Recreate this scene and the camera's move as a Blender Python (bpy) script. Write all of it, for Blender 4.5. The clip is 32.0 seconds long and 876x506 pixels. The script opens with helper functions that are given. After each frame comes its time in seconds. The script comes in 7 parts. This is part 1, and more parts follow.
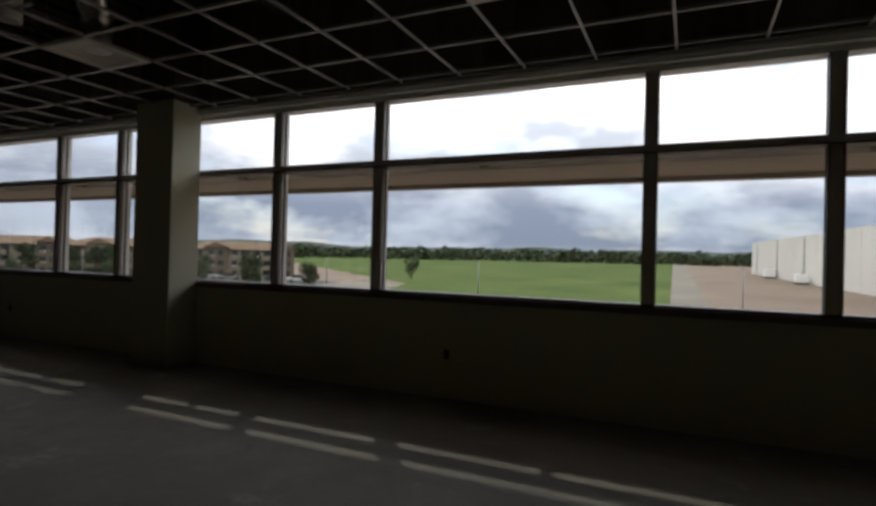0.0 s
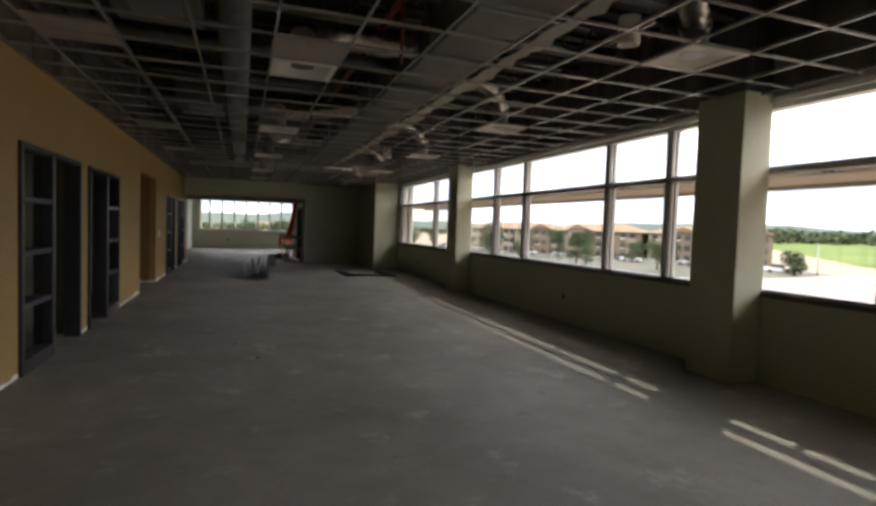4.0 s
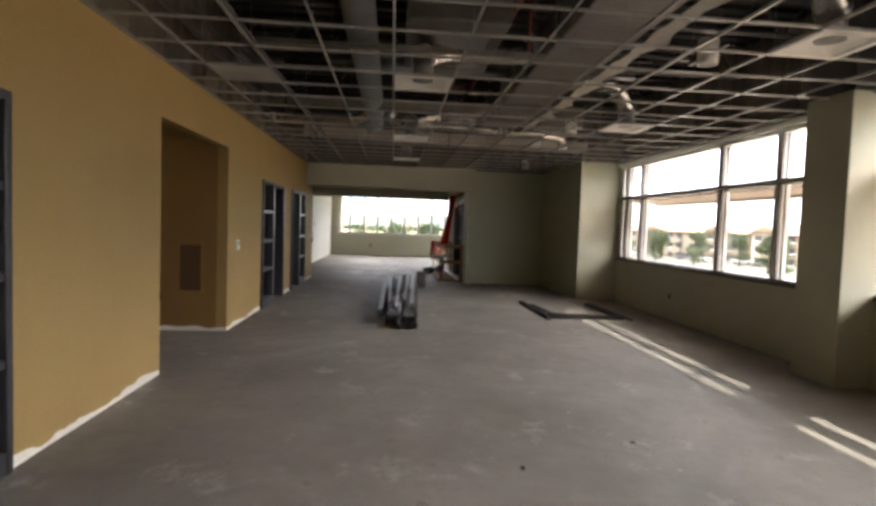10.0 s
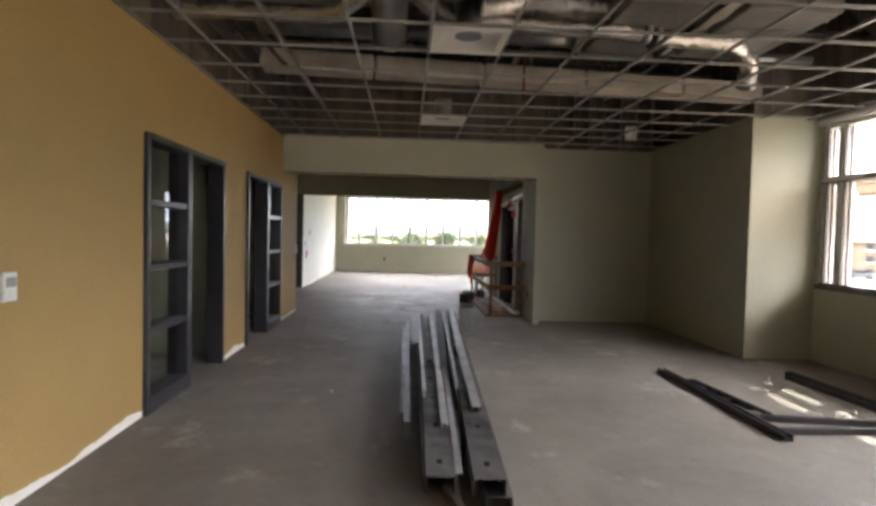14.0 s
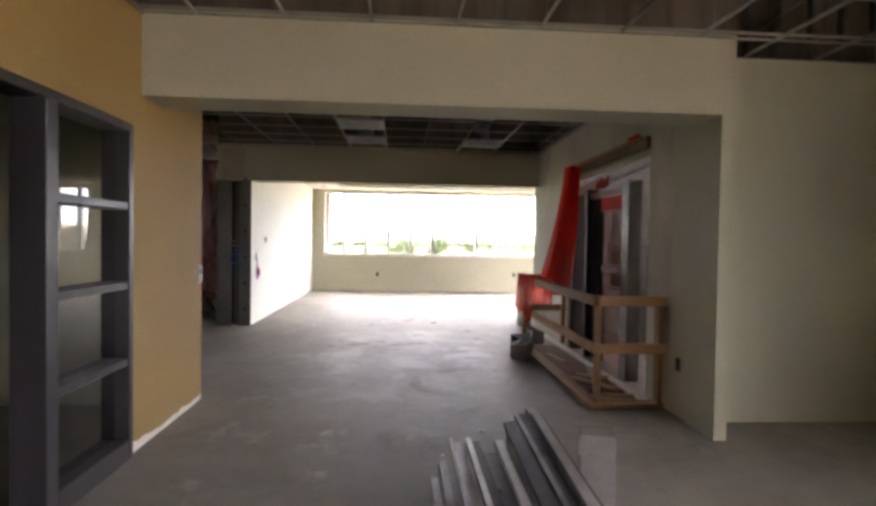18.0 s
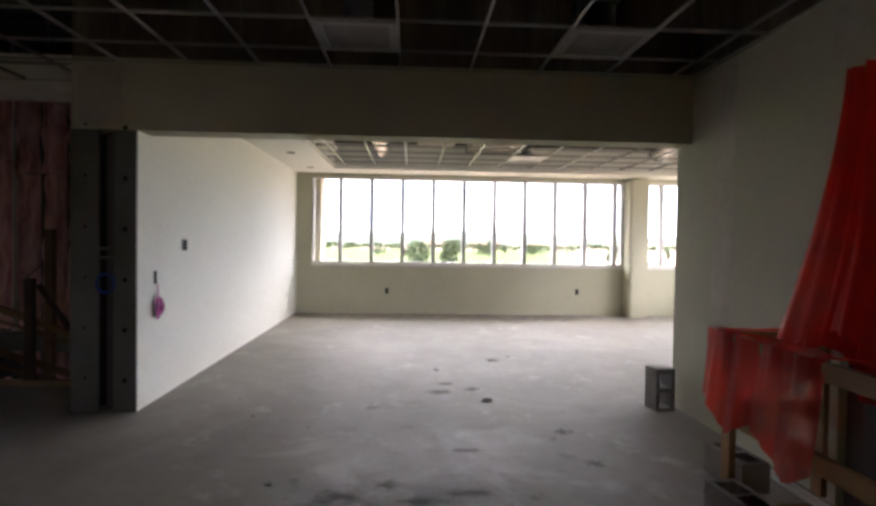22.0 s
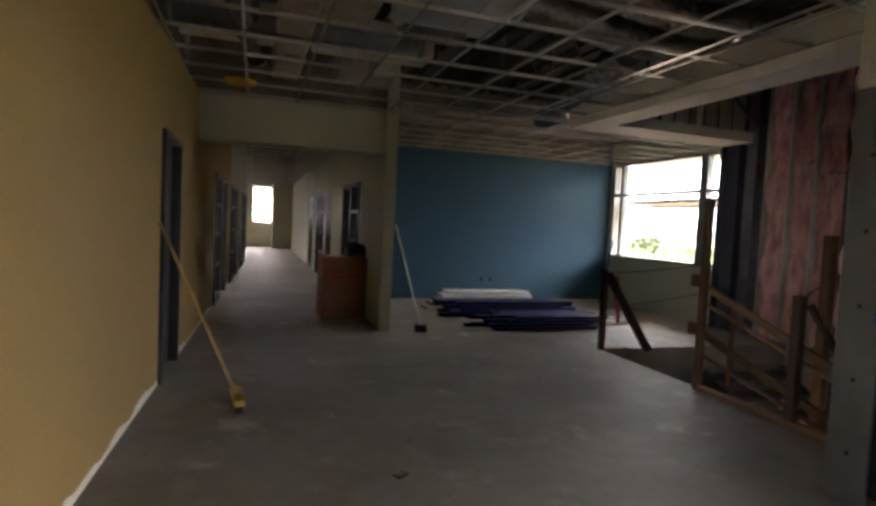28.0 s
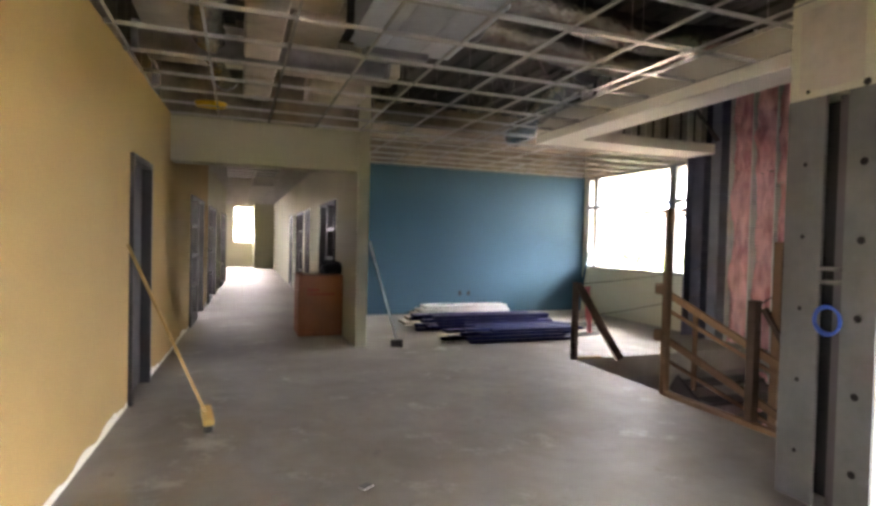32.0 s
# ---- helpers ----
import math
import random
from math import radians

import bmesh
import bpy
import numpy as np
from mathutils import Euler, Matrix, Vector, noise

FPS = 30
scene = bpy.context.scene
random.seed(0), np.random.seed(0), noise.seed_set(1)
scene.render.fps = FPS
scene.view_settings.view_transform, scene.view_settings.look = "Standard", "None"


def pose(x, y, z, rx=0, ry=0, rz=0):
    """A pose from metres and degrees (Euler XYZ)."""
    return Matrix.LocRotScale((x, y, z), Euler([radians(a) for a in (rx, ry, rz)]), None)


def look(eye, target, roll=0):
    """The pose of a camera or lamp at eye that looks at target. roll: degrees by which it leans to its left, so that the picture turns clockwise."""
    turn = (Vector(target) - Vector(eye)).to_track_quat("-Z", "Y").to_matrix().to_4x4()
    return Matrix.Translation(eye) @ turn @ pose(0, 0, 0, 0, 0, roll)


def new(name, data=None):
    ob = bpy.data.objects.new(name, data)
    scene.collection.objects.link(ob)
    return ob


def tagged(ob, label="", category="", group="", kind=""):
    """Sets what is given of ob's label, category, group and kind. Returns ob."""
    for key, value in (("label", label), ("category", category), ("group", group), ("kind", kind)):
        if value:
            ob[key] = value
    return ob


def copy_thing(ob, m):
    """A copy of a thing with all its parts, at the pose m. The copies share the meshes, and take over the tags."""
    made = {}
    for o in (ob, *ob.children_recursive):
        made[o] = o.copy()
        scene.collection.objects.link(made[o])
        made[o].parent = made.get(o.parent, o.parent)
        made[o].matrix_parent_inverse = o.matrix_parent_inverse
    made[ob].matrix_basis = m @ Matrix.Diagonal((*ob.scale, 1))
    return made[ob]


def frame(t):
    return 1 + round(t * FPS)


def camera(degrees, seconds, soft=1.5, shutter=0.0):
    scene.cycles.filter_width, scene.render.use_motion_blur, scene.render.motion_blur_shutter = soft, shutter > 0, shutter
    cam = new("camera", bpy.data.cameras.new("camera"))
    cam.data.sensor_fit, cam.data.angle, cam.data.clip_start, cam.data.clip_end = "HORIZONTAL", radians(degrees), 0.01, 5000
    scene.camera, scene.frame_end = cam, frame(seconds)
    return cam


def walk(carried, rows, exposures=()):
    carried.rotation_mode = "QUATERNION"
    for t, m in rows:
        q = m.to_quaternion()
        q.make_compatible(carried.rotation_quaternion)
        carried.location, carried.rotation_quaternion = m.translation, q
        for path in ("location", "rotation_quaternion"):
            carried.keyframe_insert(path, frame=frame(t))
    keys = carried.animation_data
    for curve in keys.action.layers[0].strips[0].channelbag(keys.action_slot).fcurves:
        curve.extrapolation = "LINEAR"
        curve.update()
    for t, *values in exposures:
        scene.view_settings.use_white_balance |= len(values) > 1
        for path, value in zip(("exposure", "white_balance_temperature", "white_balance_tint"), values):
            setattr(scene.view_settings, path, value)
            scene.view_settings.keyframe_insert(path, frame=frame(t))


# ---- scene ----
cam = camera(77.3, 32.0, soft=3.2)
PATH = [
    (0, (1.239, -0.163, 1.344), (0.404, 1.654, 1.36), 1.5),
    (0.5, (1.094, -0.296, 1.393), (0.147, 1.466, 1.395), 1.7),
    (1, (0.924, -0.461, 1.442), (-0.159, 1.22, 1.418), 1.9),
    (1.5, (0.826, -0.502, 1.477), (-0.433, 1.052, 1.432), 2.0),
    (2, (0.805, -0.562, 1.595), (-0.631, 0.827, 1.513), 1.7),
    (2.5, (0.769, -0.565, 1.633), (-0.814, 0.653, 1.532), 1.7),
    (3, (0.684, -0.505, 1.687), (-1.057, 0.472, 1.57), 1.2),
    (3.5, (0.503, -0.518, 1.556), (-1.346, 0.24, 1.462), 1.9),
    (4, (0.195, -0.641, 1.55), (-1.686, 0.032, 1.458), 1.9),
    (4.5, (-0.171, -0.634, 1.54), (-2.069, -0.011, 1.446), 1.9),
    (6.5, (-2.229, -0.433, 1.59), (-4.191, -0.064, 1.471), 2.6),
    (7, (-2.86, -0.444, 1.602), (-4.824, -0.091, 1.483), 2.6),
    (7.5, (-3.514, -0.435, 1.585), (-5.487, -0.131, 1.47), 2.4),
    (8, (-4.162, -0.402, 1.563), (-6.139, -0.123, 1.453), 2.3),
    (8.5, (-4.831, -0.38, 1.591), (-6.814, -0.143, 1.479), 2.2),
    (9, (-5.578, -0.389, 1.581), (-7.565, -0.187, 1.473), 2.2),
    (9.5, (-6.246, -0.36, 1.565), (-8.236, -0.184, 1.459), 2.0),
    (10, (-6.928, -0.386, 1.553), (-8.918, -0.218, 1.452), 2.0),
    (10.5, (-7.63, -0.389, 1.537), (-9.622, -0.233, 1.439), 1.8),
    (11, (-8.282, -0.39, 1.518), (-10.275, -0.242, 1.425), 1.8),
    (11.5, (-8.964, -0.368, 1.516), (-10.958, -0.23, 1.429), 1.7),
    (12, (-9.581, -0.386, 1.521), (-11.575, -0.254, 1.436), 1.6),
    (12.5, (-10.211, -0.399, 1.523), (-12.205, -0.272, 1.442), 1.6),
    (13, (-10.844, -0.46, 1.524), (-12.839, -0.343, 1.447), 1.5),
    (13.5, (-11.484, -0.491, 1.514), (-13.479, -0.377, 1.44), 1.4),
    (14, (-12.129, -0.572, 1.493), (-14.124, -0.457, 1.425), 1.4),
    (14.5, (-12.792, -0.599, 1.471), (-14.788, -0.484, 1.405), 1.3),
    (16.5, (-15.409, -0.771, 1.469), (-17.404, -0.642, 1.417), 1.0),
    (17, (-16.057, -0.797, 1.461), (-18.052, -0.665, 1.412), 1.0),
    (17.5, (-16.683, -0.819, 1.463), (-18.677, -0.677, 1.416), 1.0),
    (18, (-17.307, -0.82, 1.496), (-19.301, -0.675, 1.45), 0.9),
    (18.5, (-17.905, -0.801, 1.475), (-19.899, -0.651, 1.432), 1.0),
    (19, (-18.562, -0.842, 1.504), (-20.555, -0.685, 1.457), 1.1),
    (19.5, (-19.149, -0.814, 1.512), (-21.142, -0.662, 1.465), 1.0),
    (20, (-19.704, -0.791, 1.525), (-21.698, -0.639, 1.479), 1.0),
    (20.5, (-20.276, -0.817, 1.533), (-22.27, -0.672, 1.489), 1.0),
    (21, (-20.823, -0.806, 1.533), (-22.818, -0.672, 1.487), 1.0),
    (21.5, (-21.392, -0.867, 1.538), (-23.389, -0.751, 1.494), 0.9),
    (22, (-21.893, -0.921, 1.539), (-23.89, -0.823, 1.496), 0.9),
    (22.5, (-22.422, -0.987, 1.514), (-24.421, -0.943, 1.469), 1.0),
    (23, (-22.844, -1.054, 1.511), (-24.843, -1.067, 1.466), 1.0),
    (23.5, (-23.258, -1.119, 1.536), (-25.25, -1.291, 1.488), 1.1),
    (24, (-23.534, -1.214, 1.526), (-25.482, -1.663, 1.478), 0.9),
    (24.5, (-23.672, -1.356, 1.515), (-25.507, -2.152, 1.466), 1.2),
    (25, (-23.681, -1.462, 1.506), (-25.346, -2.568, 1.446), 1.9),
    (25.5, (-23.586, -1.544, 1.52), (-25.057, -2.897, 1.449), 2.3),
    (26, (-23.537, -1.460, 1.569), (-24.708, -3.078, 1.463), 2.6),
    (26.5, (-23.472, -1.493, 1.554), (-24.442, -3.238, 1.444), 2.6),
    (28.5, (-23.395, -1.506, 1.533), (-23.980, -3.416, 1.432), 2.8),
    (29, (-23.403, -1.493, 1.524), (-23.955, -3.413, 1.433), 2.7),
    (30, (-23.423, -1.454, 1.527), (-23.943, -3.384, 1.452), 2.3),
    (31, (-23.471, -1.418, 1.535), (-24.003, -3.346, 1.474), 1.9),
    (32, (-23.525, -1.348, 1.544), (-24.211, -3.226, 1.497), 1.4),
]

# exposure follows the clip's own camera
EXPO = [(0.0, 0.53), (1.0, 0.76), (2.0, 1.24), (3.0, 1.75), (4.0, 2.45), (7.0, 3.30), (9.0, 3.70), (11.0, 3.85), (13.0, 4.00), (14.5, 4.47), (16.5, 5.02), (18.0, 5.07), (19.0, 4.87), (20.0, 4.80), (21.0, 4.36), (22.0, 3.92), (23.0, 3.30), (24.0, 3.14), (25.0, 3.24), (25.5, 3.60), (26.0, 3.80), (26.5, 4.08), (28.5, 5.82), (29.0, 6.20), (30.0, 6.71), (31.0, 6.88), (32.0, 7.10)]
WARM = [(0.0, 6600, 24), (3.0, 6900, 25), (9.0, 7100, 28), (13.5, 6750, 28), (17.0, 7100, 34), (21.0, 6950, 33), (23.5, 6450, 30), (25.5, 6950, 29), (29.0, 7500, 30), (32.0, 7300, 30)]


def tone(t, k):
    for a, b in zip(WARM, WARM[1:]):
        if a[0] <= t <= b[0]:
            return a[k] + (b[k] - a[k]) * (t - a[0]) / (b[0] - a[0])


EXPO = [(t, e, tone(t, 1), tone(t, 2)) for t, e in EXPO]
walk(cam, [(t, look(eye, target, roll)) for t, eye, target, roll in PATH], EXPO)

# ---- world and sun ----
SUN = Vector((-1.12, 1.68, 2.42)).normalized()
world = bpy.data.worlds.new("sky")
scene.world = world
world.use_nodes = True
wn, wl = world.node_tree.nodes, world.node_tree.links
wn.clear()
sky = wn.new("ShaderNodeTexSky")
sky.sky_type = "NISHITA"
sky.sun_disc = False
sky.sun_elevation = math.asin(SUN.z)
sky.sun_rotation = math.atan2(SUN.x, SUN.y)
dim = wn.new("ShaderNodeMix")
dim.data_type = "RGBA"
dim.blend_type = "MULTIPLY"
dim.inputs[0].default_value = 1.0
dim.inputs[7].default_value = (0.12, 0.12, 0.12, 1)
wl.new(sky.outputs[0], dim.inputs[6])
cl = wn.new("ShaderNodeTexNoise")
cl.inputs["Scale"].default_value = 3.2
cl.inputs["Detail"].default_value = 7
cl.inputs["Roughness"].default_value = 0.55
ramp = wn.new("ShaderNodeValToRGB")
ramp.color_ramp.elements[0].position = 0.30
ramp.color_ramp.elements[0].color = (0, 0, 0, 1)
ramp.color_ramp.elements[1].position = 0.50
ramp.color_ramp.elements[1].color = (1, 1, 1, 1)
wl.new(cl.outputs[0], ramp.inputs[0])
cl2 = wn.new("ShaderNodeTexNoise")
cl2.inputs["Scale"].default_value = 4.5
cl2.inputs["Detail"].default_value = 8
cl2.inputs["Roughness"].default_value = 0.55
flat = wn.new("ShaderNodeMapping")
flat.inputs["Scale"].default_value = (1.0, 1.0, 2.3)
tcm = wn.new("ShaderNodeTexCoord")
wl.new(tcm.outputs["Generated"], flat.inputs[0])
wl.new(flat.outputs[0], cl2.inputs["Vector"])
wl.new(flat.outputs[0], cl.inputs["Vector"])
shade = wn.new("ShaderNodeMix")
shade.data_type = "RGBA"
shade.inputs[6].default_value = (0.60, 0.64, 0.70, 1)
shade.inputs[7].default_value = (1.25, 1.24, 1.22, 1)
cr2 = wn.new("ShaderNodeMapRange")
cr2.inputs["From Min"].default_value, cr2.inputs["From Max"].default_value = 0.42, 0.60
wl.new(cl2.outputs[0], cr2.inputs["Value"])
wl.new(cr2.outputs[0], shade.inputs[0])
mixs = wn.new("ShaderNodeMix")
mixs.data_type = "RGBA"
wl.new(ramp.outputs[0], mixs.inputs[0])
wl.new(dim.outputs[2], mixs.inputs[6])
# clouds: dull grey low over the horizon, lifted overhead to light the rooms
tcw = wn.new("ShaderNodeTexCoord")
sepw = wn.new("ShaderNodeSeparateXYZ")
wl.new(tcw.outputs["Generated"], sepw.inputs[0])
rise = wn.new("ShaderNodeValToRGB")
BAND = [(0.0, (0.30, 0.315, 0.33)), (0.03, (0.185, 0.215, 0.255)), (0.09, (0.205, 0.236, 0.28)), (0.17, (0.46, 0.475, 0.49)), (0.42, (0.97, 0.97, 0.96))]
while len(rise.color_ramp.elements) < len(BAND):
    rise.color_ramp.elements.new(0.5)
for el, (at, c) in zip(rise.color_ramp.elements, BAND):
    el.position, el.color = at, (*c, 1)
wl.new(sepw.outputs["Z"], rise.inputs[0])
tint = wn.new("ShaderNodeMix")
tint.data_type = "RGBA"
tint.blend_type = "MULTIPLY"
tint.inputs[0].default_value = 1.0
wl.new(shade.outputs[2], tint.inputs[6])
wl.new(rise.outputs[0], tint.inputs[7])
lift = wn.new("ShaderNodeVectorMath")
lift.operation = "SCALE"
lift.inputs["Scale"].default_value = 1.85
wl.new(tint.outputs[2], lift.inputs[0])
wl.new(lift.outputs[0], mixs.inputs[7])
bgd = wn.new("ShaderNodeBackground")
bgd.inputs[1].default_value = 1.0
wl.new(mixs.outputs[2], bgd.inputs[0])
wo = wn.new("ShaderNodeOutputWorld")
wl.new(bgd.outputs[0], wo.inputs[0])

sun_data = bpy.data.lights.new("sun", "SUN")
sun_data.energy = 0.56
sun_data.angle = radians(1.2)
sun_data.color = (0.93, 1.0, 0.80)
sun = new("sun", sun_data)
sun.matrix_world = look(SUN * 60, (0, 0, 0))


# ---- materials ----
def mat(name, a, b=None, rough=0.8, metal=0.0, big=0.6, small=18.0, bump=0.05, spec=0.4, rand=0.0, stretch=None, lo=0.35, hi=0.65):
    """Two colours mixed by a broad noise, a finer grain over them, and relief."""
    m = bpy.data.materials.new(name)
    m.use_nodes = True
    n, l = m.node_tree.nodes, m.node_tree.links
    p = n["Principled BSDF"]
    p.inputs["Roughness"].default_value = rough
    p.inputs["Metallic"].default_value = metal
    p.inputs["Specular IOR Level"].default_value = spec
    b = b or tuple(c * 0.8 for c in a)
    tc = n.new("ShaderNodeTexCoord")
    src = tc.outputs["Object"]
    if stretch:
        mp = n.new("ShaderNodeMapping")
        mp.inputs["Scale"].default_value = stretch
        l.new(src, mp.inputs[0])
        src = mp.outputs[0]
    n1 = n.new("ShaderNodeTexNoise")
    n1.inputs["Scale"].default_value = big
    n1.inputs["Detail"].default_value = 6
    n1.inputs["Roughness"].default_value = 0.6
    n2 = n.new("ShaderNodeTexNoise")
    n2.inputs["Scale"].default_value = small
    n2.inputs["Detail"].default_value = 4
    l.new(src, n1.inputs["Vector"])
    l.new(src, n2.inputs["Vector"])
    mr = n.new("ShaderNodeMapRange")
    mr.inputs["From Min"].default_value, mr.inputs["From Max"].default_value = lo, hi
    l.new(n1.outputs[0], mr.inputs["Value"])
    mx = n.new("ShaderNodeMix")
    mx.data_type = "RGBA"
    mx.inputs[6].default_value, mx.inputs[7].default_value = (*a, 1), (*b, 1)
    l.new(mr.outputs[0], mx.inputs[0])
    gr = n.new("ShaderNodeMapRange")
    gr.inputs["To Min"].default_value, gr.inputs["To Max"].default_value = 0.88, 1.12
    l.new(n2.outputs[0], gr.inputs["Value"])
    mul = n.new("ShaderNodeVectorMath")
    mul.operation = "SCALE"
    l.new(mx.outputs[2], mul.inputs[0])
    l.new(gr.outputs[0], mul.inputs["Scale"])
    col = mul.outputs[0]
    if rand:
        oi = n.new("ShaderNodeObjectInfo")
        rr = n.new("ShaderNodeMapRange")
        rr.inputs["To Min"].default_value, rr.inputs["To Max"].default_value = 1 - rand, 1 + rand
        l.new(oi.outputs["Random"], rr.inputs["Value"])
        m2 = n.new("ShaderNodeVectorMath")
        m2.operation = "SCALE"
        l.new(col, m2.inputs[0])
        l.new(rr.outputs[0], m2.inputs["Scale"])
        col = m2.outputs[0]
    l.new(col, p.inputs["Base Color"])
    if bump:
        bp = n.new("ShaderNodeBump")
        bp.inputs["Strength"].default_value = bump
        bp.inputs["Distance"].default_value = 0.02
        l.new(n2.outputs[0], bp.inputs["Height"])
        l.new(bp.outputs[0], p.inputs["Normal"])
    return m


def concrete_floor():
    """Dusty slab: cloudy greys, pale dust, dark spots and faint trowel arcs."""
    m = mat("floor_concrete", (0.315, 0.293, 0.255), (0.228, 0.212, 0.182), rough=0.62, big=0.55, small=9, bump=0.06, spec=0.26)
    n, l = m.node_tree.nodes, m.node_tree.links
    p = n["Principled BSDF"]
    old = p.inputs["Base Color"].links[0].from_socket
    tc = n.new("ShaderNodeTexCoord")
    spots = n.new("ShaderNodeTexNoise")
    spots.inputs["Scale"].default_value = 1.7
    spots.inputs["Detail"].default_value = 9
    spots.inputs["Roughness"].default_value = 0.72
    l.new(tc.outputs["Object"], spots.inputs["Vector"])
    r1 = n.new("ShaderNodeValToRGB")
    r1.color_ramp.elements[0].position, r1.color_ramp.elements[1].position = 0.57, 0.68
    l.new(spots.outputs[0], r1.inputs[0])
    dust = n.new("ShaderNodeMix")
    dust.data_type = "RGBA"
    dust.inputs[7].default_value = (0.42, 0.397, 0.355, 1)
    l.new(r1.outputs[0], dust.inputs[0])
    l.new(old, dust.inputs[6])
    r2 = n.new("ShaderNodeValToRGB")
    r2.color_ramp.elements[0].position, r2.color_ramp.elements[1].position = 0.29, 0.37
    r2.color_ramp.elements[0].color, r2.color_ramp.elements[1].color = (1, 1, 1, 1), (0, 0, 0, 1)
    l.new(spots.outputs[0], r2.inputs[0])
    dark = n.new("ShaderNodeMix")
    dark.data_type = "RGBA"
    dark.inputs[7].default_value = (0.17, 0.16, 0.15, 1)
    l.new(r2.outputs[0], dark.inputs[0])
    l.new(dust.outputs[2], dark.inputs[6])
    # broad swept arcs of dust
    warp = n.new("ShaderNodeTexNoise")
    warp.inputs["Scale"].default_value = 0.8
    warp.inputs["Detail"].default_value = 3
    warp.inputs["Distortion"].default_value = 2.5
    l.new(tc.outputs["Object"], warp.inputs["Vector"])
    arcs = n.new("ShaderNodeMapRange")
    arcs.inputs["From Min"].default_value, arcs.inputs["From Max"].default_value = 0.35, 0.65
    arcs.inputs["To Min"].default_value, arcs.inputs["To Max"].default_value = 0.92, 1.06
    l.new(warp.outputs[0], arcs.inputs["Value"])
    swept = n.new("ShaderNodeVectorMath")
    swept.operation = "SCALE"
    l.new(dark.outputs[2], swept.inputs[0])
    l.new(arcs.outputs[0], swept.inputs["Scale"])
    # scattered dark smudges, thicker in some stretches
    sm = n.new("ShaderNodeTexNoise")
    sm.inputs["Scale"].default_value = 4.5
    sm.inputs["Detail"].default_value = 5
    sm.inputs["Roughness"].default_value = 0.65
    l.new(tc.outputs["Object"], sm.inputs["Vector"])
    where = n.new("ShaderNodeMapRange")
    where.inputs["From Min"].default_value, where.inputs["From Max"].default_value = 0.42, 0.6
    l.new(warp.outputs[0], where.inputs["Value"])
    cut = n.new("ShaderNodeMapRange")
    cut.inputs["From Min"].default_value, cut.inputs["From Max"].default_value = 0.58, 0.68
    l.new(sm.outputs[0], cut.inputs["Value"])
    both = n.new("ShaderNodeMath")
    both.operation = "MULTIPLY"
    l.new(where.outputs[0], both.inputs[0])
    l.new(cut.outputs[0], both.inputs[1])
    grime = n.new("ShaderNodeMix")
    grime.data_type = "RGBA"
    grime.inputs[7].default_value = (0.235, 0.208, 0.17, 1)
    l.new(both.outputs[0], grime.inputs[0])
    l.new(swept.outputs[0], grime.inputs[6])
    # a trodden patch in the hall's mouth: pale scuffs, polished and smudged
    mp = n.new("ShaderNodeMapping")
    mp.inputs["Location"].default_value = (23.9 / 3.2, 0.75 / 1.5, 0)
    mp.inputs["Scale"].default_value = (1 / 3.2, 1 / 1.5, 0)
    l.new(tc.outputs["Object"], mp.inputs["Vector"])
    far = n.new("ShaderNodeVectorMath")
    far.operation = "LENGTH"
    l.new(mp.outputs[0], far.inputs[0])
    rag = n.new("ShaderNodeMath")
    rag.operation = "MULTIPLY_ADD"
    rag.inputs[1].default_value = 1.6
    l.new(warp.outputs[0], rag.inputs[0])
    l.new(far.outputs["Value"], rag.inputs[2])
    area = n.new("ShaderNodeMapRange")
    area.inputs["From Min"].default_value, area.inputs["From Max"].default_value = 1.3, 1.75
    area.inputs["To Min"].default_value, area.inputs["To Max"].default_value = 1, 0
    l.new(rag.outputs[0], area.inputs["Value"])
    sc = n.new("ShaderNodeTexNoise")
    sc.inputs["Scale"].default_value = 1.5
    sc.inputs["Detail"].default_value = 8
    sc.inputs["Roughness"].default_value = 0.62
    sc.inputs["Distortion"].default_value = 0.6
    l.new(tc.outputs["Object"], sc.inputs["Vector"])
    scuff = n.new("ShaderNodeMapRange")
    scuff.inputs["From Min"].default_value, scuff.inputs["From Max"].default_value = 0.47, 0.60
    l.new(sc.outputs[0], scuff.inputs["Value"])
    pale = n.new("ShaderNodeMath")
    pale.operation = "MULTIPLY"
    l.new(scuff.outputs[0], pale.inputs[0])
    l.new(area.outputs[0], pale.inputs[1])
    half = n.new("ShaderNodeMath")
    half.operation = "MULTIPLY"
    half.inputs[1].default_value = 0.6
    l.new(pale.outputs[0], half.inputs[0])
    worn = n.new("ShaderNodeMix")
    worn.data_type = "RGBA"
    worn.inputs[7].default_value = (0.44, 0.418, 0.378, 1)
    l.new(half.outputs[0], worn.inputs[0])
    l.new(grime.outputs[2], worn.inputs[6])
    low = n.new("ShaderNodeMapRange")
    low.inputs["From Min"].default_value, low.inputs["From Max"].default_value = 0.40, 0.34
    l.new(sc.outputs[0], low.inputs["Value"])
    spot = n.new("ShaderNodeMath")
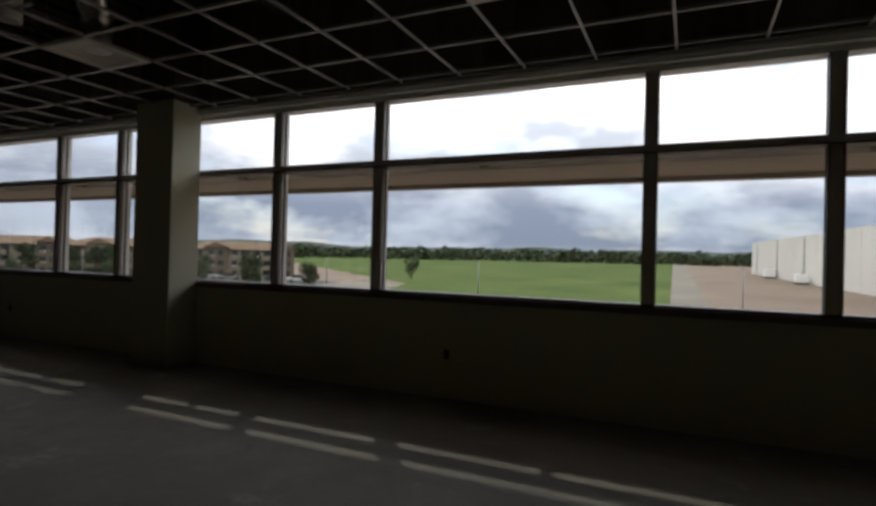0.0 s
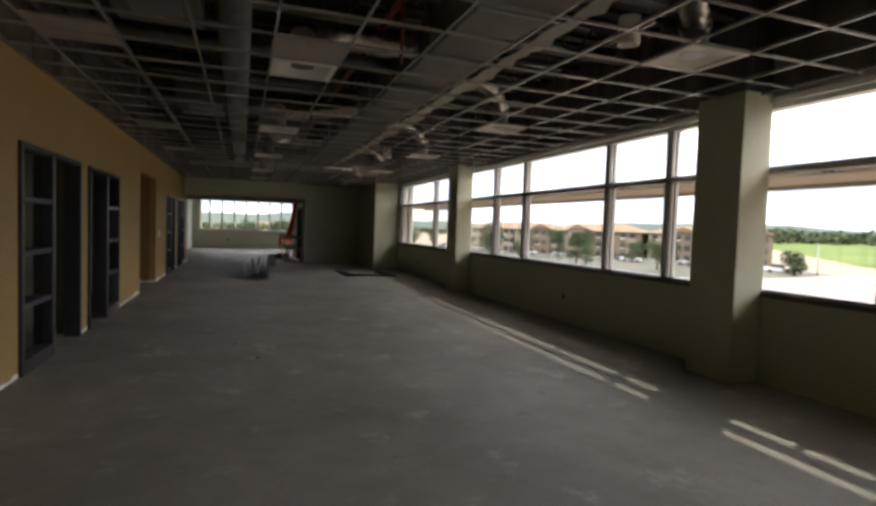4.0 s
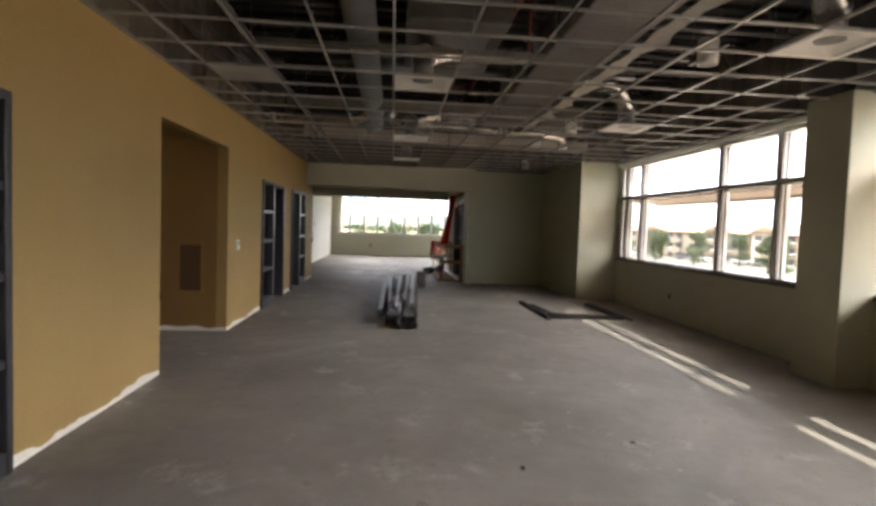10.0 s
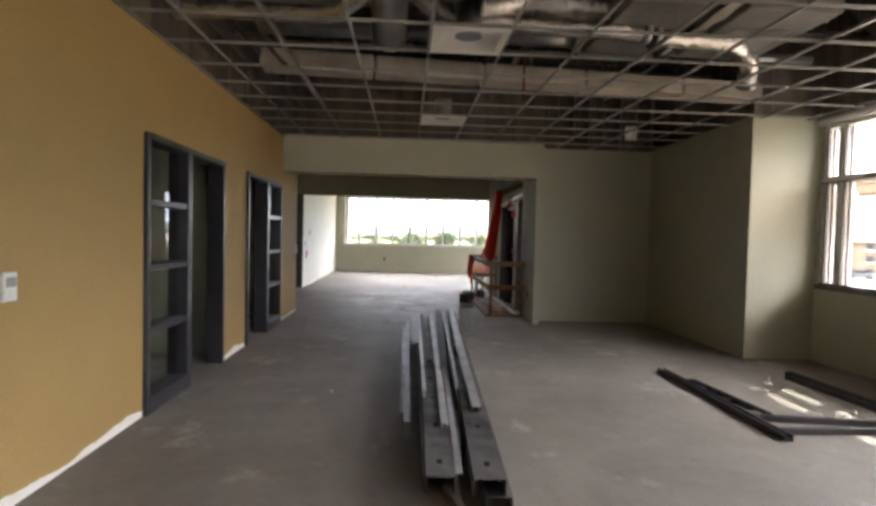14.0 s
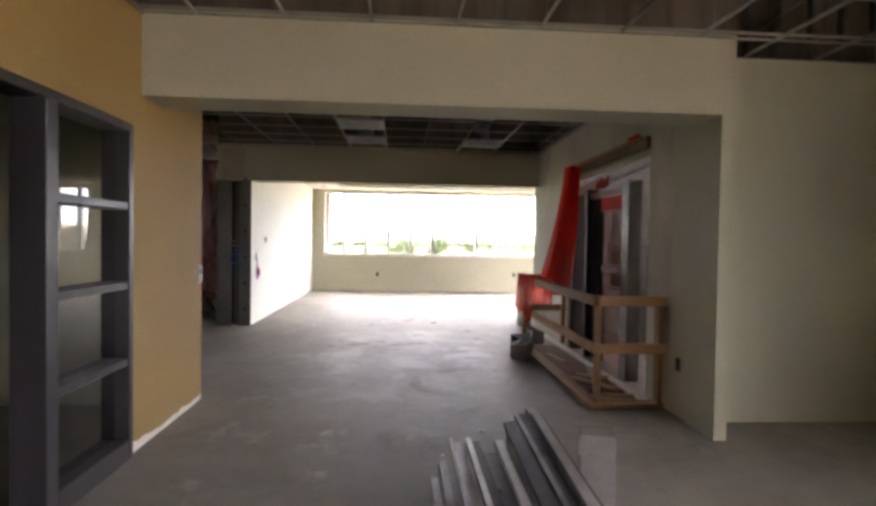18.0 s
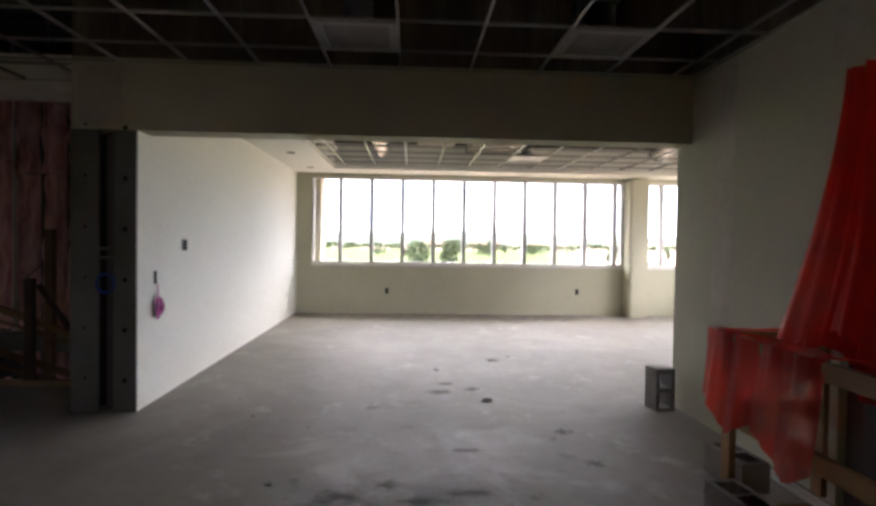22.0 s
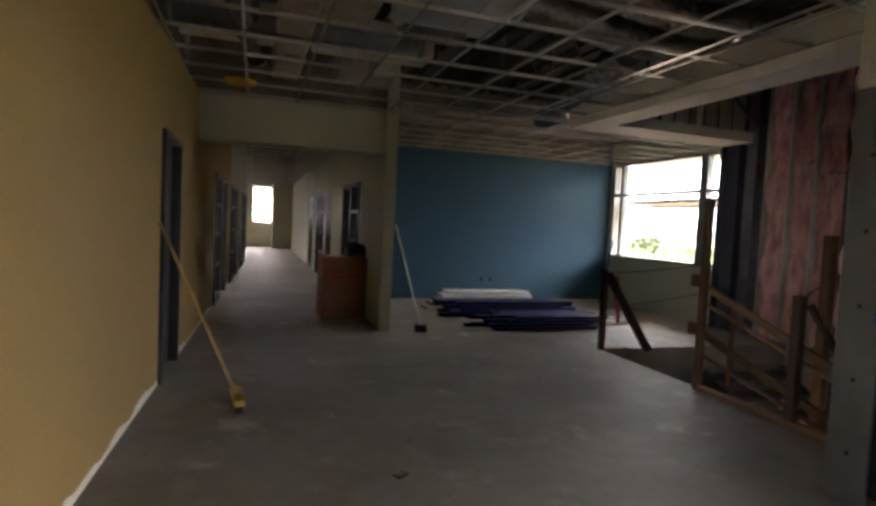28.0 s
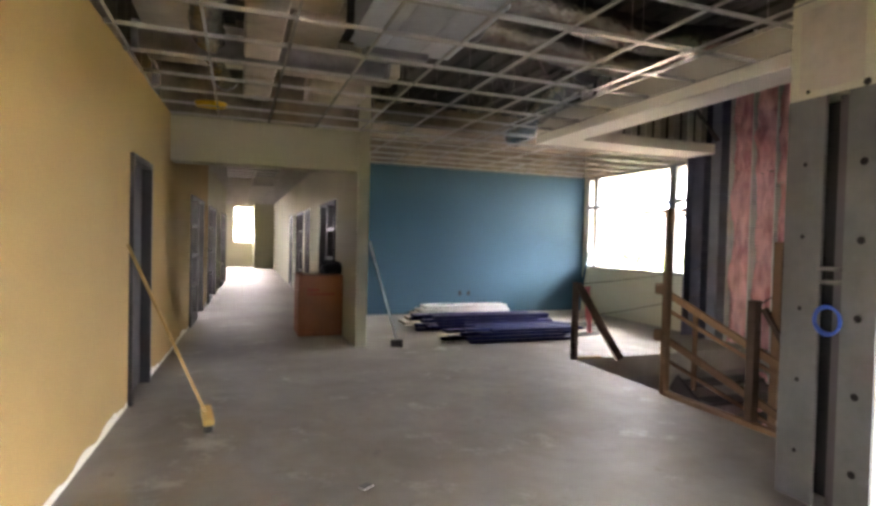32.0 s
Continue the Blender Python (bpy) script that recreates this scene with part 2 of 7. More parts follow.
    spot.operation = "MULTIPLY"
    l.new(low.outputs[0], spot.inputs[0])
    l.new(area.outputs[0], spot.inputs[1])
    smut = n.new("ShaderNodeMix")
    smut.data_type = "RGBA"
    smut.inputs[7].default_value = (0.15, 0.135, 0.115, 1)
    l.new(spot.outputs[0], smut.inputs[0])
    l.new(worn.outputs[2], smut.inputs[6])
    l.new(smut.outputs[2], p.inputs["Base Color"])
    rr = n.new("ShaderNodeMapRange")
    rr.inputs["To Min"].default_value, rr.inputs["To Max"].default_value = 0.47, 0.76
    l.new(spots.outputs[0], rr.inputs["Value"])
    gl = n.new("ShaderNodeMath")
    gl.operation = "MULTIPLY_ADD"
    gl.inputs[1].default_value = -0.12
    l.new(pale.outputs[0], gl.inputs[0])
    l.new(rr.outputs[0], gl.inputs[2])
    l.new(gl.outputs[0], p.inputs["Roughness"])
    return m


def painted_to_floor(name, a, b, raw=(0.78, 0.75, 0.68)):
    """Paint that stops in a ragged line just above the slab, leaving raw board."""
    m = mat(name, a, b, rough=0.7, big=0.35, small=60, bump=0.03)
    n, l = m.node_tree.nodes, m.node_tree.links
    p = n["Principled BSDF"]
    old = p.inputs["Base Color"].links[0].from_socket
    tc = n.new("ShaderNodeTexCoord")
    sep = n.new("ShaderNodeSeparateXYZ")
    l.new(tc.outputs["Object"], sep.inputs[0])
    edge = n.new("ShaderNodeTexNoise")
    edge.inputs["Scale"].default_value = 2.2
    edge.inputs["Detail"].default_value = 3
    l.new(tc.outputs["Object"], edge.inputs["Vector"])
    em = n.new("ShaderNodeMapRange")
    em.inputs["From Min"].default_value, em.inputs["From Max"].default_value = 0.3, 0.7
    em.inputs["To Min"].default_value, em.inputs["To Max"].default_value = 0.015, 0.095
    l.new(edge.outputs[0], em.inputs["Value"])
    lt = n.new("ShaderNodeMath")
    lt.operation = "LESS_THAN"
    l.new(sep.outputs["Z"], lt.inputs[0])
    l.new(em.outputs[0], lt.inputs[1])
    mx = n.new("ShaderNodeMix")
    mx.data_type = "RGBA"
    mx.inputs[7].default_value = (*raw, 1)
    l.new(lt.outputs[0], mx.inputs[0])
    l.new(old, mx.inputs[6])
    l.new(mx.outputs[2], p.inputs["Base Color"])
    return m


def glass_mat(name, tint=(0.93, 0.97, 0.95), rough=0.0):
    m = bpy.data.materials.new(name)
    m.use_nodes = True
    n, l = m.node_tree.nodes, m.node_tree.links
    n.remove(n["Principled BSDF"])
    tr = n.new("ShaderNodeBsdfTransparent")
    tr.inputs[0].default_value = (*tint, 1)
    gl = n.new("ShaderNodeBsdfGlossy")
    gl.inputs["Roughness"].default_value = rough
    lw = n.new("ShaderNodeLayerWeight")
    pw = n.new("ShaderNodeMath")
    pw.operation = "POWER"
    pw.inputs[1].default_value = 4.0
    l.new(lw.outputs["Facing"], pw.inputs[0])
    fr = n.new("ShaderNodeMapRange")
    fr.inputs["To Min"].default_value, fr.inputs["To Max"].default_value = 0.04, 0.5
    l.new(pw.outputs[0], fr.inputs["Value"])
    mx = n.new("ShaderNodeMixShader")
    l.new(fr.outputs[0], mx.inputs[0])
    l.new(tr.outputs[0], mx.inputs[1])
    l.new(gl.outputs[0], mx.inputs[2])
    l.new(mx.outputs[0], n["Material Output"].inputs[0])
    return m


M_FLOOR = concrete_floor()
M_YELLOW = painted_to_floor("ochre_paint", (0.405, 0.264, 0.100), (0.355, 0.230, 0.084))
M_CREAM = mat("pale_green_paint", (0.52, 0.515, 0.385), (0.46, 0.455, 0.34), rough=0.75, big=0.4, small=70, bump=0.02)
M_WHITE = mat("white_paint", (0.84, 0.84, 0.77), (0.79, 0.79, 0.72), rough=0.7, big=0.3, small=70, bump=0.02)
M_TEAL = mat("teal_paint", (0.021, 0.080, 0.120), (0.0175, 0.069, 0.103), rough=0.75, big=0.4, small=60, bump=0.02)
M_BOARD = mat("raw_gypsum_board", (0.50, 0.46, 0.38), (0.42, 0.37, 0.29), rough=0.9, big=1.1, small=20, bump=0.03)
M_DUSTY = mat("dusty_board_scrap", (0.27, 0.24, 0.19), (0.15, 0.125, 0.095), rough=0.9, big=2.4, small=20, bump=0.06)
M_FRAME = mat("dark_frame_paint", (0.043, 0.040, 0.044), (0.033, 0.031, 0.034), rough=0.38, big=2, small=40, bump=0.02, spec=0.5)
M_ALU = mat("grey_window_metal", (0.68, 0.665, 0.635), (0.62, 0.605, 0.575), rough=0.45, metal=0.0, big=2, small=40, bump=0.01)
M_BRONZE = mat("dark_bronze_metal", (0.13, 0.112, 0.10), (0.11, 0.095, 0.085), rough=0.45, metal=0.3, big=2, small=40, bump=0.01)
M_TBAR = mat("white_tee_metal", (0.42, 0.42, 0.40), (0.34, 0.34, 0.325), rough=0.27, spec=0.6, big=3, small=40, bump=0.0)
M_DECK = mat("dark_roof_deck", (0.052, 0.048, 0.045), (0.036, 0.033, 0.031), rough=0.8, big=0.7, small=14, bump=0.05)
M_STEEL = mat("primed_steel", (0.09, 0.085, 0.085), (0.07, 0.06, 0.06), rough=0.6, big=1, small=20, bump=0.04)
M_GALV = mat("galvanized_sheet", (0.29, 0.295, 0.30), (0.20, 0.205, 0.21), rough=0.36, metal=0.85, big=2.5, small=24, bump=0.03)
M_FOIL = mat("crinkled_foil", (0.70, 0.685, 0.65), (0.45, 0.435, 0.41), rough=0.24, metal=0.88, big=5, small=16, bump=1.0)
M_WRAP = mat("duct_wrap", (0.215, 0.205, 0.19), (0.15, 0.142, 0.13), rough=0.55, metal=0.3, big=1.5, small=16, bump=0.35)
M_PANEL = mat("white_ceiling_panel", (0.80, 0.79, 0.75), (0.73, 0.72, 0.68), rough=0.6, big=3, small=50, bump=0.02)
M_MESHGREY = mat("diffuser_core", (0.34, 0.33, 0.31), (0.30, 0.29, 0.27), rough=0.6, big=4, small=80, bump=0.1)
M_PINE = mat("pine_lumber", (0.35, 0.205, 0.095), (0.26, 0.145, 0.062), rough=0.7, big=2.5, small=20, bump=0.1, rand=0.2, stretch=(1, 1, 0.4))
M_OLDPINE = mat("weathered_lumber", (0.40, 0.27, 0.15), (0.30, 0.195, 0.105), rough=0.8, big=2.5, small=20, bump=0.1, rand=0.25)
M_PLY = mat("plywood", (0.46, 0.31, 0.18), (0.36, 0.23, 0.12), rough=0.75, big=1.6, small=12, bump=0.06)
M_RED = mat("red_plastic_netting", (0.80, 0.04, 0.02), (0.62, 0.024, 0.012), rough=0.5, big=3, small=30, bump=0.2)


def let_light_through(m, colour, share, clear):
    """Thin woven plastic: part of the light passes, part shines through the weave."""
    n, l = m.node_tree.nodes, m.node_tree.links
    p, out = n["Principled BSDF"], n["Material Output"]
    tl = n.new("ShaderNodeBsdfTranslucent")
    tl.inputs[0].default_value = (*colour, 1)
    tp = n.new("ShaderNodeBsdfTransparent")
    a, b = n.new("ShaderNodeMixShader"), n.new("ShaderNodeMixShader")
    a.inputs[0].default_value, b.inputs[0].default_value = share, clear
    l.new(p.outputs[0], a.inputs[1])
    l.new(tl.outputs[0], a.inputs[2])
    l.new(a.outputs[0], b.inputs[1])
    l.new(tp.outputs[0], b.inputs[2])
    l.new(b.outputs[0], out.inputs[0])


let_light_through(M_RED, (0.95, 0.05, 0.025), 0.55, 0.32)
M_VEIL = mat("thin_red_netting", (0.80, 0.04, 0.02), (0.66, 0.03, 0.015), rough=0.5, big=3, small=30, bump=0.2)
let_light_through(M_VEIL, (0.95, 0.06, 0.03), 0.5, 0.36)
M_CMU = mat("concrete_block", (0.26, 0.25, 0.235), (0.195, 0.188, 0.175), rough=0.9, big=3, small=45, bump=0.3, rand=0.12)
M_STUD = mat("galvanized_stud", (0.13, 0.125, 0.115), (0.035, 0.034, 0.033), rough=0.62, metal=0.2, big=3, small=30, bump=0.05, rand=0.9)
M_STUDLIGHT = mat("bright_stud", (0.42, 0.41, 0.39), (0.25, 0.245, 0.235), rough=0.45, metal=0.4, big=3, small=30, bump=0.05, rand=0.3)
M_STUDDARK = mat("dark_stud", (0.20, 0.19, 0.18), (0.12, 0.115, 0.11), rough=0.5, metal=0.5, big=3, small=30, bump=0.05, rand=0.25)
M_JAMB = mat("dull_track_metal", (0.27, 0.275, 0.27), (0.20, 0.21, 0.20), rough=0.5, metal=0.4, big=1.5, small=20, bump=0.04)
# near black: painted shade for holes and hollow boxes, also some dark parts
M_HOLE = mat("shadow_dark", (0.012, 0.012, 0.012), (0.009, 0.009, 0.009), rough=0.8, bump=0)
M_PINK = mat("pink_batt", (0.93, 0.58, 0.59), (0.50, 0.20, 0.215), rough=0.95, big=3.5, small=11, bump=1.0, stretch=(1, 2.4, 0.5), lo=0.40, hi=0.66)
M_PLASTIC = mat("white_plastic", (0.74, 0.74, 0.71), (0.70, 0.70, 0.67), rough=0.4, big=3, small=40, bump=0)
M_BLACK = mat("black_plastic", (0.02, 0.02, 0.02), (0.015, 0.015, 0.015), rough=0.5, bump=0)
M_PINKTAPE = mat("magenta_wire", (0.55, 0.10, 0.34), (0.40, 0.07, 0.26), rough=0.5, big=12, small=60, bump=0.1)
M_BLUE = mat("blue_wrapped_bundle", (0.022, 0.027, 0.13), (0.013, 0.016, 0.065), rough=0.45, big=3, small=30, bump=0.1, rand=0.2)
M_CARD = mat("brown_cardboard", (0.275, 0.112, 0.06), (0.22, 0.088, 0.046), rough=0.85, big=1.5, small=30, bump=0.04)
M_YELLOWPL = mat("yellow_plastic", (0.75, 0.48, 0.03), rough=0.5, big=3, small=40, bump=0)
M_REDPL = mat("red_sprinkler_pipe", (0.20, 0.035, 0.024), rough=0.45, big=3, small=40, bump=0)
M_SHELF = mat("brown_shelf_metal", (0.33, 0.275, 0.23), (0.29, 0.24, 0.20), rough=0.6, big=0.5, small=20, bump=0.02)
# bare board in a darker tone than raw_gypsum_board
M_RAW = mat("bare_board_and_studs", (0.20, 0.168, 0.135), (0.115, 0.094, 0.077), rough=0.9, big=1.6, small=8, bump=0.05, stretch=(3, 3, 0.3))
# alcove lining: darker and browner than the ochre wall
M_ALCOVE = painted_to_floor("darker_ochre_tone", (0.265, 0.148, 0.046), (0.23, 0.128, 0.04))
M_GLASS = glass_mat("window_glass")
M_GREYGLASS = glass_mat("grey_window_glass", (0.77, 0.80, 0.80))
M_TINT = glass_mat("sidelight_glass", (0.90, 0.93, 0.92))


# ---- mesh helpers ----
class Mesh:
    """Collects boxes, tubes and strips in one bmesh."""

    def __init__(self):
        self.bm = bmesh.new()

    def box(self, x0, y0, z0, x1, y1, z1, m=None):
        vs = [self.bm.verts.new(v) for v in ((x0, y0, z0), (x1, y0, z0), (x1, y1, z0), (x0, y1, z0), (x0, y0, z1), (x1, y0, z1), (x1, y1, z1), (x0, y1, z1))]
        if m is not None:
            for v in vs:
                v.co = m @ v.co
        for q in ((3, 2, 1, 0), (4, 5, 6, 7), (0, 1, 5, 4), (1, 2, 6, 5), (2, 3, 7, 6), (3, 0, 4, 7)):
            self.bm.faces.new([vs[i] for i in q])
        return self

    def beam(self, a, b, w, h):
        """A bar of section w x h from a to b."""
        a, b = Vector(a), Vector(b)
        d = b - a
        q = d.to_track_quat("Z", "Y").to_matrix().to_4x4()
        return self.box(-w / 2, -h / 2, 0, w / 2, h / 2, d.length, Matrix.Translation(a) @ q)

    def tube(self, pts, r, seg=10, cap=True):
        """A round tube through points; r may be one radius or one for each point."""
        pts = [Vector(p) for p in pts]
        rs = r if isinstance(r, (list, tuple)) else [r] * len(pts)
        rings = []
        for i, p in enumerate(pts):
            d = (pts[min(i + 1, len(pts) - 1)] - pts[max(i - 1, 0)]).normalized()
            up = Vector((0, 0, 1)) if abs(d.z) < 0.95 else Vector((1, 0, 0))
            s = d.cross(up).normalized()
            u = s.cross(d)
            rings.append([self.bm.verts.new(p + (s * math.cos(2 * math.pi * k / seg) + u * math.sin(2 * math.pi * k / seg)) * rs[i]) for k in range(seg)])
        for a, b in zip(rings, rings[1:]):
            for k in range(seg):
                f = self.bm.faces.new((a[k], a[(k + 1) % seg], b[(k + 1) % seg], b[k]))
                f.smooth = True
        if cap:
            self.bm.faces.new(rings[0][::-1])
            self.bm.faces.new(rings[-1])
        return self

    def poly(self, pts):
        self.bm.faces.new([self.bm.verts.new(p) for p in pts])
        return self

    def grid(self, fn, nu, nv):
        """A sheet of nu x nv faces, with fn(u, v) giving the points."""
        g = [[self.bm.verts.new(fn(i / nu, j / nv)) for j in range(nv + 1)] for i in range(nu + 1)]
        for i in range(nu):
            for j in range(nv):
                f = self.bm.faces.new((g[i][j], g[i + 1][j], g[i + 1][j + 1], g[i][j + 1]))
                f.smooth = True
        return self

    def bevel(self, w, seg=1):
        bmesh.ops.bevel(self.bm, geom=self.bm.edges[:], offset=w, segments=seg, affect="EDGES")
        return self

    def data(self, name, material):
        bmesh.ops.recalc_face_normals(self.bm, faces=self.bm.faces[:])
        me = bpy.data.meshes.new(name)
        self.bm.to_mesh(me)
        self.bm.free()
        me.materials.append(material)
        return me


def part(name, mesh, material, parent=None, label=""):
    ob = new(name, mesh if isinstance(mesh, bpy.types.Mesh) else mesh.data(name, material))
    if parent is not None:
        ob.parent = parent
        if parent.parent is None:
            ob.matrix_parent_inverse = parent.matrix_basis.inverted()
    if label:
        tagged(ob, label)
    return ob


def thing(name, at, label, category, group=""):
    """An Empty at the thing's base, to parent its parts. Parts are given in world places."""
    ob = new(name)
    ob.empty_display_size = 0.1
    ob.matrix_basis = Matrix.Translation(at)
    return tagged(ob, label, category, group)


def solid(name, mesh, material, label, category, group=""):
    return tagged(part(name, mesh, material), label, category, group)


def struct(name, mesh, material, label="", category=""):
    return tagged(part(name, mesh, material), label, category, "", "structure")


def wall_boxes(axis, f0, f1, a0, a1, z0, z1, holes=()):
    """A wall along x (axis "x", thickness y f0..f1) or along y, with holes (a, b, low, high)."""
    w = Mesh()

    def put(p, q, lo, hi):
        if q - p > 1e-4 and hi - lo > 1e-4:
            w.box(p, f0, lo, q, f1, hi) if axis == "x" else w.box(f0, p, lo, f1, q, hi)

    at = a0
    for a, b, lo, hi in sorted(holes):
        put(at, a, z0, z1)
        put(a, b, z0, lo)
        put(a, b, hi, z1)
        at = b
    put(at, a1, z0, z1)
    return w


# ---- plan (metres) ----
CEIL, DECK = 3.05, 4.35
Y_YEL, X_END, X_CORN = -2.62, -21.29, -22.48
Y_WIN, SILL, HEAD, TR0, TR1 = 4.64, 0.955, 2.97, 2.245, 2.32
X_BACK, Y_SIDE = 7.0, 1.62
X_J, Y_J = -26.78, -3.31
X_FAR = -33.43
X_EXT, Y_TEAL = -31.08, -12.18
X_COR, Y_B2 = -25.1, -9.05
GROUND = -4.4

# ---- slab: one floor with the stair opening cut out ----
fl = Mesh()
fl.box(-27.75, -32.0, -0.3, X_BACK + 0.2, Y_WIN, 0)
fl.box(X_FAR, -3.6, -0.3, -27.75, 6.2, 0)
fl.box(-27.75, Y_WIN, -0.3, -26.6, 6.2, 0)
fl.box(X_EXT, -13.0, -0.3, -27.75, -7.55, 0)
struct("floor", fl, M_FLOOR, "dusty bare grey concrete slab with pale scuffs and stains", "floor")

# ---- main room: window wall ----
MULL = [5.5, 3.05, 2.2, 0.93, -1.68, -3.0, -5.67, -6.97, -9.63, -11.0, -13.8, -15.1, -17.8]
COLS = [(3.95, 4.6), (-4.78, -4.16), (-12.83, -12.2)]
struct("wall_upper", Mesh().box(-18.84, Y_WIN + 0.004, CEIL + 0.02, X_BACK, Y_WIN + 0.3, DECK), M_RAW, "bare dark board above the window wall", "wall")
wl_ = wall_boxes("x", Y_WIN, Y_WIN + 0.3, -18.84, X_BACK, -0.3, CEIL + 0.02, [(-18.80, X_BACK - 0.1, SILL, HEAD)])
struct("wall_north", wl_, M_CREAM, "pale green painted wall below a long ribbon of windows", "wall")
EXTW = Mesh()
EXTW.box(-18.84, Y_WIN + 0.3, GROUND, X_BACK, Y_WIN + 0.42, SILL - 0.05)
EXTW.box(-18.84, Y_WIN + 0.3, HEAD + 0.05, X_BACK, Y_WIN + 0.42, DECK + 0.3)
struct("facade", EXTW, M_BOARD, "tan stucco outer face of the building", "wall")

win1 = thing("window_1", (-6, Y_WIN, SILL), "long ribbon window with grey and bronze frames and a transom", "window")
tagged(win1, kind="structure")
XL, XR = -18.80, X_BACK - 0.1
yf0, yf1 = Y_WIN + 0.02, Y_WIN + 0.17


def frame_bar(parent, name, x0, y0, z0, x1, y1, z1, m=None, label=""):
    return part(name, Mesh().box(x0, y0, z0, x1, y1, z1).bevel(0.004), m or M_BRONZE, parent, label)


frame_bar(win1, "window_sill", XL, Y_WIN - 0.03, SILL - 0.035, XR, Y_WIN + 0.0, SILL + 0.02)
frame_bar(win1, "bottom_rail", XL, yf0, SILL, XR, yf1, SILL + 0.045)
frame_bar(win1, "top_rail", XL, yf0, HEAD - 0.05, XR, yf1, HEAD, M_ALU, "grey metal head rail")
frame_bar(win1, "transom", XL, yf0 - 0.012, TR0 + 0.014, XR, yf1, TR1, M_ALU, "grey metal transom")
frame_bar(win1, "transom_gasket", XL, yf0 - 0.008, TR0, XR, yf1, TR0 + 0.014)
for x in MULL + [XL + 0.03, XL + 0.30, XR - 0.03]:
    for lo, hi in ((SILL + 0.045, TR0), (TR1, HEAD - 0.05)):
        mu = frame_bar(win1, "mullion", x - 0.046, yf0 + 0.012, lo, x + 0.046, yf1, hi, M_ALU, "grey metal mullion with dark edges")
        for s in (-1, 1):
            part("gasket", Mesh().box(x + s * 0.046, yf0, lo, x + s * 0.056, yf0 + 0.03, hi), M_BRONZE, mu)
            part("gasket", Mesh().box(x + s * 0.046, yf0 + 0.075, lo, x + s * 0.057, yf0 + 0.09, hi), M_BRONZE, mu)
xs = sorted(MULL + [XL, XL + 0.30, XR])
for a, b in zip(xs, xs[1:]):
    for lo, hi in ((SILL + 0.04, TR0), (TR1, HEAD - 0.045)):
        g = part("pane", Mesh().box(a + 0.03, yf0 + 0.084, lo, b - 0.03, yf0 + 0.09, hi), M_GLASS, win1)
        g.visible_shadow = False
# trim above the windows, the outside sun shelf, and an unseen eave trimming the sun
struct("trim", Mesh().box(-18.82, Y_WIN - 0.045, HEAD + 0.004, X_BACK - 0.02, Y_WIN - 0.002, CEIL - 0.045).box(-18.82, Y_WIN - 0.06, CEIL - 0.045, X_BACK - 0.02, Y_WIN - 0.002, CEIL - 0.02), M_PANEL, "pale metal closure trim over the windows", "trim")
shelf = thing("sun_shelf", (-6, Y_WIN + 0.7, 2.2), "tan metal sun shelf fixed along the outside of the windows", "sun shade")
part("fascia", Mesh().box(-19.6, 5.82, 2.17, X_BACK + 0.6, 5.92, 2.36).bevel(0.01), M_SHELF, shelf)
part("deck", Mesh().box(-19.6, 4.925, 2.22, X_BACK + 0.6, 5.82, 2.30), M_SHELF, shelf)
for k in range(9):
    x = 5.6 - k * 3.1
    part("bracket", Mesh().box(x - 0.03, Y_WIN + 0.18, 2.225, x + 0.03, 5.8, 2.295), M_BRONZE, shelf)
struct("unseen_eave", Mesh().box(-34.2, Y_WIN + 0.42, 3.55, X_BACK + 1.0, 5.38, 3.9), M_BOARD, "unseen tan eave that trims the sun stripes", "roof")

for a, b in COLS:
    struct("column_upper", Mesh().box(a + 0.02, 4.27, CEIL + 0.03, b - 0.02, Y_WIN, DECK), M_STEEL, "bare dark column above the ceiling line", "column")
    struct("column_casing", Mesh().box(a, 4.24, 0, b, Y_WIN, CEIL + 0.03).bevel(0.006), M_CREAM, "pale green boxed-in column between windows", "column")
# pier and side walls beside the last window
struct("pier_upper", Mesh().box(-21.70, 3.77, CEIL + 0.03, -18.86, Y_WIN + 0.3, DECK), M_RAW, "bare dark board above the pier", "column")
struct("pier", Mesh().box(-21.70, 3.75, 0, -18.84, Y_WIN + 0.3, CEIL + 0.03).bevel(0.006), M_CREAM, "pale green pier where the window wall ends", "column")
struct("wall_end", wall_boxes("y", -21.82, -21.70, 1.70, 3.75, 0, CEIL), M_CREAM, "pale green painted end wall", "wall")
struct("wall_end_back", Mesh().box(-21.82, 1.70, CEIL, -21.78, 3.75, DECK), M_RAW, "dark bare board above the ceiling line", "wall")
# pale studs take the darker stud metal so they look dim in the plenum
ue = thing("end_framing", (-21.74, 2.8, CEIL), "pale metal studs, darkened to look faint, above the end wall", "wall framing")
tagged(ue, kind="structure")
for k in range(8):
    part("stud", Mesh().box(-21.78, 1.78 + 0.28 * k, CEIL + 0.002, -21.705, 1.82 + 0.28 * k, DECK - 0.07), M_STUDDARK, ue)
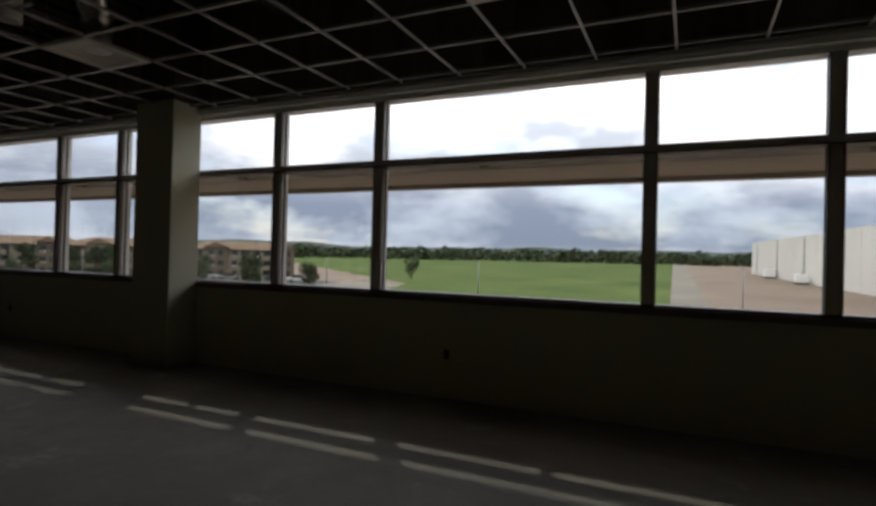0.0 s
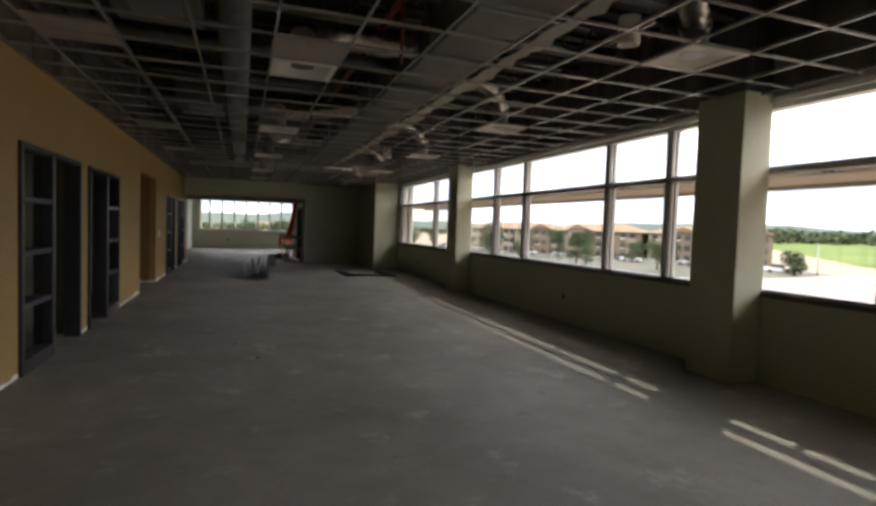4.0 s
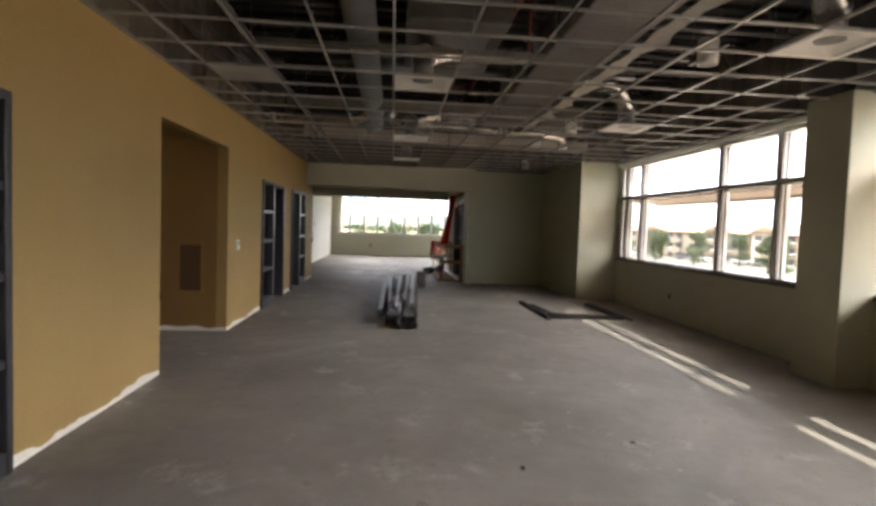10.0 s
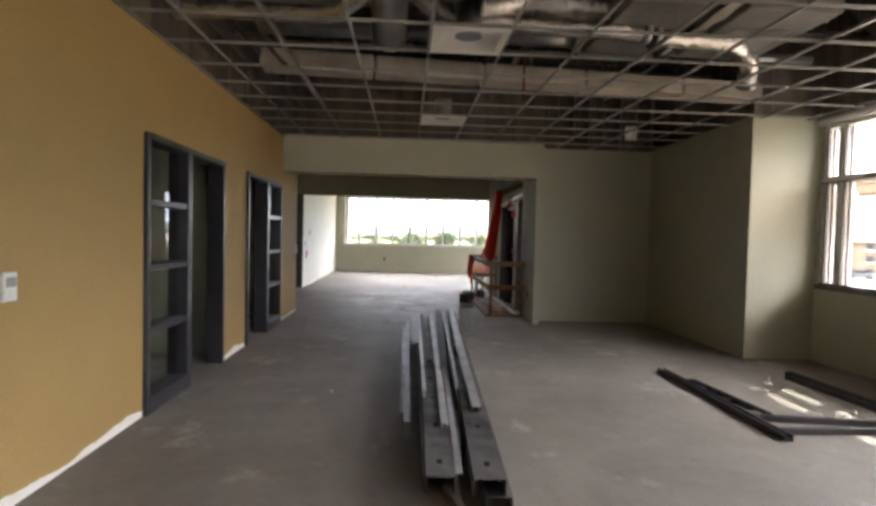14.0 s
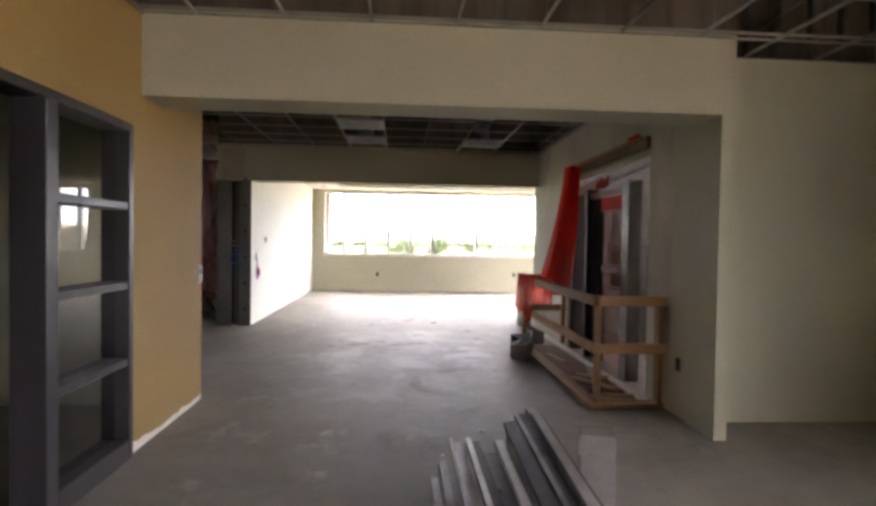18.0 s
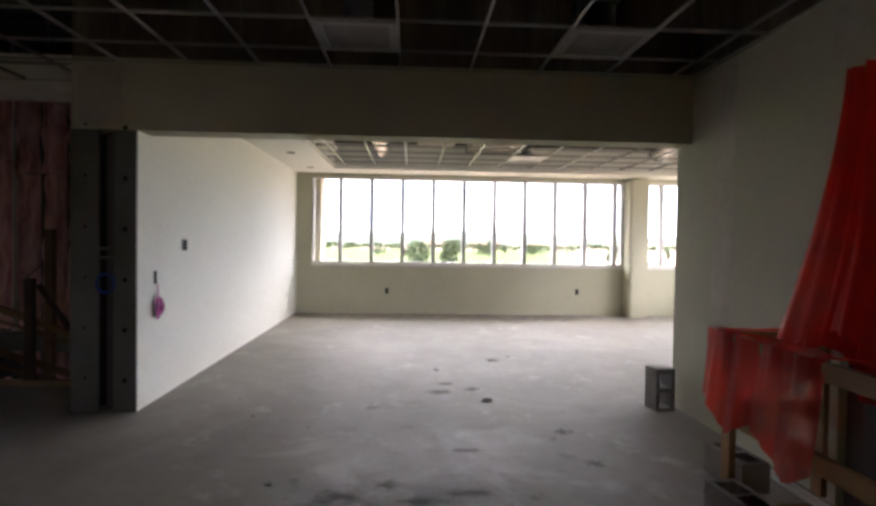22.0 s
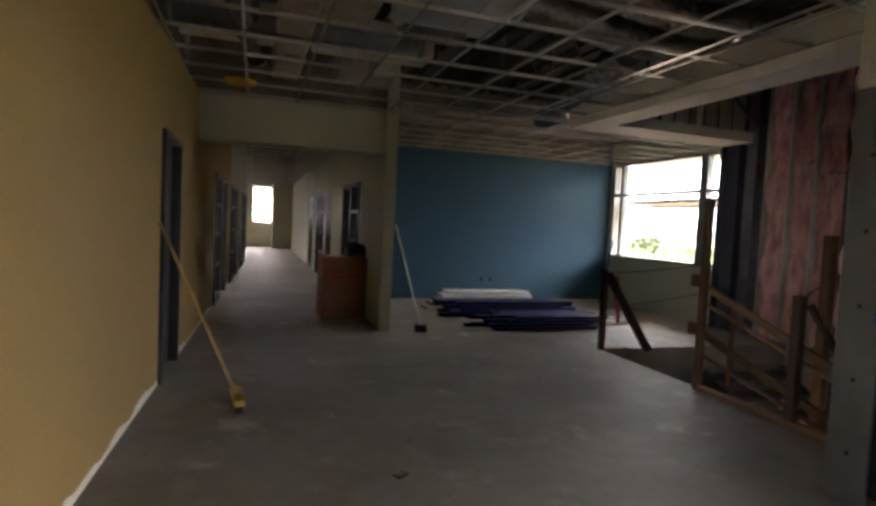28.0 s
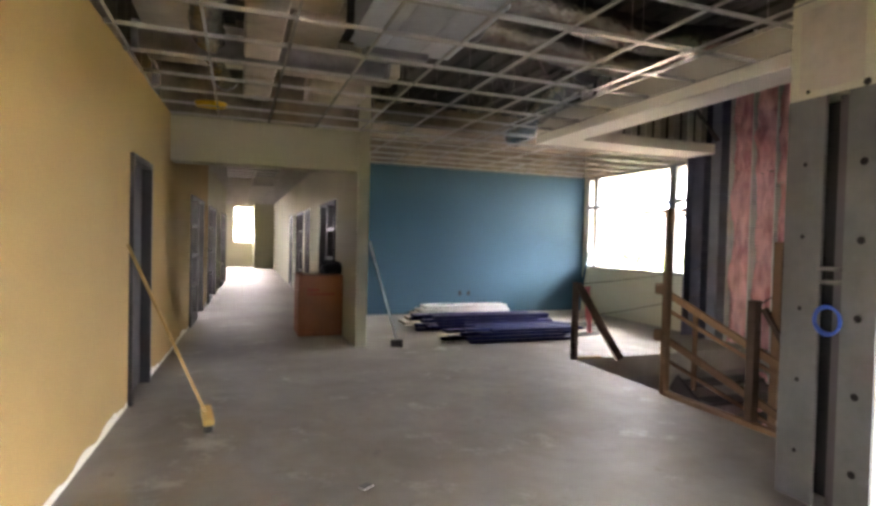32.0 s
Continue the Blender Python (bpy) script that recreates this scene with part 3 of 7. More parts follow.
part("brace", Mesh().beam((-21.69, 1.9, CEIL + 0.05), (-21.69, 3.1, CEIL + 0.9), 0.04, 0.02), M_STUDDARK, ue)
bk = Mesh()
bk.box(-21.70, Y_YEL + 0.002, 2.475, X_END, 1.70, CEIL + 0.03)
bk.box(-21.70, 1.60, 0, X_END, 1.70, 2.475)
struct("bulkhead_upper", Mesh().box(-21.69, Y_YEL + 0.002, CEIL + 0.03, X_END - 0.01, 1.70, DECK), M_RAW, "bare dark board above the dropped beam", "wall")
struct("bulkhead_1", bk, M_CREAM, "pale green dropped beam across the passage", "beam")
struct("wall_back", wall_boxes("y", X_BACK, X_BACK + 0.2, Y_YEL - 0.2, Y_WIN, -0.3, DECK), M_CREAM, "plain pale wall closing the room", "wall")

# ---- ochre wall with glazed door frames and the alcove ----
DOORS = [(-7.98, -5.95, True), (-10.31, -8.40, False), (-18.35, -16.52, True), (-21.11, -19.24, False)]
AL0, AL1 = -14.60, -12.43
holes = [(a, b, 0, 2.235) for a, b, _ in DOORS] + [(AL0, AL1, 0, 2.505)]
struct("wall_south", wall_boxes("x", Y_YEL - 0.14, Y_YEL, X_CORN, X_BACK, 0, CEIL + 0.012, holes), M_YELLOW, "ochre yellow painted wall with a ragged unpainted foot", "wall")
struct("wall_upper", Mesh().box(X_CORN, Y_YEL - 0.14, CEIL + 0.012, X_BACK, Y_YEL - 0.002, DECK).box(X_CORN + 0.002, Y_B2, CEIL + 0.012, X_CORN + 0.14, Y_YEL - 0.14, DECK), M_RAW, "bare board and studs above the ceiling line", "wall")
struct("trim_angle", Mesh().box(X_END, Y_YEL, CEIL - 0.016, X_BACK, Y_YEL + 0.012, CEIL + 0.006), M_DUSTY, "pale wall angle at the ceiling edge", "trim")
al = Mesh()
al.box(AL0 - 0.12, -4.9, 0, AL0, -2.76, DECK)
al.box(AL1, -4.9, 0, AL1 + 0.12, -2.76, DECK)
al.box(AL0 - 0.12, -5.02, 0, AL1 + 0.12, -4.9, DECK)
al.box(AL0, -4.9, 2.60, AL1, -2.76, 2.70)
struct("alcove_wall", al, M_ALCOVE, "alcove lining in a darker brown ochre", "wall")
# offices behind the frames: plain pale rooms
of = Mesh()
for a, b in ((-12.2, -2.9), (-22.3, -14.9)):
    of.box(a, -6.2, 0, b, -6.08, DECK)
    of.box(a - 0.1, -6.2, 0, a, -2.78, DECK)
    of.box(b, -6.2, 0, b + 0.1, -2.78, DECK)
    of.box(a, -6.08, 2.75, b, -2.76, 2.82)
# unseen wall, added to stop outside light behind door_2
of.box(-20.25, -9.4, 0, -20.15, -6.2, DECK)
of.box(-8.25, -6.08, 0, -8.15, -2.76, 2.75)
of.box(-18.85, -6.08, 0, -18.75, -2.76, 2.75)
struct("office_walls", of, M_CREAM, "pale painted walls of the small rooms behind the door frames", "wall")


def door_frame(name, along, face, a, b, glass_low, top=2.235, depth=0.15, axis="x", sgn=1):
    """A dark metal frame with an open doorway and a four-light sidelight. glass_low: the sidelight is at the end nearer to b."""
    x_mid = (a + b) / 2
    at = (x_mid, face, 0) if axis == "x" else (face, x_mid, 0)
    th = thing(name, at, "dark painted metal door frame with a four-pane sidelight and no door", "door frame", "office door frames")
    tagged(th, kind="structure")
    w = b - a
    split = b - 0.46 * w if glass_low else a + 0.46 * w
    f0, f1 = (face - depth, face + 0.035) if sgn > 0 else (face - 0.035, face + depth)

    def bar(nm, p, q, lo, hi, e0=0.0, e1=0.0):
        m = Mesh()
        m.box(p, f0 + e0, lo, q, f1 - e1, hi) if axis == "x" else m.box(f0 + e0, p, lo, f1 - e1, q, hi)
        return part(nm, m.bevel(0.005), M_FRAME, th)

    bar("jamb", a, a + 0.055, 0, top)
    bar("jamb", b - 0.055, b, 0, top)
    bar("head", a + 0.055, b - 0.055, top - 0.055, top)
    bar("mullion", split - 0.05, split + 0.05, 0, top - 0.055)
    p, q = (split + 0.05, b - 0.055) if glass_low else (a + 0.055, split - 0.05)
    bar("bottom_rail", p, q, 0.0, 0.14)
    for z in (0.66, 1.17, 1.69):
        bar("glazing_bar", p, q, z - 0.026, z + 0.026, 0.01, 0.01)
    for lo, hi in ((0.14, 0.634), (0.686, 1.144), (1.196, 1.664), (1.716, top - 0.055)):
        m = Mesh()
        mid = (f0 + f1) / 2
        m.box(p, mid - 0.003, lo, q, mid + 0.003, hi) if axis == "x" else m.box(mid - 0.003, p, lo, mid + 0.003, q, hi)
        part("pane", m, M_TINT, th)
    return th


for a, b, low in DOORS:
    door_frame("door_1", "x", Y_YEL, a, b, low)

# ---- passage: right-hand wall with the shaft opening, second bulkhead ----
SH0, SH1, SHZ = -25.0, -22.50, 2.40
struct("wall_shaft", wall_boxes("x", Y_SIDE, Y_SIDE + 0.2, -27.05, -21.70, 0, CEIL + 0.03, [(SH0, SH1, 0, SHZ)]), M_CREAM, "pale green painted wall around a rough shaft opening", "wall")
struct("wall_upper", Mesh().box(-27.05, Y_SIDE + 0.01, CEIL + 0.03, -21.70, Y_SIDE + 0.19, DECK), M_RAW, "bare dark board above the shaft wall", "wall")
sh = wall_boxes("y", -25.5, -25.3, Y_SIDE + 0.2, 3.9, GROUND, DECK)
sh.box(-25.5, 3.9, GROUND, -21.74, 4.1, DECK)
sh.box(-25.3, Y_SIDE + 0.05, GROUND, -21.74, Y_SIDE + 0.2, -0.31)
struct("shaft_wall", sh, M_CMU, "grey block walls inside the shaft", "wall")
M_MUD = mat("dried_joint_compound", (0.56, 0.53, 0.45), (0.42, 0.38, 0.30), rough=0.85, big=1.4, small=14, bump=0.05)
for a, b, z0, z1 in ((-25.12, -24.32, 2.60, 3.04), (-23.5, -22.95, 2.58, 3.04), (-22.36, -22.05, 0.2, 3.04), (-26.4, -26.1, 0.1, 3.04)):
    struct("compound_patch", Mesh().box(a, Y_SIDE - 0.003, z0, b, Y_SIDE - 0.0005, z1), M_MUD, "dull band of dried joint compound on the wall", "plaster patch")
struct("compound_patch", Mesh().box(X_J + 0.0005, -3.80, 2.50, X_J + 0.003, -3.42, 3.0), M_MUD, "tan smear of joint compound on the beam", "plaster patch")
struct("bulkhead_upper", Mesh().box(-27.03, Y_J - 0.55, CEIL + 0.03, X_J - 0.01, Y_SIDE - 0.002, DECK), M_RAW, "bare dark board above the beam", "wall")
struct("bulkhead_2", Mesh().box(-27.05, Y_J - 0.55, 2.46, X_J, Y_SIDE - 0.002, CEIL + 0.03), M_CREAM, "pale grey-green beam between passage and corner room", "beam")

# ---- corner room ----
struct("wall_upper", Mesh().box(X_FAR, Y_J - 0.14, 3.43, X_J - 0.03, Y_J - 0.01, DECK), M_RAW, "bare dark board above the white wall", "wall")
struct("wall_white", wall_boxes("x", Y_J - 0.15, Y_J, X_FAR, X_J - 0.03, 0, 3.43), M_WHITE, "freshly painted white wall with small boxes for outlets", "wall")
M_MULLION = mat("grey_mullion_metal", (0.47, 0.47, 0.46), (0.41, 0.41, 0.40), rough=0.45, big=2, small=40, bump=0.01)
COLY = (3.62, 4.02)
FW0, FW1 = -3.0, 5.55
struct("wall_west", wall_boxes("y", X_FAR - 0.3, X_FAR, Y_J - 0.4, 6.2, -0.3, 3.43, [(FW0, FW1, 1.03, 2.86)]), M_CREAM, "pale green wall under a row of tall windows", "wall")
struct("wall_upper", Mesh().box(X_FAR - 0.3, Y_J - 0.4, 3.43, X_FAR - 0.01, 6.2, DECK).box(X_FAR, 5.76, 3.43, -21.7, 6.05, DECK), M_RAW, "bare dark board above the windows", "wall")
struct("wall_corner", wall_boxes("x", 5.75, 6.05, X_FAR, -21.7, 0, 3.43, [(-33.1, -28.2, 1.03, 2.86)]), M_CREAM, "pale green wall with the return windows", "wall")
struct("column_corner", Mesh().box(X_FAR, COLY[0], 0, X_FAR + 0.36, COLY[1], 2.90).bevel(0.03, 2), M_CREAM, "pale rounded column casing at the windows", "column")
win2 = thing("window_2", (X_FAR, 0.3, 1.03), "row of tall narrow panes in grey metal frames", "window")
tagged(win2, kind="structure")
frame_bar(win2, "window_sill", X_FAR - 0.02, FW0, 1.0, X_FAR + 0.04, FW1, 1.045, M_ALU)
frame_bar(win2, "bottom_rail", X_FAR - 0.17, FW0, 1.045, X_FAR - 0.02, FW1, 1.09, M_ALU)
frame_bar(win2, "top_rail", X_FAR - 0.17, FW0, 2.81, X_FAR - 0.02, FW1, 2.86, M_ALU)
ys = [FW0] + [-2.41 + 0.65 * k for k in range(10)] + [3.62]
ys += [4.02, 4.46, 5.05, FW1]
for y in ys:
    frame_bar(win2, "mullion", X_FAR - 0.165, y - 0.04, 1.09, X_FAR - 0.025, y + 0.04, 2.81, M_MULLION)
for a, b in zip(ys, ys[1:]):
    g = part("pane", Mesh().box(X_FAR - 0.10, a + 0.03, 1.09, X_FAR - 0.094, b - 0.03, 2.81), M_GLASS, win2)
    g.visible_shadow = False
win3 = thing("window_3", (-31, 5.75, 1.03), "return window in grey metal frames at the room's corner", "window")
tagged(win3, kind="structure")
frame_bar(win3, "bottom_rail", -33.1, 5.77, 1.03, -28.2, 5.92, 1.08, M_ALU)
frame_bar(win3, "top_rail", -33.1, 5.77, 2.81, -28.2, 5.92, 2.86, M_ALU)
for k in range(9):
    x = -33.07 + 4.84 * k / 8
    frame_bar(win3, "mullion", x - 0.03, 5.775, 1.08, x + 0.03, 5.915, 2.81, M_ALU)
    if k < 8:
        g = part("pane", Mesh().box(x + 0.03, 5.84, 1.08, x + 0.575, 5.846, 2.81), M_GLASS, win3)
        g.visible_shadow = False
# two eaves out of view, added to block direct sun through these windows
struct("unseen_eave", Mesh().box(X_FAR - 1.25, -3.7, 3.02, X_FAR - 0.302, 7.6, 3.4), M_WHITE, "unseen pale eave added to keep sun off the corner floor", "roof")
struct("unseen_eave", Mesh().box(X_EXT - 1.3, -12.4, 3.12, X_EXT - 0.302, -6.6, 3.5), M_WHITE, "unseen pale eave added to keep sun off the hall floor", "roof")
# gypsum border of the corner room's ceiling
SOF = 2.93
so = Mesh()
so.box(X_FAR, Y_J, SOF, -27.05, -2.45, SOF + 0.5)
so.box(X_FAR, -2.45, SOF, -32.75, 5.75, SOF + 0.5)
so.box(-32.75, 5.1, SOF, -27.05, 5.75, SOF + 0.5)
struct("soffit", so, M_WHITE, "white gypsum ceiling border with small recessed lights", "ceiling")

# ---- hall: ochre return wall, corridor, teal room, stair ----
# the return wall and the corridor's near wall run two degrees off the square
SKEW = Matrix.Translation((X_CORN, Y_YEL, 0)) @ Matrix.Rotation(radians(-2.0), 4, "Z") @ Matrix.Translation((-X_CORN, -Y_YEL, 0))


def skewed(ob):
    ob.matrix_basis = SKEW @ ob.matrix_basis
    return ob


skewed(struct("wall_return", wall_boxes("y", X_CORN, X_CORN + 0.14, Y_B2 - 0.1, Y_YEL - 0.145, 0, CEIL + 0.012, [(-7.70, -6.80, 0, 2.25)]), M_YELLOW, "ochre yellow painted wall with a ragged unpainted foot", "wall"))
# lighter board than M_RAW, chosen to brighten the area over the corridor mouth
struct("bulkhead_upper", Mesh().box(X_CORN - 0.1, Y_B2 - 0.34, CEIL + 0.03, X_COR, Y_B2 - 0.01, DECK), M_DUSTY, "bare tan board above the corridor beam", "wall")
struct("bulkhead_3", Mesh().box(X_CORN - 0.1, Y_B2 - 0.35, 2.48, X_COR, Y_B2, CEIL + 0.03), M_CREAM, "pale dropped beam over the corridor mouth", "beam")
struct("wall_wing", wall_boxes("y", X_COR - 0.16, X_COR, -30.0, Y_B2 + 0.05, 0, DECK, [(-12.6, -10.8, 0, 2.2), (-15.2, -14.4, 0, 2.2), (-17.4, -15.8, 0, 2.2), (-19.6, -18.6, 0, 2.2)]), M_CREAM, "pale green wall between corridor and teal room", "wall")
CORR = [(-13.3, -11.2), (-16.6, -14.5), (-20.9, -18.6)]
skewed(struct("wall_corridor", wall_boxes("y", X_CORN, X_CORN + 0.14, -14.4, Y_B2 - 0.1, 0, DECK, [(*CORR[0], 0, 2.2)]), M_YELLOW, "ochre yellow corridor wall", "wall"))
skewed(struct("wall_corridor_far", wall_boxes("y", X_CORN, X_CORN + 0.14, -21.2, -14.4, 0, DECK, [(*c, 0, 2.2) for c in CORR[1:]]), M_CREAM, "pale corridor wall", "wall"))
struct("wall_far", wall_boxes("x", -30.3, -30.0, -27.6, -20.0, 0, DECK, [(-24.2, -23.3, 1.2, 2.95)]).box(-26.2, -29.998, 0, -24.22, -28.6, DECK), M_CREAM, "pale wall with a bright window at the corridor's end", "wall")
# room walls out of view; their openings are sized to light the corridor
struct("wall_rooms", wall_boxes("y", X_COR - 2.2, X_COR - 2.1, -30.0, -12.4, 0, DECK, [(-14.3, -13.6, 0.9, 2.4), (-18.7, -17.9, 0.9, 2.4)]).box(X_CORN + 2.2, -30, 0, X_CORN + 2.3, -9.4, 1.5).box(X_CORN + 2.2, -30, 2.4, X_CORN + 2.3, -9.4, DECK).box(X_CORN + 2.2, -30, 1.5, X_CORN + 2.3, -20.3, 2.4).box(X_CORN + 2.2, -19.4, 1.5, X_CORN + 2.3, -15.9, 2.4).box(X_CORN + 2.2, -15.1, 1.5, X_CORN + 2.3, -11.9, 2.4).box(X_CORN + 2.2, -11.9, 1.5, X_CORN + 2.3, -9.4, 1.85).box(X_CORN + 0.14, -9.5, 0, X_CORN + 2.2, -9.4, DECK), M_CREAM, "unseen pale room walls with openings added to light the corridor", "wall")
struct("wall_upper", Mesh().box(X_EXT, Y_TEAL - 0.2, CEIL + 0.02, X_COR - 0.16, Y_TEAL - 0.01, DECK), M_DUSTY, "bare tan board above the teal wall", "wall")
struct("wall_teal", wall_boxes("x", Y_TEAL - 0.2, Y_TEAL, X_EXT, X_COR - 0.16, 0, CEIL + 0.02), M_TEAL, "deep teal painted wall", "wall")
struct("wall_stair_window", wall_boxes("y", X_EXT - 0.3, X_EXT, Y_TEAL - 0.2, -8.84, -0.3, DECK, [(-12.14, -8.90, 1.0, 3.06)]), M_CREAM, "pale wall below the hall's end window", "wall")
win4 = thing("window_4", (X_EXT, -10.5, 1.02), "two-light window with a transom in pale frames", "window")
tagged(win4, kind="structure")
for y0, y1, z0, z1 in ((-12.14, -8.90, 1.0, 1.05), (-12.14, -8.90, 3.01, 3.06), (-12.14, -8.90, 2.345, 2.405)):
    frame_bar(win4, "rail", X_EXT - 0.17, y0, z0, X_EXT - 0.02, y1, z1, M_JAMB)
for y in (-12.10, -11.80, -9.47, -8.93):
    for lo, hi in ((1.05, 2.345), (2.405, 3.01)):
        frame_bar(win4, "mullion", X_EXT - 0.165, y - (0.09 if y > -9.7 and y < -9.3 else 0.045), lo, X_EXT - 0.025, y + (0.09 if y > -9.7 and y < -9.3 else 0.045), hi, M_JAMB)
for a, b in ((-12.07, -11.83), (-11.77, -9.53), (-9.41, -8.96)):
    for lo, hi in ((1.05, 2.345), (2.405, 3.01)):
        part("pane", Mesh().box(X_EXT - 0.1, a, lo, X_EXT - 0.094, b, hi), M_GREYGLASS, win4)
shelf4 = thing("sun_shelf", (X_EXT - 0.8, -10.4, 2.2), "tan metal sun shelf fixed outside the hall window", "sun shade")
part("fascia", Mesh().box(X_EXT - 1.26, -12.3, 2.15, X_EXT - 1.18, -8.7, 2.33), M_SHELF, shelf4)
part("deck", Mesh().box(X_EXT - 1.18, -12.3, 2.2, X_EXT - 0.34, -8.7, 2.27), M_SHELF, shelf4)
for y in (-12.2, -10.5, -8.8):
    part("bracket", Mesh().box(X_EXT - 0.45, y - 0.03, 2.205, X_EXT - 0.165, y + 0.03, 2.265), M_BRONZE, shelf4)
# unfinished outer wall by the stair: sheathing, studs and pink batts
# sheathing is darkened so the gaps between batts read as shade
struct("wall_unfinished", Mesh().box(X_EXT - 0.3, -8.84, GROUND, X_EXT - 0.16, Y_J - 0.15, DECK + 0.3), M_RAW, "bare sheathing behind studs, darkened as shade between the batts", "wall")
# pit walls added to keep light out; the gap under -3.3 admits some
struct("stair_pit", Mesh().box(X_EXT, -7.67, -3.3, -27.75, -7.55, -0.3).box(-27.75, -7.55, GROUND, -27.63, Y_J - 0.15, -0.3).box(X_EXT - 0.16, Y_J - 0.15, GROUND, -27.6, Y_J, -0.3).box(X_EXT - 0.16, -7.6, GROUND - 0.015, -27.6, Y_J - 0.15, GROUND + 0.03), M_CMU, "rough grey stairwell walls below the slab", "wall")
hb = Mesh()
hb.box(-27.84, -8.16, 2.93, -27.45, Y_J - 0.15, CEIL + 0.25)
hb.box(-30.15, -8.16, 2.93, -27.84, -7.62, 3.07)
struct("stair_beam", hb, M_WHITE, "white gypsum-wrapped beams round the stair opening", "beam")

# ---- plenum: roof deck, with ribs; gaps over shaft and east yard added for sky light ----
dk = Mesh()
dk.box(X_FAR - 0.3, -30.3, DECK, -24.8, 6.2, DECK + 0.3)
dk.box(-24.8, -30.3, DECK, -22.2, 2.0, DECK + 0.3)
dk.box(-24.8, 2.52, DECK, -22.2, 6.2, DECK + 0.3)
dk.box(-22.2, -30.3, DECK, -21.75, 6.2, DECK + 0.3)
dk.box(-21.75, -6.4, DECK, X_BACK + 0.2, 5.08, DECK + 0.3)
dk.box(-21.75, -30.3, DECK, -20.1, -6.4, DECK + 0.3)
struct("ceiling", dk, M_DECK, "dark metal roof deck above the open ceiling grid", "ceiling")

# ---- sky-lit ground ----
gd = Mesh()
gd.box(-1500, -1500, GROUND - 1.0, 1500, 1500, GROUND - 0.02)
# north of the drive the land rises gently to a far terrace
gd.poly([(-1500, 105, GROUND - 0.019), (1500, 105, GROUND - 0.019), (1500, 405, GROUND + 5.98), (-1500, 405, GROUND + 5.98)])
gd.poly([(-1500, 405, GROUND + 5.98), (1500, 405, GROUND + 5.98), (1500, 1500, GROUND + 5.98), (-1500, 1500, GROUND + 5.98)])
M_GROUND = mat("pale_dirt", (0.17, 0.122, 0.085), (0.125, 0.09, 0.062), rough=0.95, big=0.05, small=1.5, bump=0.2)
struct("ground", gd, M_GROUND, "bare tan earth reaching the horizon", "ground")


# ---- suspended grid: tees joined into one mesh for each room ----
def tee_grid(name, x0, x1, y0, y1, px, py, z=CEIL, stepx=0.61, step=0.61, web=0.026, metal=None):
    g = Mesh()
    k0, k1 = math.ceil((y0 - py) / step), math.floor((y1 - py) / step)
    xs_ = [px + stepx * i for i in range(math.ceil((x0 - px) / stepx), math.floor((x1 - px) / stepx) + 1)]
    ys_ = [py + step * j for j in range(k0, k1 + 1)]
    for y in ys_:
        g.box(x0, y - 0.010, z - 0.003, x1, y + 0.010, z)
        g.box(x0, y - 0.0015, z, x1, y + 0.0015, z + web)
    for x in xs_:
        edges = [y0] + ys_ + [y1]
        for a, b in zip(edges, edges[1:]):
            if b - a < 0.03:
                continue
            g.box(x - 0.010, a + 0.0125, z - 0.002, x + 0.010, b - 0.0125, z + 0.001)
            g.box(x - 0.0015, a + 0.0125, z + 0.001, x + 0.0015, b - 0.0125, z + web - 0.004)
    for x in xs_[::2]:
        for y in ys_[::2]:
            g.box(x + 0.1, y - 0.001, z + web, x + 0.102, y + 0.001, DECK - 0.05)
    for a, b, c, d_ in ((x0, y0, x1, y0 + 0.022), (x0, y1 - 0.022, x1, y1), (x0, y0 + 0.022, x0 + 0.022, y1 - 0.022), (x1 - 0.022, y0 + 0.022, x1, y1 - 0.022)):
        g.box(a, b, z - 0.0035, c, d_, z - 0.0005)
    return struct(name, g, metal or M_TBAR, "white metal ceiling grid with its panels missing", "ceiling")


tee_grid("ceiling_grid", X_END + 0.002, X_BACK, Y_YEL + 0.002, Y_WIN - 0.064, -0.747, 0.19, CEIL, 0.62)
tee_grid("ceiling_grid", -21.70, X_END, 1.702, 3.748, -0.747, 0.19, CEIL, 0.62)
# hall tees: lighter, glossier copy of M_TBAR; the hall's brightness is in it
M_TSHINY = mat("lit_tee_metal", (0.50, 0.49, 0.465), (0.43, 0.42, 0.40), rough=0.18, spec=0.8, big=3, small=40, bump=0.0)
tee_grid("ceiling_grid", X_J + 0.002, -21.702, -4.70, Y_SIDE - 0.002, -24.495, 0.185)
tee_grid("ceiling_grid", X_J + 0.002, -22.3, Y_B2 + 0.002, -4.702, -24.495, 0.185, CEIL, 0.61, 0.61, 0.03, M_TSHINY)
tee_grid("ceiling_grid", X_EXT, -25.27, Y_TEAL + 0.002, -8.162, -24.495, 0.185)
tee_grid("ceiling_grid", -27.448, X_J, -8.16, Y_J - 0.56, -24.495, 0.185)
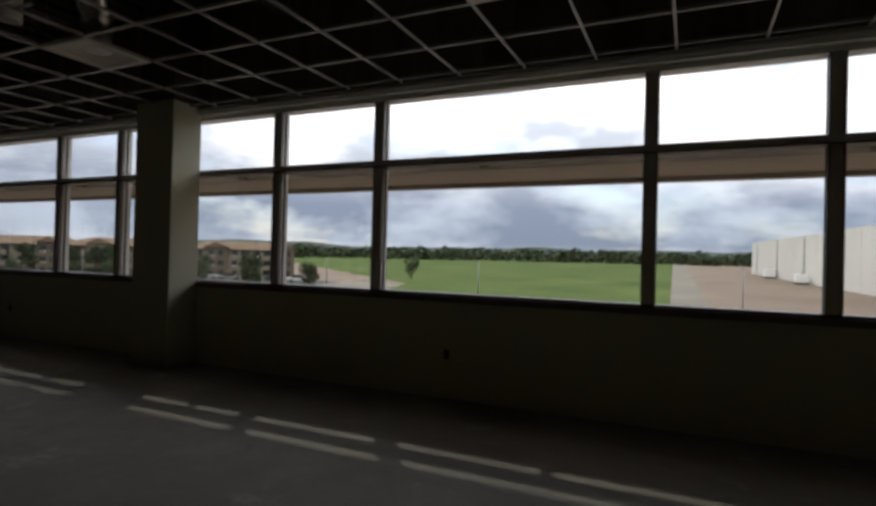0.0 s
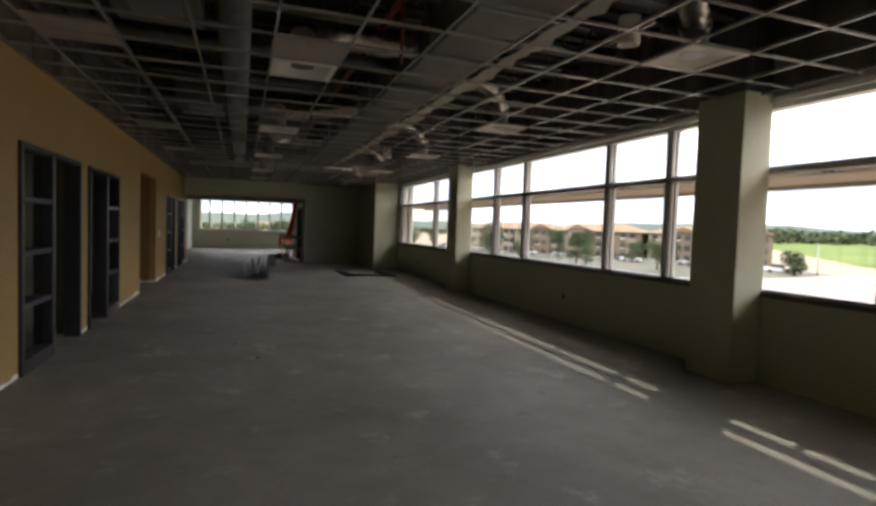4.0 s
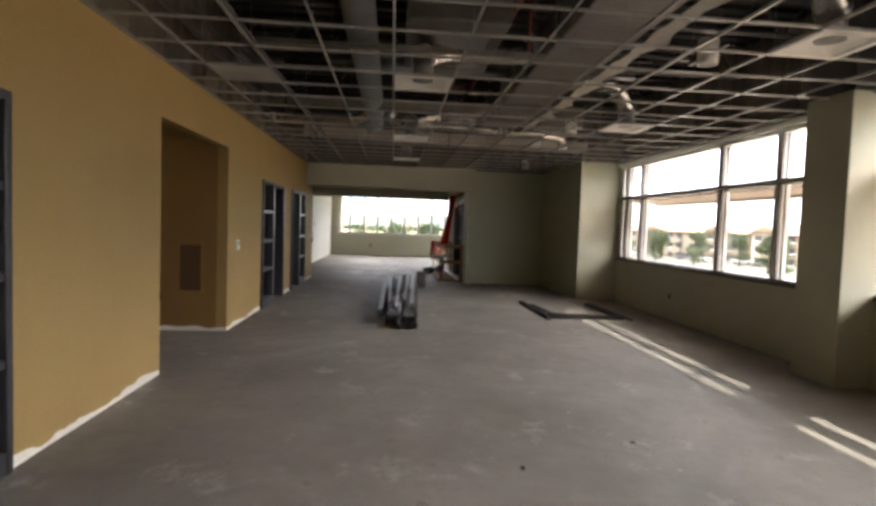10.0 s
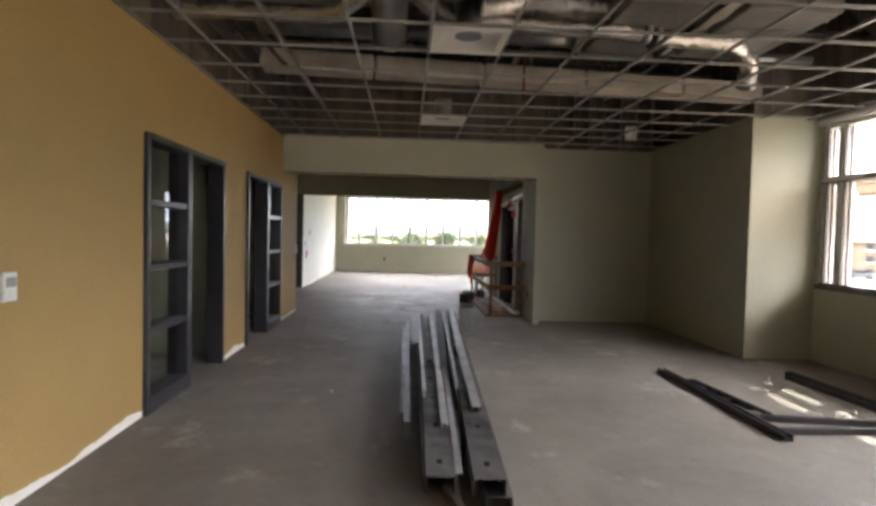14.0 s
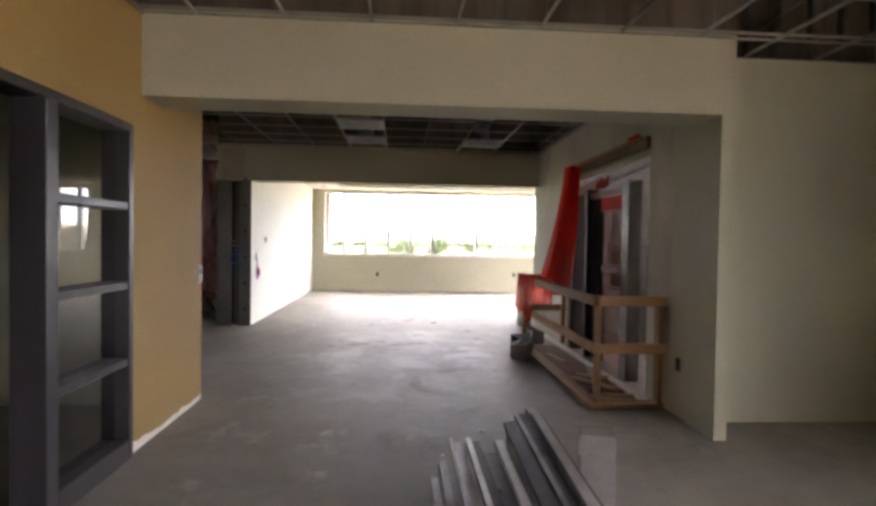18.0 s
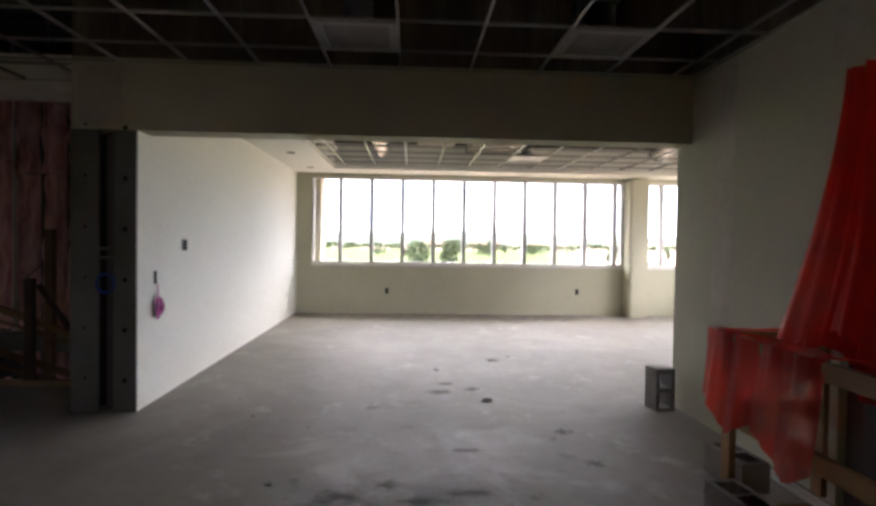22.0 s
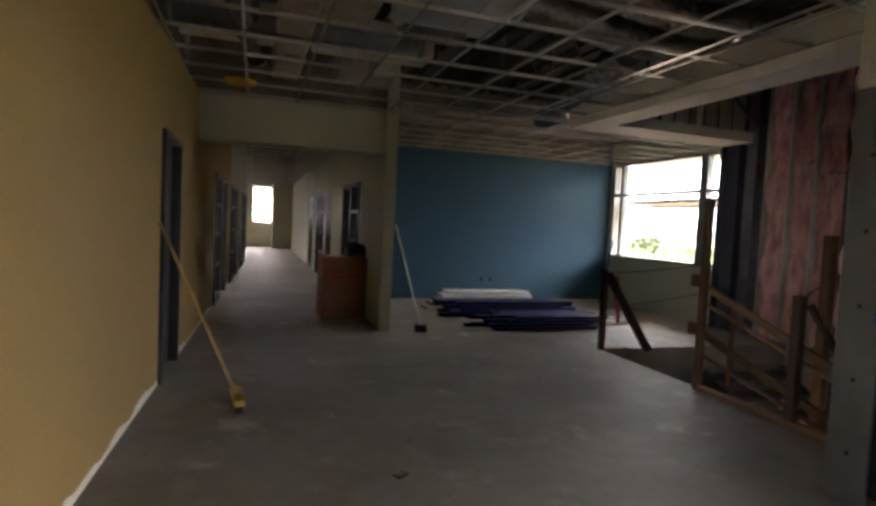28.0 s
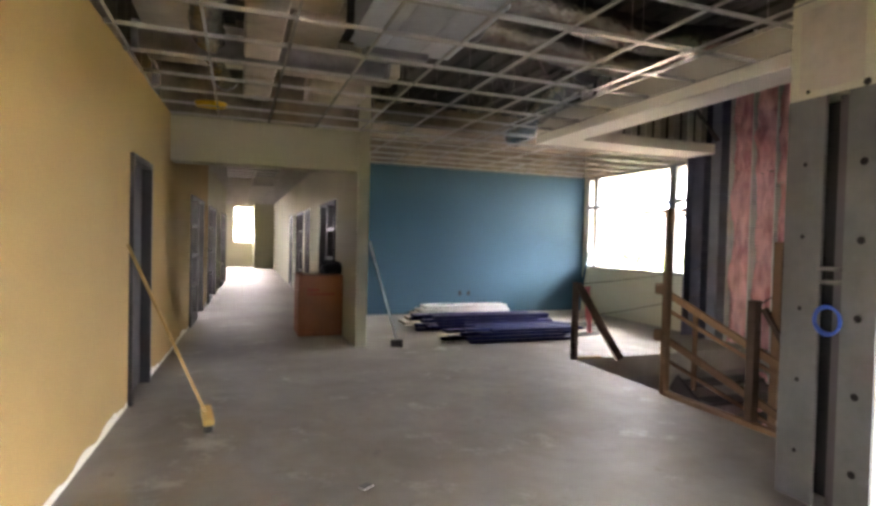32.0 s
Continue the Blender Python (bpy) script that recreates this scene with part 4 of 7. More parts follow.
# corridor tees: lighter, rougher copy; the corridor's brightness is in the colour
tee_grid("ceiling_grid", X_COR + 0.002, X_CORN - 0.27, -30.0, Y_B2 - 0.36, -24.495, 0.185, CEIL, 0.61, 0.61, 0.034, mat("lit_rough_tee_metal", (0.55, 0.54, 0.51), (0.47, 0.46, 0.44), rough=0.6, spec=0.3, big=3, small=40, bump=0.0))
tee_grid("ceiling_grid", -32.748, -27.052, -2.448, 5.098, -24.495, 0.185, SOF + 0.09)

# roof deck ribs, joists and main beams above the grid
rb = Mesh()
x = X_BACK
while x > X_FAR:
    rb.box(x - 0.07, Y_TEAL, DECK - 0.06, x + 0.07, 5.7, DECK - 0.002)
    x -= 0.31
struct("deck_ribs", rb, M_DECK, "dark ribs of the metal roof deck", "ceiling")


def joist(x, y0, y1):
    """An open-web steel joist along y."""
    m = Mesh()
    z0, z1 = 3.86, DECK - 0.07
    m.box(x - 0.05, y0, z1 - 0.03, x + 0.05, y1, z1)
    m.box(x - 0.05, y0, z0, x + 0.05, y1, z0 + 0.03)
    n = max(2, round((y1 - y0) / 0.6))
    for k in range(n):
        a, b = y0 + (y1 - y0) * k / n, y0 + (y1 - y0) * (k + 1) / n
        c = (a + b) / 2
        m.beam((x, a, z0 + 0.02), (x, c, z1 - 0.02), 0.022, 0.022)
        m.beam((x, c, z1 - 0.02), (x, b, z0 + 0.02), 0.022, 0.022)
    return struct("roof_joist", m, M_STEEL, "dark open-web steel roof joist", "joist")


for k in range(16):
    joist(5.9 - 1.72 * k, Y_YEL + 0.02, Y_WIN - 0.02)
for k in range(3):
    joist(-22.4 - 1.7 * k, Y_B2 + 0.05, Y_SIDE - 0.02)
for k in range(3):
    joist(-25.9 - 1.6 * k, Y_TEAL + 0.05, -8.05)
for k in range(3):
    joist(-28.4 - 1.7 * k, Y_J + 0.05, 5.6)



M_GRILLE = mat("grey_return_grille", (0.19, 0.185, 0.175), (0.15, 0.145, 0.135), rough=0.7, big=4, small=80, bump=0.1)


def diffuser(x, y, z=CEIL, grille=False):
    """A square lay-in diffuser with a stepped face and a round neck."""
    th = thing("ceiling_diffuser", (x, y, z), "white square ceiling diffuser laid in the grid" if not grille else "white-framed square return grille in the grid", "air diffuser", "ceiling diffusers")
    fr = Mesh()
    for a, b, c, d_ in ((-0.295, -0.295, 0.295, -0.235), (-0.295, 0.235, 0.295, 0.295), (-0.295, -0.235, -0.235, 0.235), (0.235, -0.235, 0.295, 0.235)):
        fr.box(x + a, y + b, z - 0.012, x + c, y + d_, z + 0.012)
    part("frame", fr, M_TBAR if grille else M_PANEL, th)
    if grille:
        part("grille", Mesh().box(x - 0.235, y - 0.235, z, x + 0.235, y + 0.235, z + 0.02), M_GRILLE, th, "dull grey mesh grille")
    else:
        co = Mesh()
        co.grid(lambda u, v: (x + (u - 0.5) * 0.47, y + (v - 0.5) * 0.47, z + 0.07 * (1 - max(abs(u - 0.5), abs(v - 0.5)) * 2)), 4, 4)
        part("cone", co, M_PANEL, th)
    part("neck", Mesh().tube([(x, y, z + 0.03), (x, y, z + 0.28)], 0.11, 12), M_GALV, th, "galvanized neck")
    return th


def cell(k):
    """The middle of the k-th ceiling cell along the main room, from the east."""
    return -1.057 - 0.62 * k


for k in (-2, 4, 10, 16, 22):
    diffuser(cell(k), 2.935)
for k in (1, 7, 13, 19, 25, 30):
    diffuser(cell(k), -0.115)
for x, y in ((-24.8, -1.34), (-26.02, -1.34), (-26.02, 0.49)):
    diffuser(x, y, grille=True)
for x, y in ((-29.07, -0.12), (-31.51, 1.1), (-29.07, 2.93)):
    diffuser(x, y, SOF + 0.09)

# loose panels left in a few cells, and pot lights
M_OLDPANEL = mat("dusty_ceiling_panel", (0.40, 0.385, 0.35), (0.31, 0.295, 0.265), rough=0.8, big=1.2, small=40, bump=0.03)
for x, y, n in ((cell(14), -1.945, 1), (cell(19), -1.945, 1), (cell(7) + 0.31, -1.945, 1), (cell(6), -0.115, 1), (-24.8, -12.9, 1), (-24.19, -18.4, 1)):
    solid("ceiling_panel", Mesh().box(x - 0.295, y - 0.295, CEIL + 0.003, x - 0.295 + 0.6 * n, y + 0.295, CEIL + 0.02), M_OLDPANEL, "dusty grey lay-in panel resting in the ceiling grid", "ceiling panel", "loose panels")


def downlight(x, y, z, r=0.085):
    th = thing("pot_light", (x, y, z), "white cylindrical pot light fixed in the ceiling grid", "ceiling light", "pot lights")
    part("can", Mesh().tube([(x, y, z - 0.01), (x, y, z + 0.2)], r, 16), M_PANEL, th)
    part("lens", Mesh().tube([(x, y, z - 0.014), (x, y, z - 0.006)], r * 0.8, 16), M_MESHGREY, th, "dull grey lens")
    part("bracket", Mesh().box(x - 0.3, y - 0.012, z + 0.06, x + 0.3, y + 0.012, z + 0.075), M_GALV, th)
    return th


for x, y in ((-3.45, 2.2), (-11.6, 2.32), (-15.3, 2.32), (-20.6, 2.9)):
    downlight(x, y, CEIL)

# ducts
M_AHU = mat("pale_unit_enamel", (0.42, 0.46, 0.48), (0.36, 0.40, 0.42), rough=0.4, big=1.5, small=30, bump=0.02)
M_FRINGE = mat("pale_foil_facing", (0.66, 0.64, 0.55), (0.42, 0.41, 0.35), rough=0.4, metal=0.0, big=6, small=16, bump=1.0)
M_CREAMWRAP = mat("cream_duct_board", (0.54, 0.49, 0.41), (0.36, 0.325, 0.265), rough=0.5, big=1.8, small=18, bump=0.2)
let_light_through(M_FRINGE, (0.72, 0.66, 0.55), 0.5, 0.0)
main = thing("main_duct", (-6, 1.5, 3.35), "long galvanized rectangular duct with crinkled foil wrap", "duct")
for k in range(17):
    x1 = 5.6 - 1.37 * k
    part("duct_section", Mesh().box(x1 - 1.33, 1.15, 3.36, x1, 1.86, 3.78).bevel(0.012), M_WRAP, main)
    part("flange", Mesh().box(x1 - 1.37, 1.12, 3.33, x1 - 1.33, 1.89, 3.81), M_GALV, main)
wrap = Mesh()
rnd = random.Random(4)
jag = [rnd.uniform(-0.07, 0.06) for _ in range(121)]
cr = [[rnd.uniform(-0.018, 0.018) for _ in range(6)] for _ in range(121)]
wrap.grid(lambda u, v: (5.5 - 23.0 * u, 1.895 + v * (0.38 + jag[round(u * 120)]), 3.33 + cr[round(u * 120)][min(5, round(v * 5))] + 0.13 * v), 120, 5)
part("foil_wrap", wrap, M_FRINGE, main, "crinkled silver foil wrap hanging along the duct")
for k in range(8):
    x = 4.6 - 3.0 * k
    for y in (1.2, 1.8):
        part("hanger", Mesh().box(x - 0.015, y - 0.002, 3.78, x + 0.015, y + 0.002, DECK - 0.06), M_GALV, main)


def bend(pts, r, n=6):
    """Round the corners of a path."""
    pts = [Vector(p) for p in pts]
    out = [pts[0]]
    for a, b, c in zip(pts, pts[1:], pts[2:]):
        p, q = b + (a - b).normalized() * r, b + (c - b).normalized() * r
        for k in range(n + 1):
            t = k / n
            out.append(p * (1 - t) ** 2 + b * 2 * t * (1 - t) + q * t * t)
    return out + [pts[-1]]


def round_duct(name, pts, r, material, label, rib=0.0, bend_r=0.3):
    th = thing(name, pts[0], label, "duct", "ceiling ducts")
    path = bend(pts, bend_r)
    dense, rr = [], []
    for a, b in zip(path, path[1:]):
        n = max(1, int((b - a).length / (0.05 if rib else 0.4)))
        for k in range(n):
            dense.append(a.lerp(b, k / n))
    dense.append(path[-1])
    rr = [r + (rib if i % 2 else 0) for i in range(len(dense))]
    tube = Mesh().tube(dense, rr, 14)
    if rib:
        for v in tube.bm.verts:
            v.co += Vector((noise.noise(v.co * 17), noise.noise(v.co * 17 + Vector((9, 0, 0))), noise.noise(v.co * 17 + Vector((0, 7, 3))))) * r * 0.22
    part("tube", tube, material, th)
    for i in (0, len(dense) - 1):
        d_ = (dense[min(i + 1, len(dense) - 1)] - dense[max(i - 1, 0)]).normalized() * 0.03
        part("collar", Mesh().tube([dense[i] - d_, dense[i] + d_], r + 0.018, 14), M_GALV, th)
    return th


round_duct("round_duct", [(4.0, -0.75, 3.5), (-16.4, -0.75, 3.45), (-17.5, -0.78, 3.42)], 0.16, M_GALV, "long round galvanized duct with an elbow", 0, 0.35)
for x in (cell(-2), cell(4), cell(10), cell(16), cell(22)):
    round_duct("flex_duct", [(x + 0.25, 1.86, 3.6), (x + 0.25, 2.65, 3.62), (x, 2.935, 3.33)], 0.115, M_FOIL, "crinkled silver flexible duct bending down to a diffuser", 0.012, 0.22)
for x in (cell(1), cell(7), cell(13), cell(19), cell(25)):
    round_duct("flex_duct", [(x - 0.35, 1.15, 3.55), (x - 0.35, 0.20, 3.52), (x, -0.115, 3.33)], 0.12, M_FOIL, "crinkled silver flexible duct running to a diffuser", 0.012, 0.25)
    round_duct("branch_duct", [(x - 1.4, 1.15, 3.62), (x - 1.4, -2.4, 3.62)], 0.10, M_GALV, "straight galvanized branch duct across the plenum", 0, 0.1)
round_duct("branch_duct", [(-15.6, 1.15, 3.4), (-15.6, -2.4, 3.4)], 0.09, M_WRAP, "dull wrapped branch pipe across the plenum", 0, 0.1)
cd = thing("cross_duct", (-18.75, 1.0, 3.25), "cream-wrapped rectangular duct crossing under the deck", "duct")
CDM = pose(-18.76, 1.05, 0, 0, 0, 5.5)
for k in range(5):
    part("duct_section", Mesh().box(-0.17, -3.3 + 1.26 * k, 3.30, 0.17, -2.06 + 1.26 * k, 3.50, CDM).bevel(0.02), M_CREAMWRAP, cd)
    part("hanger", Mesh().box(-0.01, -2.7 + 1.26 * k, 3.52, 0.01, -2.69 + 1.26 * k, DECK - 0.06, CDM), M_GALV, cd)
for x0, y0, x1, y1, z0, z1, nm in ((-13.9, -0.3, -12.2, 0.7, 3.5, 3.85, "air_box"), (-9.9, -1.6, -8.7, -0.95, 3.3, 3.6, "air_box"), (-17.6, 2.1, -16.4, 2.9, 3.35, 3.7, "air_box"), (-24.9, -4.9, -23.7, -3.9, 3.35, 3.75, "air_box"), (-5.4, -1.7, -4.3, -1.0, 3.3, 3.6, "air_box")):
    ab = thing(nm, ((x0 + x1) / 2, (y0 + y1) / 2, z0), "grey galvanized air terminal box hung over the grid", "air box", "air boxes")
    part("casing", Mesh().box(x0, y0, z0, x1, y1, z1).bevel(0.015), M_WRAP, ab)
    part("access_panel", Mesh().box(x0 + 0.2, y0 + 0.15, z0 - 0.012, x1 - 0.4, y1 - 0.15, z0), M_GALV, ab)
    for x in (x0 + 0.1, x1 - 0.1):
        part("hanger", Mesh().box(x - 0.012, (y0 + y1) / 2 - 0.002, z1, x + 0.012, (y0 + y1) / 2 + 0.002, DECK - 0.06), M_GALV, ab)
# strut channels and small pipes across the plenum, scraps of board above the ochre wall
rnd = random.Random(31)
for k in range(18):
    x = 3.0 - 1.31 * k + rnd.uniform(-0.3, 0.3)
    y0, y1, z = rnd.uniform(-2.5, -1.6), rnd.choice((1.1, 0.4, -0.9)), rnd.uniform(3.22, 3.62)
    solid("strut_channel", Mesh().box(x - 0.03, y0, z, x + 0.03, y1, z + 0.004).box(x - 0.03, y0, z + 0.004, x - 0.026, y1, z + 0.05).box(x + 0.026, y0, z + 0.004, x + 0.03, y1, z + 0.05).box(x - 0.004, y0 + 0.1, z + 0.004, x + 0.004, y0 + 0.108, DECK - 0.05).box(x - 0.004, y1 - 0.108, z + 0.004, x + 0.004, y1 - 0.1, DECK - 0.05), M_STUDDARK if k % 3 else M_WRAP, "grey strut channel hung across the plenum", "strut", "strut channels")
    y2 = rnd.uniform(2.2, 4.2)
    solid("hanger_pipe", Mesh().tube([(x, 2.1, z + 0.1), (x + 0.02, y2, z + 0.08)], rnd.choice((0.012, 0.02, 0.045)), 8), M_GALV, "thin grey pipe across the plenum", "pipe", "plenum pipes")
x = 5.0
while x > -21:
    w, hgt = rnd.uniform(0.25, 1.3), rnd.uniform(0.12, 0.5)
    solid("board_scrap", Mesh().box(x - w, Y_YEL + 0.004, CEIL + 0.02, x, Y_YEL + 0.018, CEIL + 0.02 + hgt), M_DUSTY if rnd.random() < 0.5 else M_WRAP, "ragged scrap of gypsum board above the wall", "board scrap", "upper scraps")
    x -= w + rnd.uniform(0.15, 0.9)
# conduits and cable along the ochre wall
for k, (y, z, r) in enumerate(((-2.35, 3.35, 0.03), (-2.22, 3.42, 0.018), (-2.05, 3.6, 0.018), (-1.75, 3.25, 0.014), (0.75, 3.7, 0.035), (2.6, 3.75, 0.018))):
    solid("conduit", Mesh().tube([(6, y, z), (-21.0, y, z)], r, 8), M_REDPL if k == 4 else M_STEEL if k < 4 else M_GALV, "red sprinkler pipe above the grid" if k == 4 else "thin dull conduit above the grid", "pipe", "plenum pipes")
cab = Mesh()
pts = [(4 - 0.5 * k, -2.0 + 0.1 * math.sin(k * 0.9), 3.3 + 0.09 * math.sin(k * 1.7)) for k in range(48)]
cab.tube(pts, 0.022, 6)
solid("slack_cable", cab, M_STEEL, "sagging dark cable slung above the ceiling grid", "cable")
for k in range(6):
    x = -1.5 - 3.4 * k
    solid("sprinkler_pipe", Mesh().tube(bend([(x, 0.75, 3.7), (x, 0.75 if k % 2 else 0.3, 3.5), (x + 0.02, 0.74 if k % 2 else 0.3, 3.08)], 0.05), 0.014, 6), M_REDPL, "short red sprinkler drop", "pipe", "sprinkler drops")
# hall plenum: shiny flexible runs from the air handler and along the stair beam
for dy, z in ((0.0, 3.44), (0.42, 3.56)):
    round_duct("flex_duct", [(-25.44, -5.78 + dy, z), (-26.4, -5.92 + dy, z - 0.05), (-27.2, -6.12 + dy, z - 0.02), (-28.6, -6.2 + dy, z + 0.15)], 0.145, M_FOIL, "crinkled silver flexible duct leaving the air handler", 0.014, 0.3)
round_duct("flex_duct", [(-27.1, -6.5, 3.46), (-27.2, -7.4, 3.36), (-27.6, -8.5, 3.34), (-28.0, -9.9, 3.36)], 0.15, M_FOIL, "long crinkled silver flexible duct", 0.014, 0.4)
round_duct("flex_duct", [(-23.35, -8.6, 3.46), (-23.2, -6.4, 3.42), (-23.45, -5.3, 3.5)], 0.13, M_FOIL, "long crinkled silver flexible duct", 0.014, 0.4)
round_duct("branch_duct", [(-22.6, -7.2, 3.4), (-25.0, -7.2, 3.4)], 0.12, M_GALV, "straight galvanized branch duct across the plenum", 0, 0.1)
round_duct("branch_duct", [(-22.0, 0.6, 3.55), (-26.6, 0.6, 3.55)], 0.14, M_GALV, "straight galvanized branch duct across the plenum", 0, 0.1)
tdk = thing("wrapped_duct", (-28.0, -10.9, 3.45), "wide tan rectangular duct over the teal room", "duct", "hall ducts")
for k in range(4):
    part("duct_section", Mesh().box(-30.6 + 1.25 * k, -11.5, 3.45, -29.37 + 1.25 * k, -10.3, 3.8).bevel(0.015), M_DUSTY, tdk)
part("hanger", Mesh().box(-28.0, -10.9, 3.8, -27.98, -10.88, DECK - 0.06), M_GALV, tdk)
for x in (-28.2,):
    round_duct("branch_duct", [(x, -2.2, 3.4), (x, 5.0, 3.4)], 0.16, M_FOIL, "foil-wrapped duct above the corner room's grid", 0.012, 0.1)
ah = thing("air_handler", (-24.9, -5.7, 3.3), "large pale grey air handler hung above the hall's grid", "air handler")
part("casing", Mesh().box(-25.44, -6.42, 3.30, -24.50, -5.10, 3.78).bevel(0.02), M_AHU, ah)
for k in range(3):
    part("access_panel", Mesh().box(-25.38 + 0.33 * k, -6.24, 3.285, -25.09 + 0.33 * k, -5.16, 3.30).bevel(0.004), M_AHU, ah)
part("drain_pan", Mesh().box(-25.2, -6.55, 3.24, -24.6, -6.31, 3.34).bevel(0.01), M_GALV, ah)
for x, y in ((-25.35, -6.2), (-24.49, -6.2), (-25.35, -5.2), (-24.49, -5.2)):
    part("hanger", Mesh().box(x - 0.006, y - 0.006, 3.78, x + 0.006, y + 0.006, DECK - 0.06), M_GALV, ah)
for x0, y0, x1, y1, z in ((-23.88, -8.9, -23.55, -3.2, 3.30), (-25.2, -7.75, -22.6, -7.30, 3.34), (-25.0, -8.8, -24.3, -8.2, 3.3), (-23.3, -6.9, -22.7, -4.2, 3.38), (-24.45, -8.1, -23.95, -6.5, 3.5), (-24.35, -6.4, -23.5, -4.6, 3.55)):
    hd0 = thing("wrapped_duct", ((x0 + x1) / 2, (y0 + y1) / 2, z), "cream-wrapped rectangular duct above the hall's grid", "duct", "hall ducts")
    lx = x1 - x0 > y1 - y0
    n = max(2, round((x1 - x0 if lx else y1 - y0) / 1.2))
    for k in range(n):
        a, b = k / n, (k + 1) / n - 0.012
        if lx:
            part("duct_section", Mesh().box(x0 + (x1 - x0) * a, y0, z, x0 + (x1 - x0) * b, y1, z + 0.3).bevel(0.015), M_CREAMWRAP, hd0)
        else:
            part("duct_section", Mesh().box(x0, y0 + (y1 - y0) * a, z, x1, y0 + (y1 - y0) * b, z + 0.3).bevel(0.015), M_CREAMWRAP, hd0)
    part("hanger", Mesh().box((x0 + x1) / 2 - 0.01, (y0 + y1) / 2 - 0.01, z + 0.3, (x0 + x1) / 2 + 0.01, (y0 + y1) / 2 + 0.01, DECK - 0.06), M_GALV, hd0)
round_duct("branch_duct", [(-16.85, -2.5, 3.33), (-16.85, -1.25, 3.33), (-16.5, -0.95, 3.36), (-16.1, -0.75, 3.45)], 0.085, M_FOIL, "foil-wrapped branch pipe with an elbow", 0.004, 0.2)
round_duct("branch_duct", [(-16.6, -0.55, 3.46), (-16.82, -0.30, 3.33), (-16.88, 0.4, 3.33), (-16.95, 1.5, 3.33)], 0.085, M_FOIL, "white foil-wrapped branch pipe under the main duct", 0.004, 0.15)
round_duct("branch_duct", [(-16.98, 1.6, 3.30), (-17.08, 2.4, 3.33), (-17.6, 2.9, 3.33), (-17.75, 2.95, 3.15)], 0.085, M_FOIL, "foil-wrapped branch pipe bending to a diffuser", 0.006, 0.2)
round_duct("flex_duct", [(-9.3, 0.0, 3.36), (-9.15, 0.6, 3.42), (-8.95, 1.15, 3.5)], 0.10, M_FOIL, "short crinkled flexible duct", 0.01, 0.2)
for x0, y0, x1, y1 in ((-25.25, -2.2, -24.75, -1.74), (-25.1, -1.0, -24.75, -0.6), (-23.3, -1.9, -23.0, -0.4)):
    pd0 = thing("foil_duct", ((x0 + x1) / 2, (y0 + y1) / 2, 3.28), "foil-wrapped duct box above the passage grid", "duct", "passage ducts")
    part("duct_section", Mesh().box(x0, y0, 3.28, x1, y1, 3.52).bevel(0.02), M_FOIL, pd0)
    part("flange", Mesh().box(x0 - 0.03, y0 - 0.02, 3.26, x0, y1 + 0.02, 3.54), M_GALV, pd0)
    part("hanger", Mesh().box(x0 + 0.3, y0 + 0.1, 3.52, x0 + 0.32, y0 + 0.11, DECK - 0.06), M_GALV, pd0)
cr0 = thing("foil_duct", (-30.4, 0.7, 3.3), "wide pale foil-faced duct above the corner room's grid", "duct", "corner ducts")
for k in range(4):
    x1 = -28.0 - 1.18 * k
    part("duct_section", Mesh().box(x1 - 1.15, 0.15, 3.30, x1, 1.30, 3.62).bevel(0.02), M_FRINGE, cr0)
    part("flange", Mesh().box(x1 - 1.18, 0.12, 3.28, x1 - 1.15, 1.33, 3.64), M_GALV, cr0)
part("hanger", Mesh().box(-30.0, 0.10, 3.3, -29.98, 0.12, DECK - 0.06), M_GALV, cr0)
cr1 = thing("air_box", (-31.6, -0.5, 3.28), "pale galvanized air terminal box above the corner room's grid", "air box", "air boxes")
part("casing", Mesh().box(-32.0, -0.84, 3.28, -31.3, -0.16, 3.55).bevel(0.015), M_FRINGE, cr1)
part("hanger", Mesh().box(-31.7, -0.5, 3.55, -31.69, -0.49, DECK - 0.06), M_GALV, cr1)
round_duct("flex_duct", [(-28.4, -1.3, 3.34), (-30.2, -1.5, 3.32), (-32.7, -1.5, 3.3)], 0.14, M_FOIL, "long crinkled silver flexible duct", 0.016, 0.5)
round_duct("flex_duct", [(-28.2, 3.9, 3.4), (-30.4, 3.6, 3.36), (-32.5, 3.9, 3.34)], 0.15, M_FOIL, "long crinkled silver flexible duct", 0.016, 0.5)
slot = thing("slot_light", (-30.5, -2.3, SOF), "white linear fixture hanging askew in the ceiling opening", "ceiling light")
SLM = pose(-30.5, -2.30, SOF + 0.15, 24, 0, 1.5)
part("tray", Mesh().box(-1.30, -0.10, 0, 1.30, 0.10, 0.02, SLM).box(-1.30, -0.10, 0.02, 1.30, -0.085, 0.09, SLM).box(-1.30, 0.085, 0.02, 1.30, 0.10, 0.09, SLM), M_PANEL, slot)
part("lens", Mesh().box(-1.2, -0.05, -0.006, 1.2, 0.05, 0.0, SLM), M_MESHGREY, slot, "grey slot along the fixture")
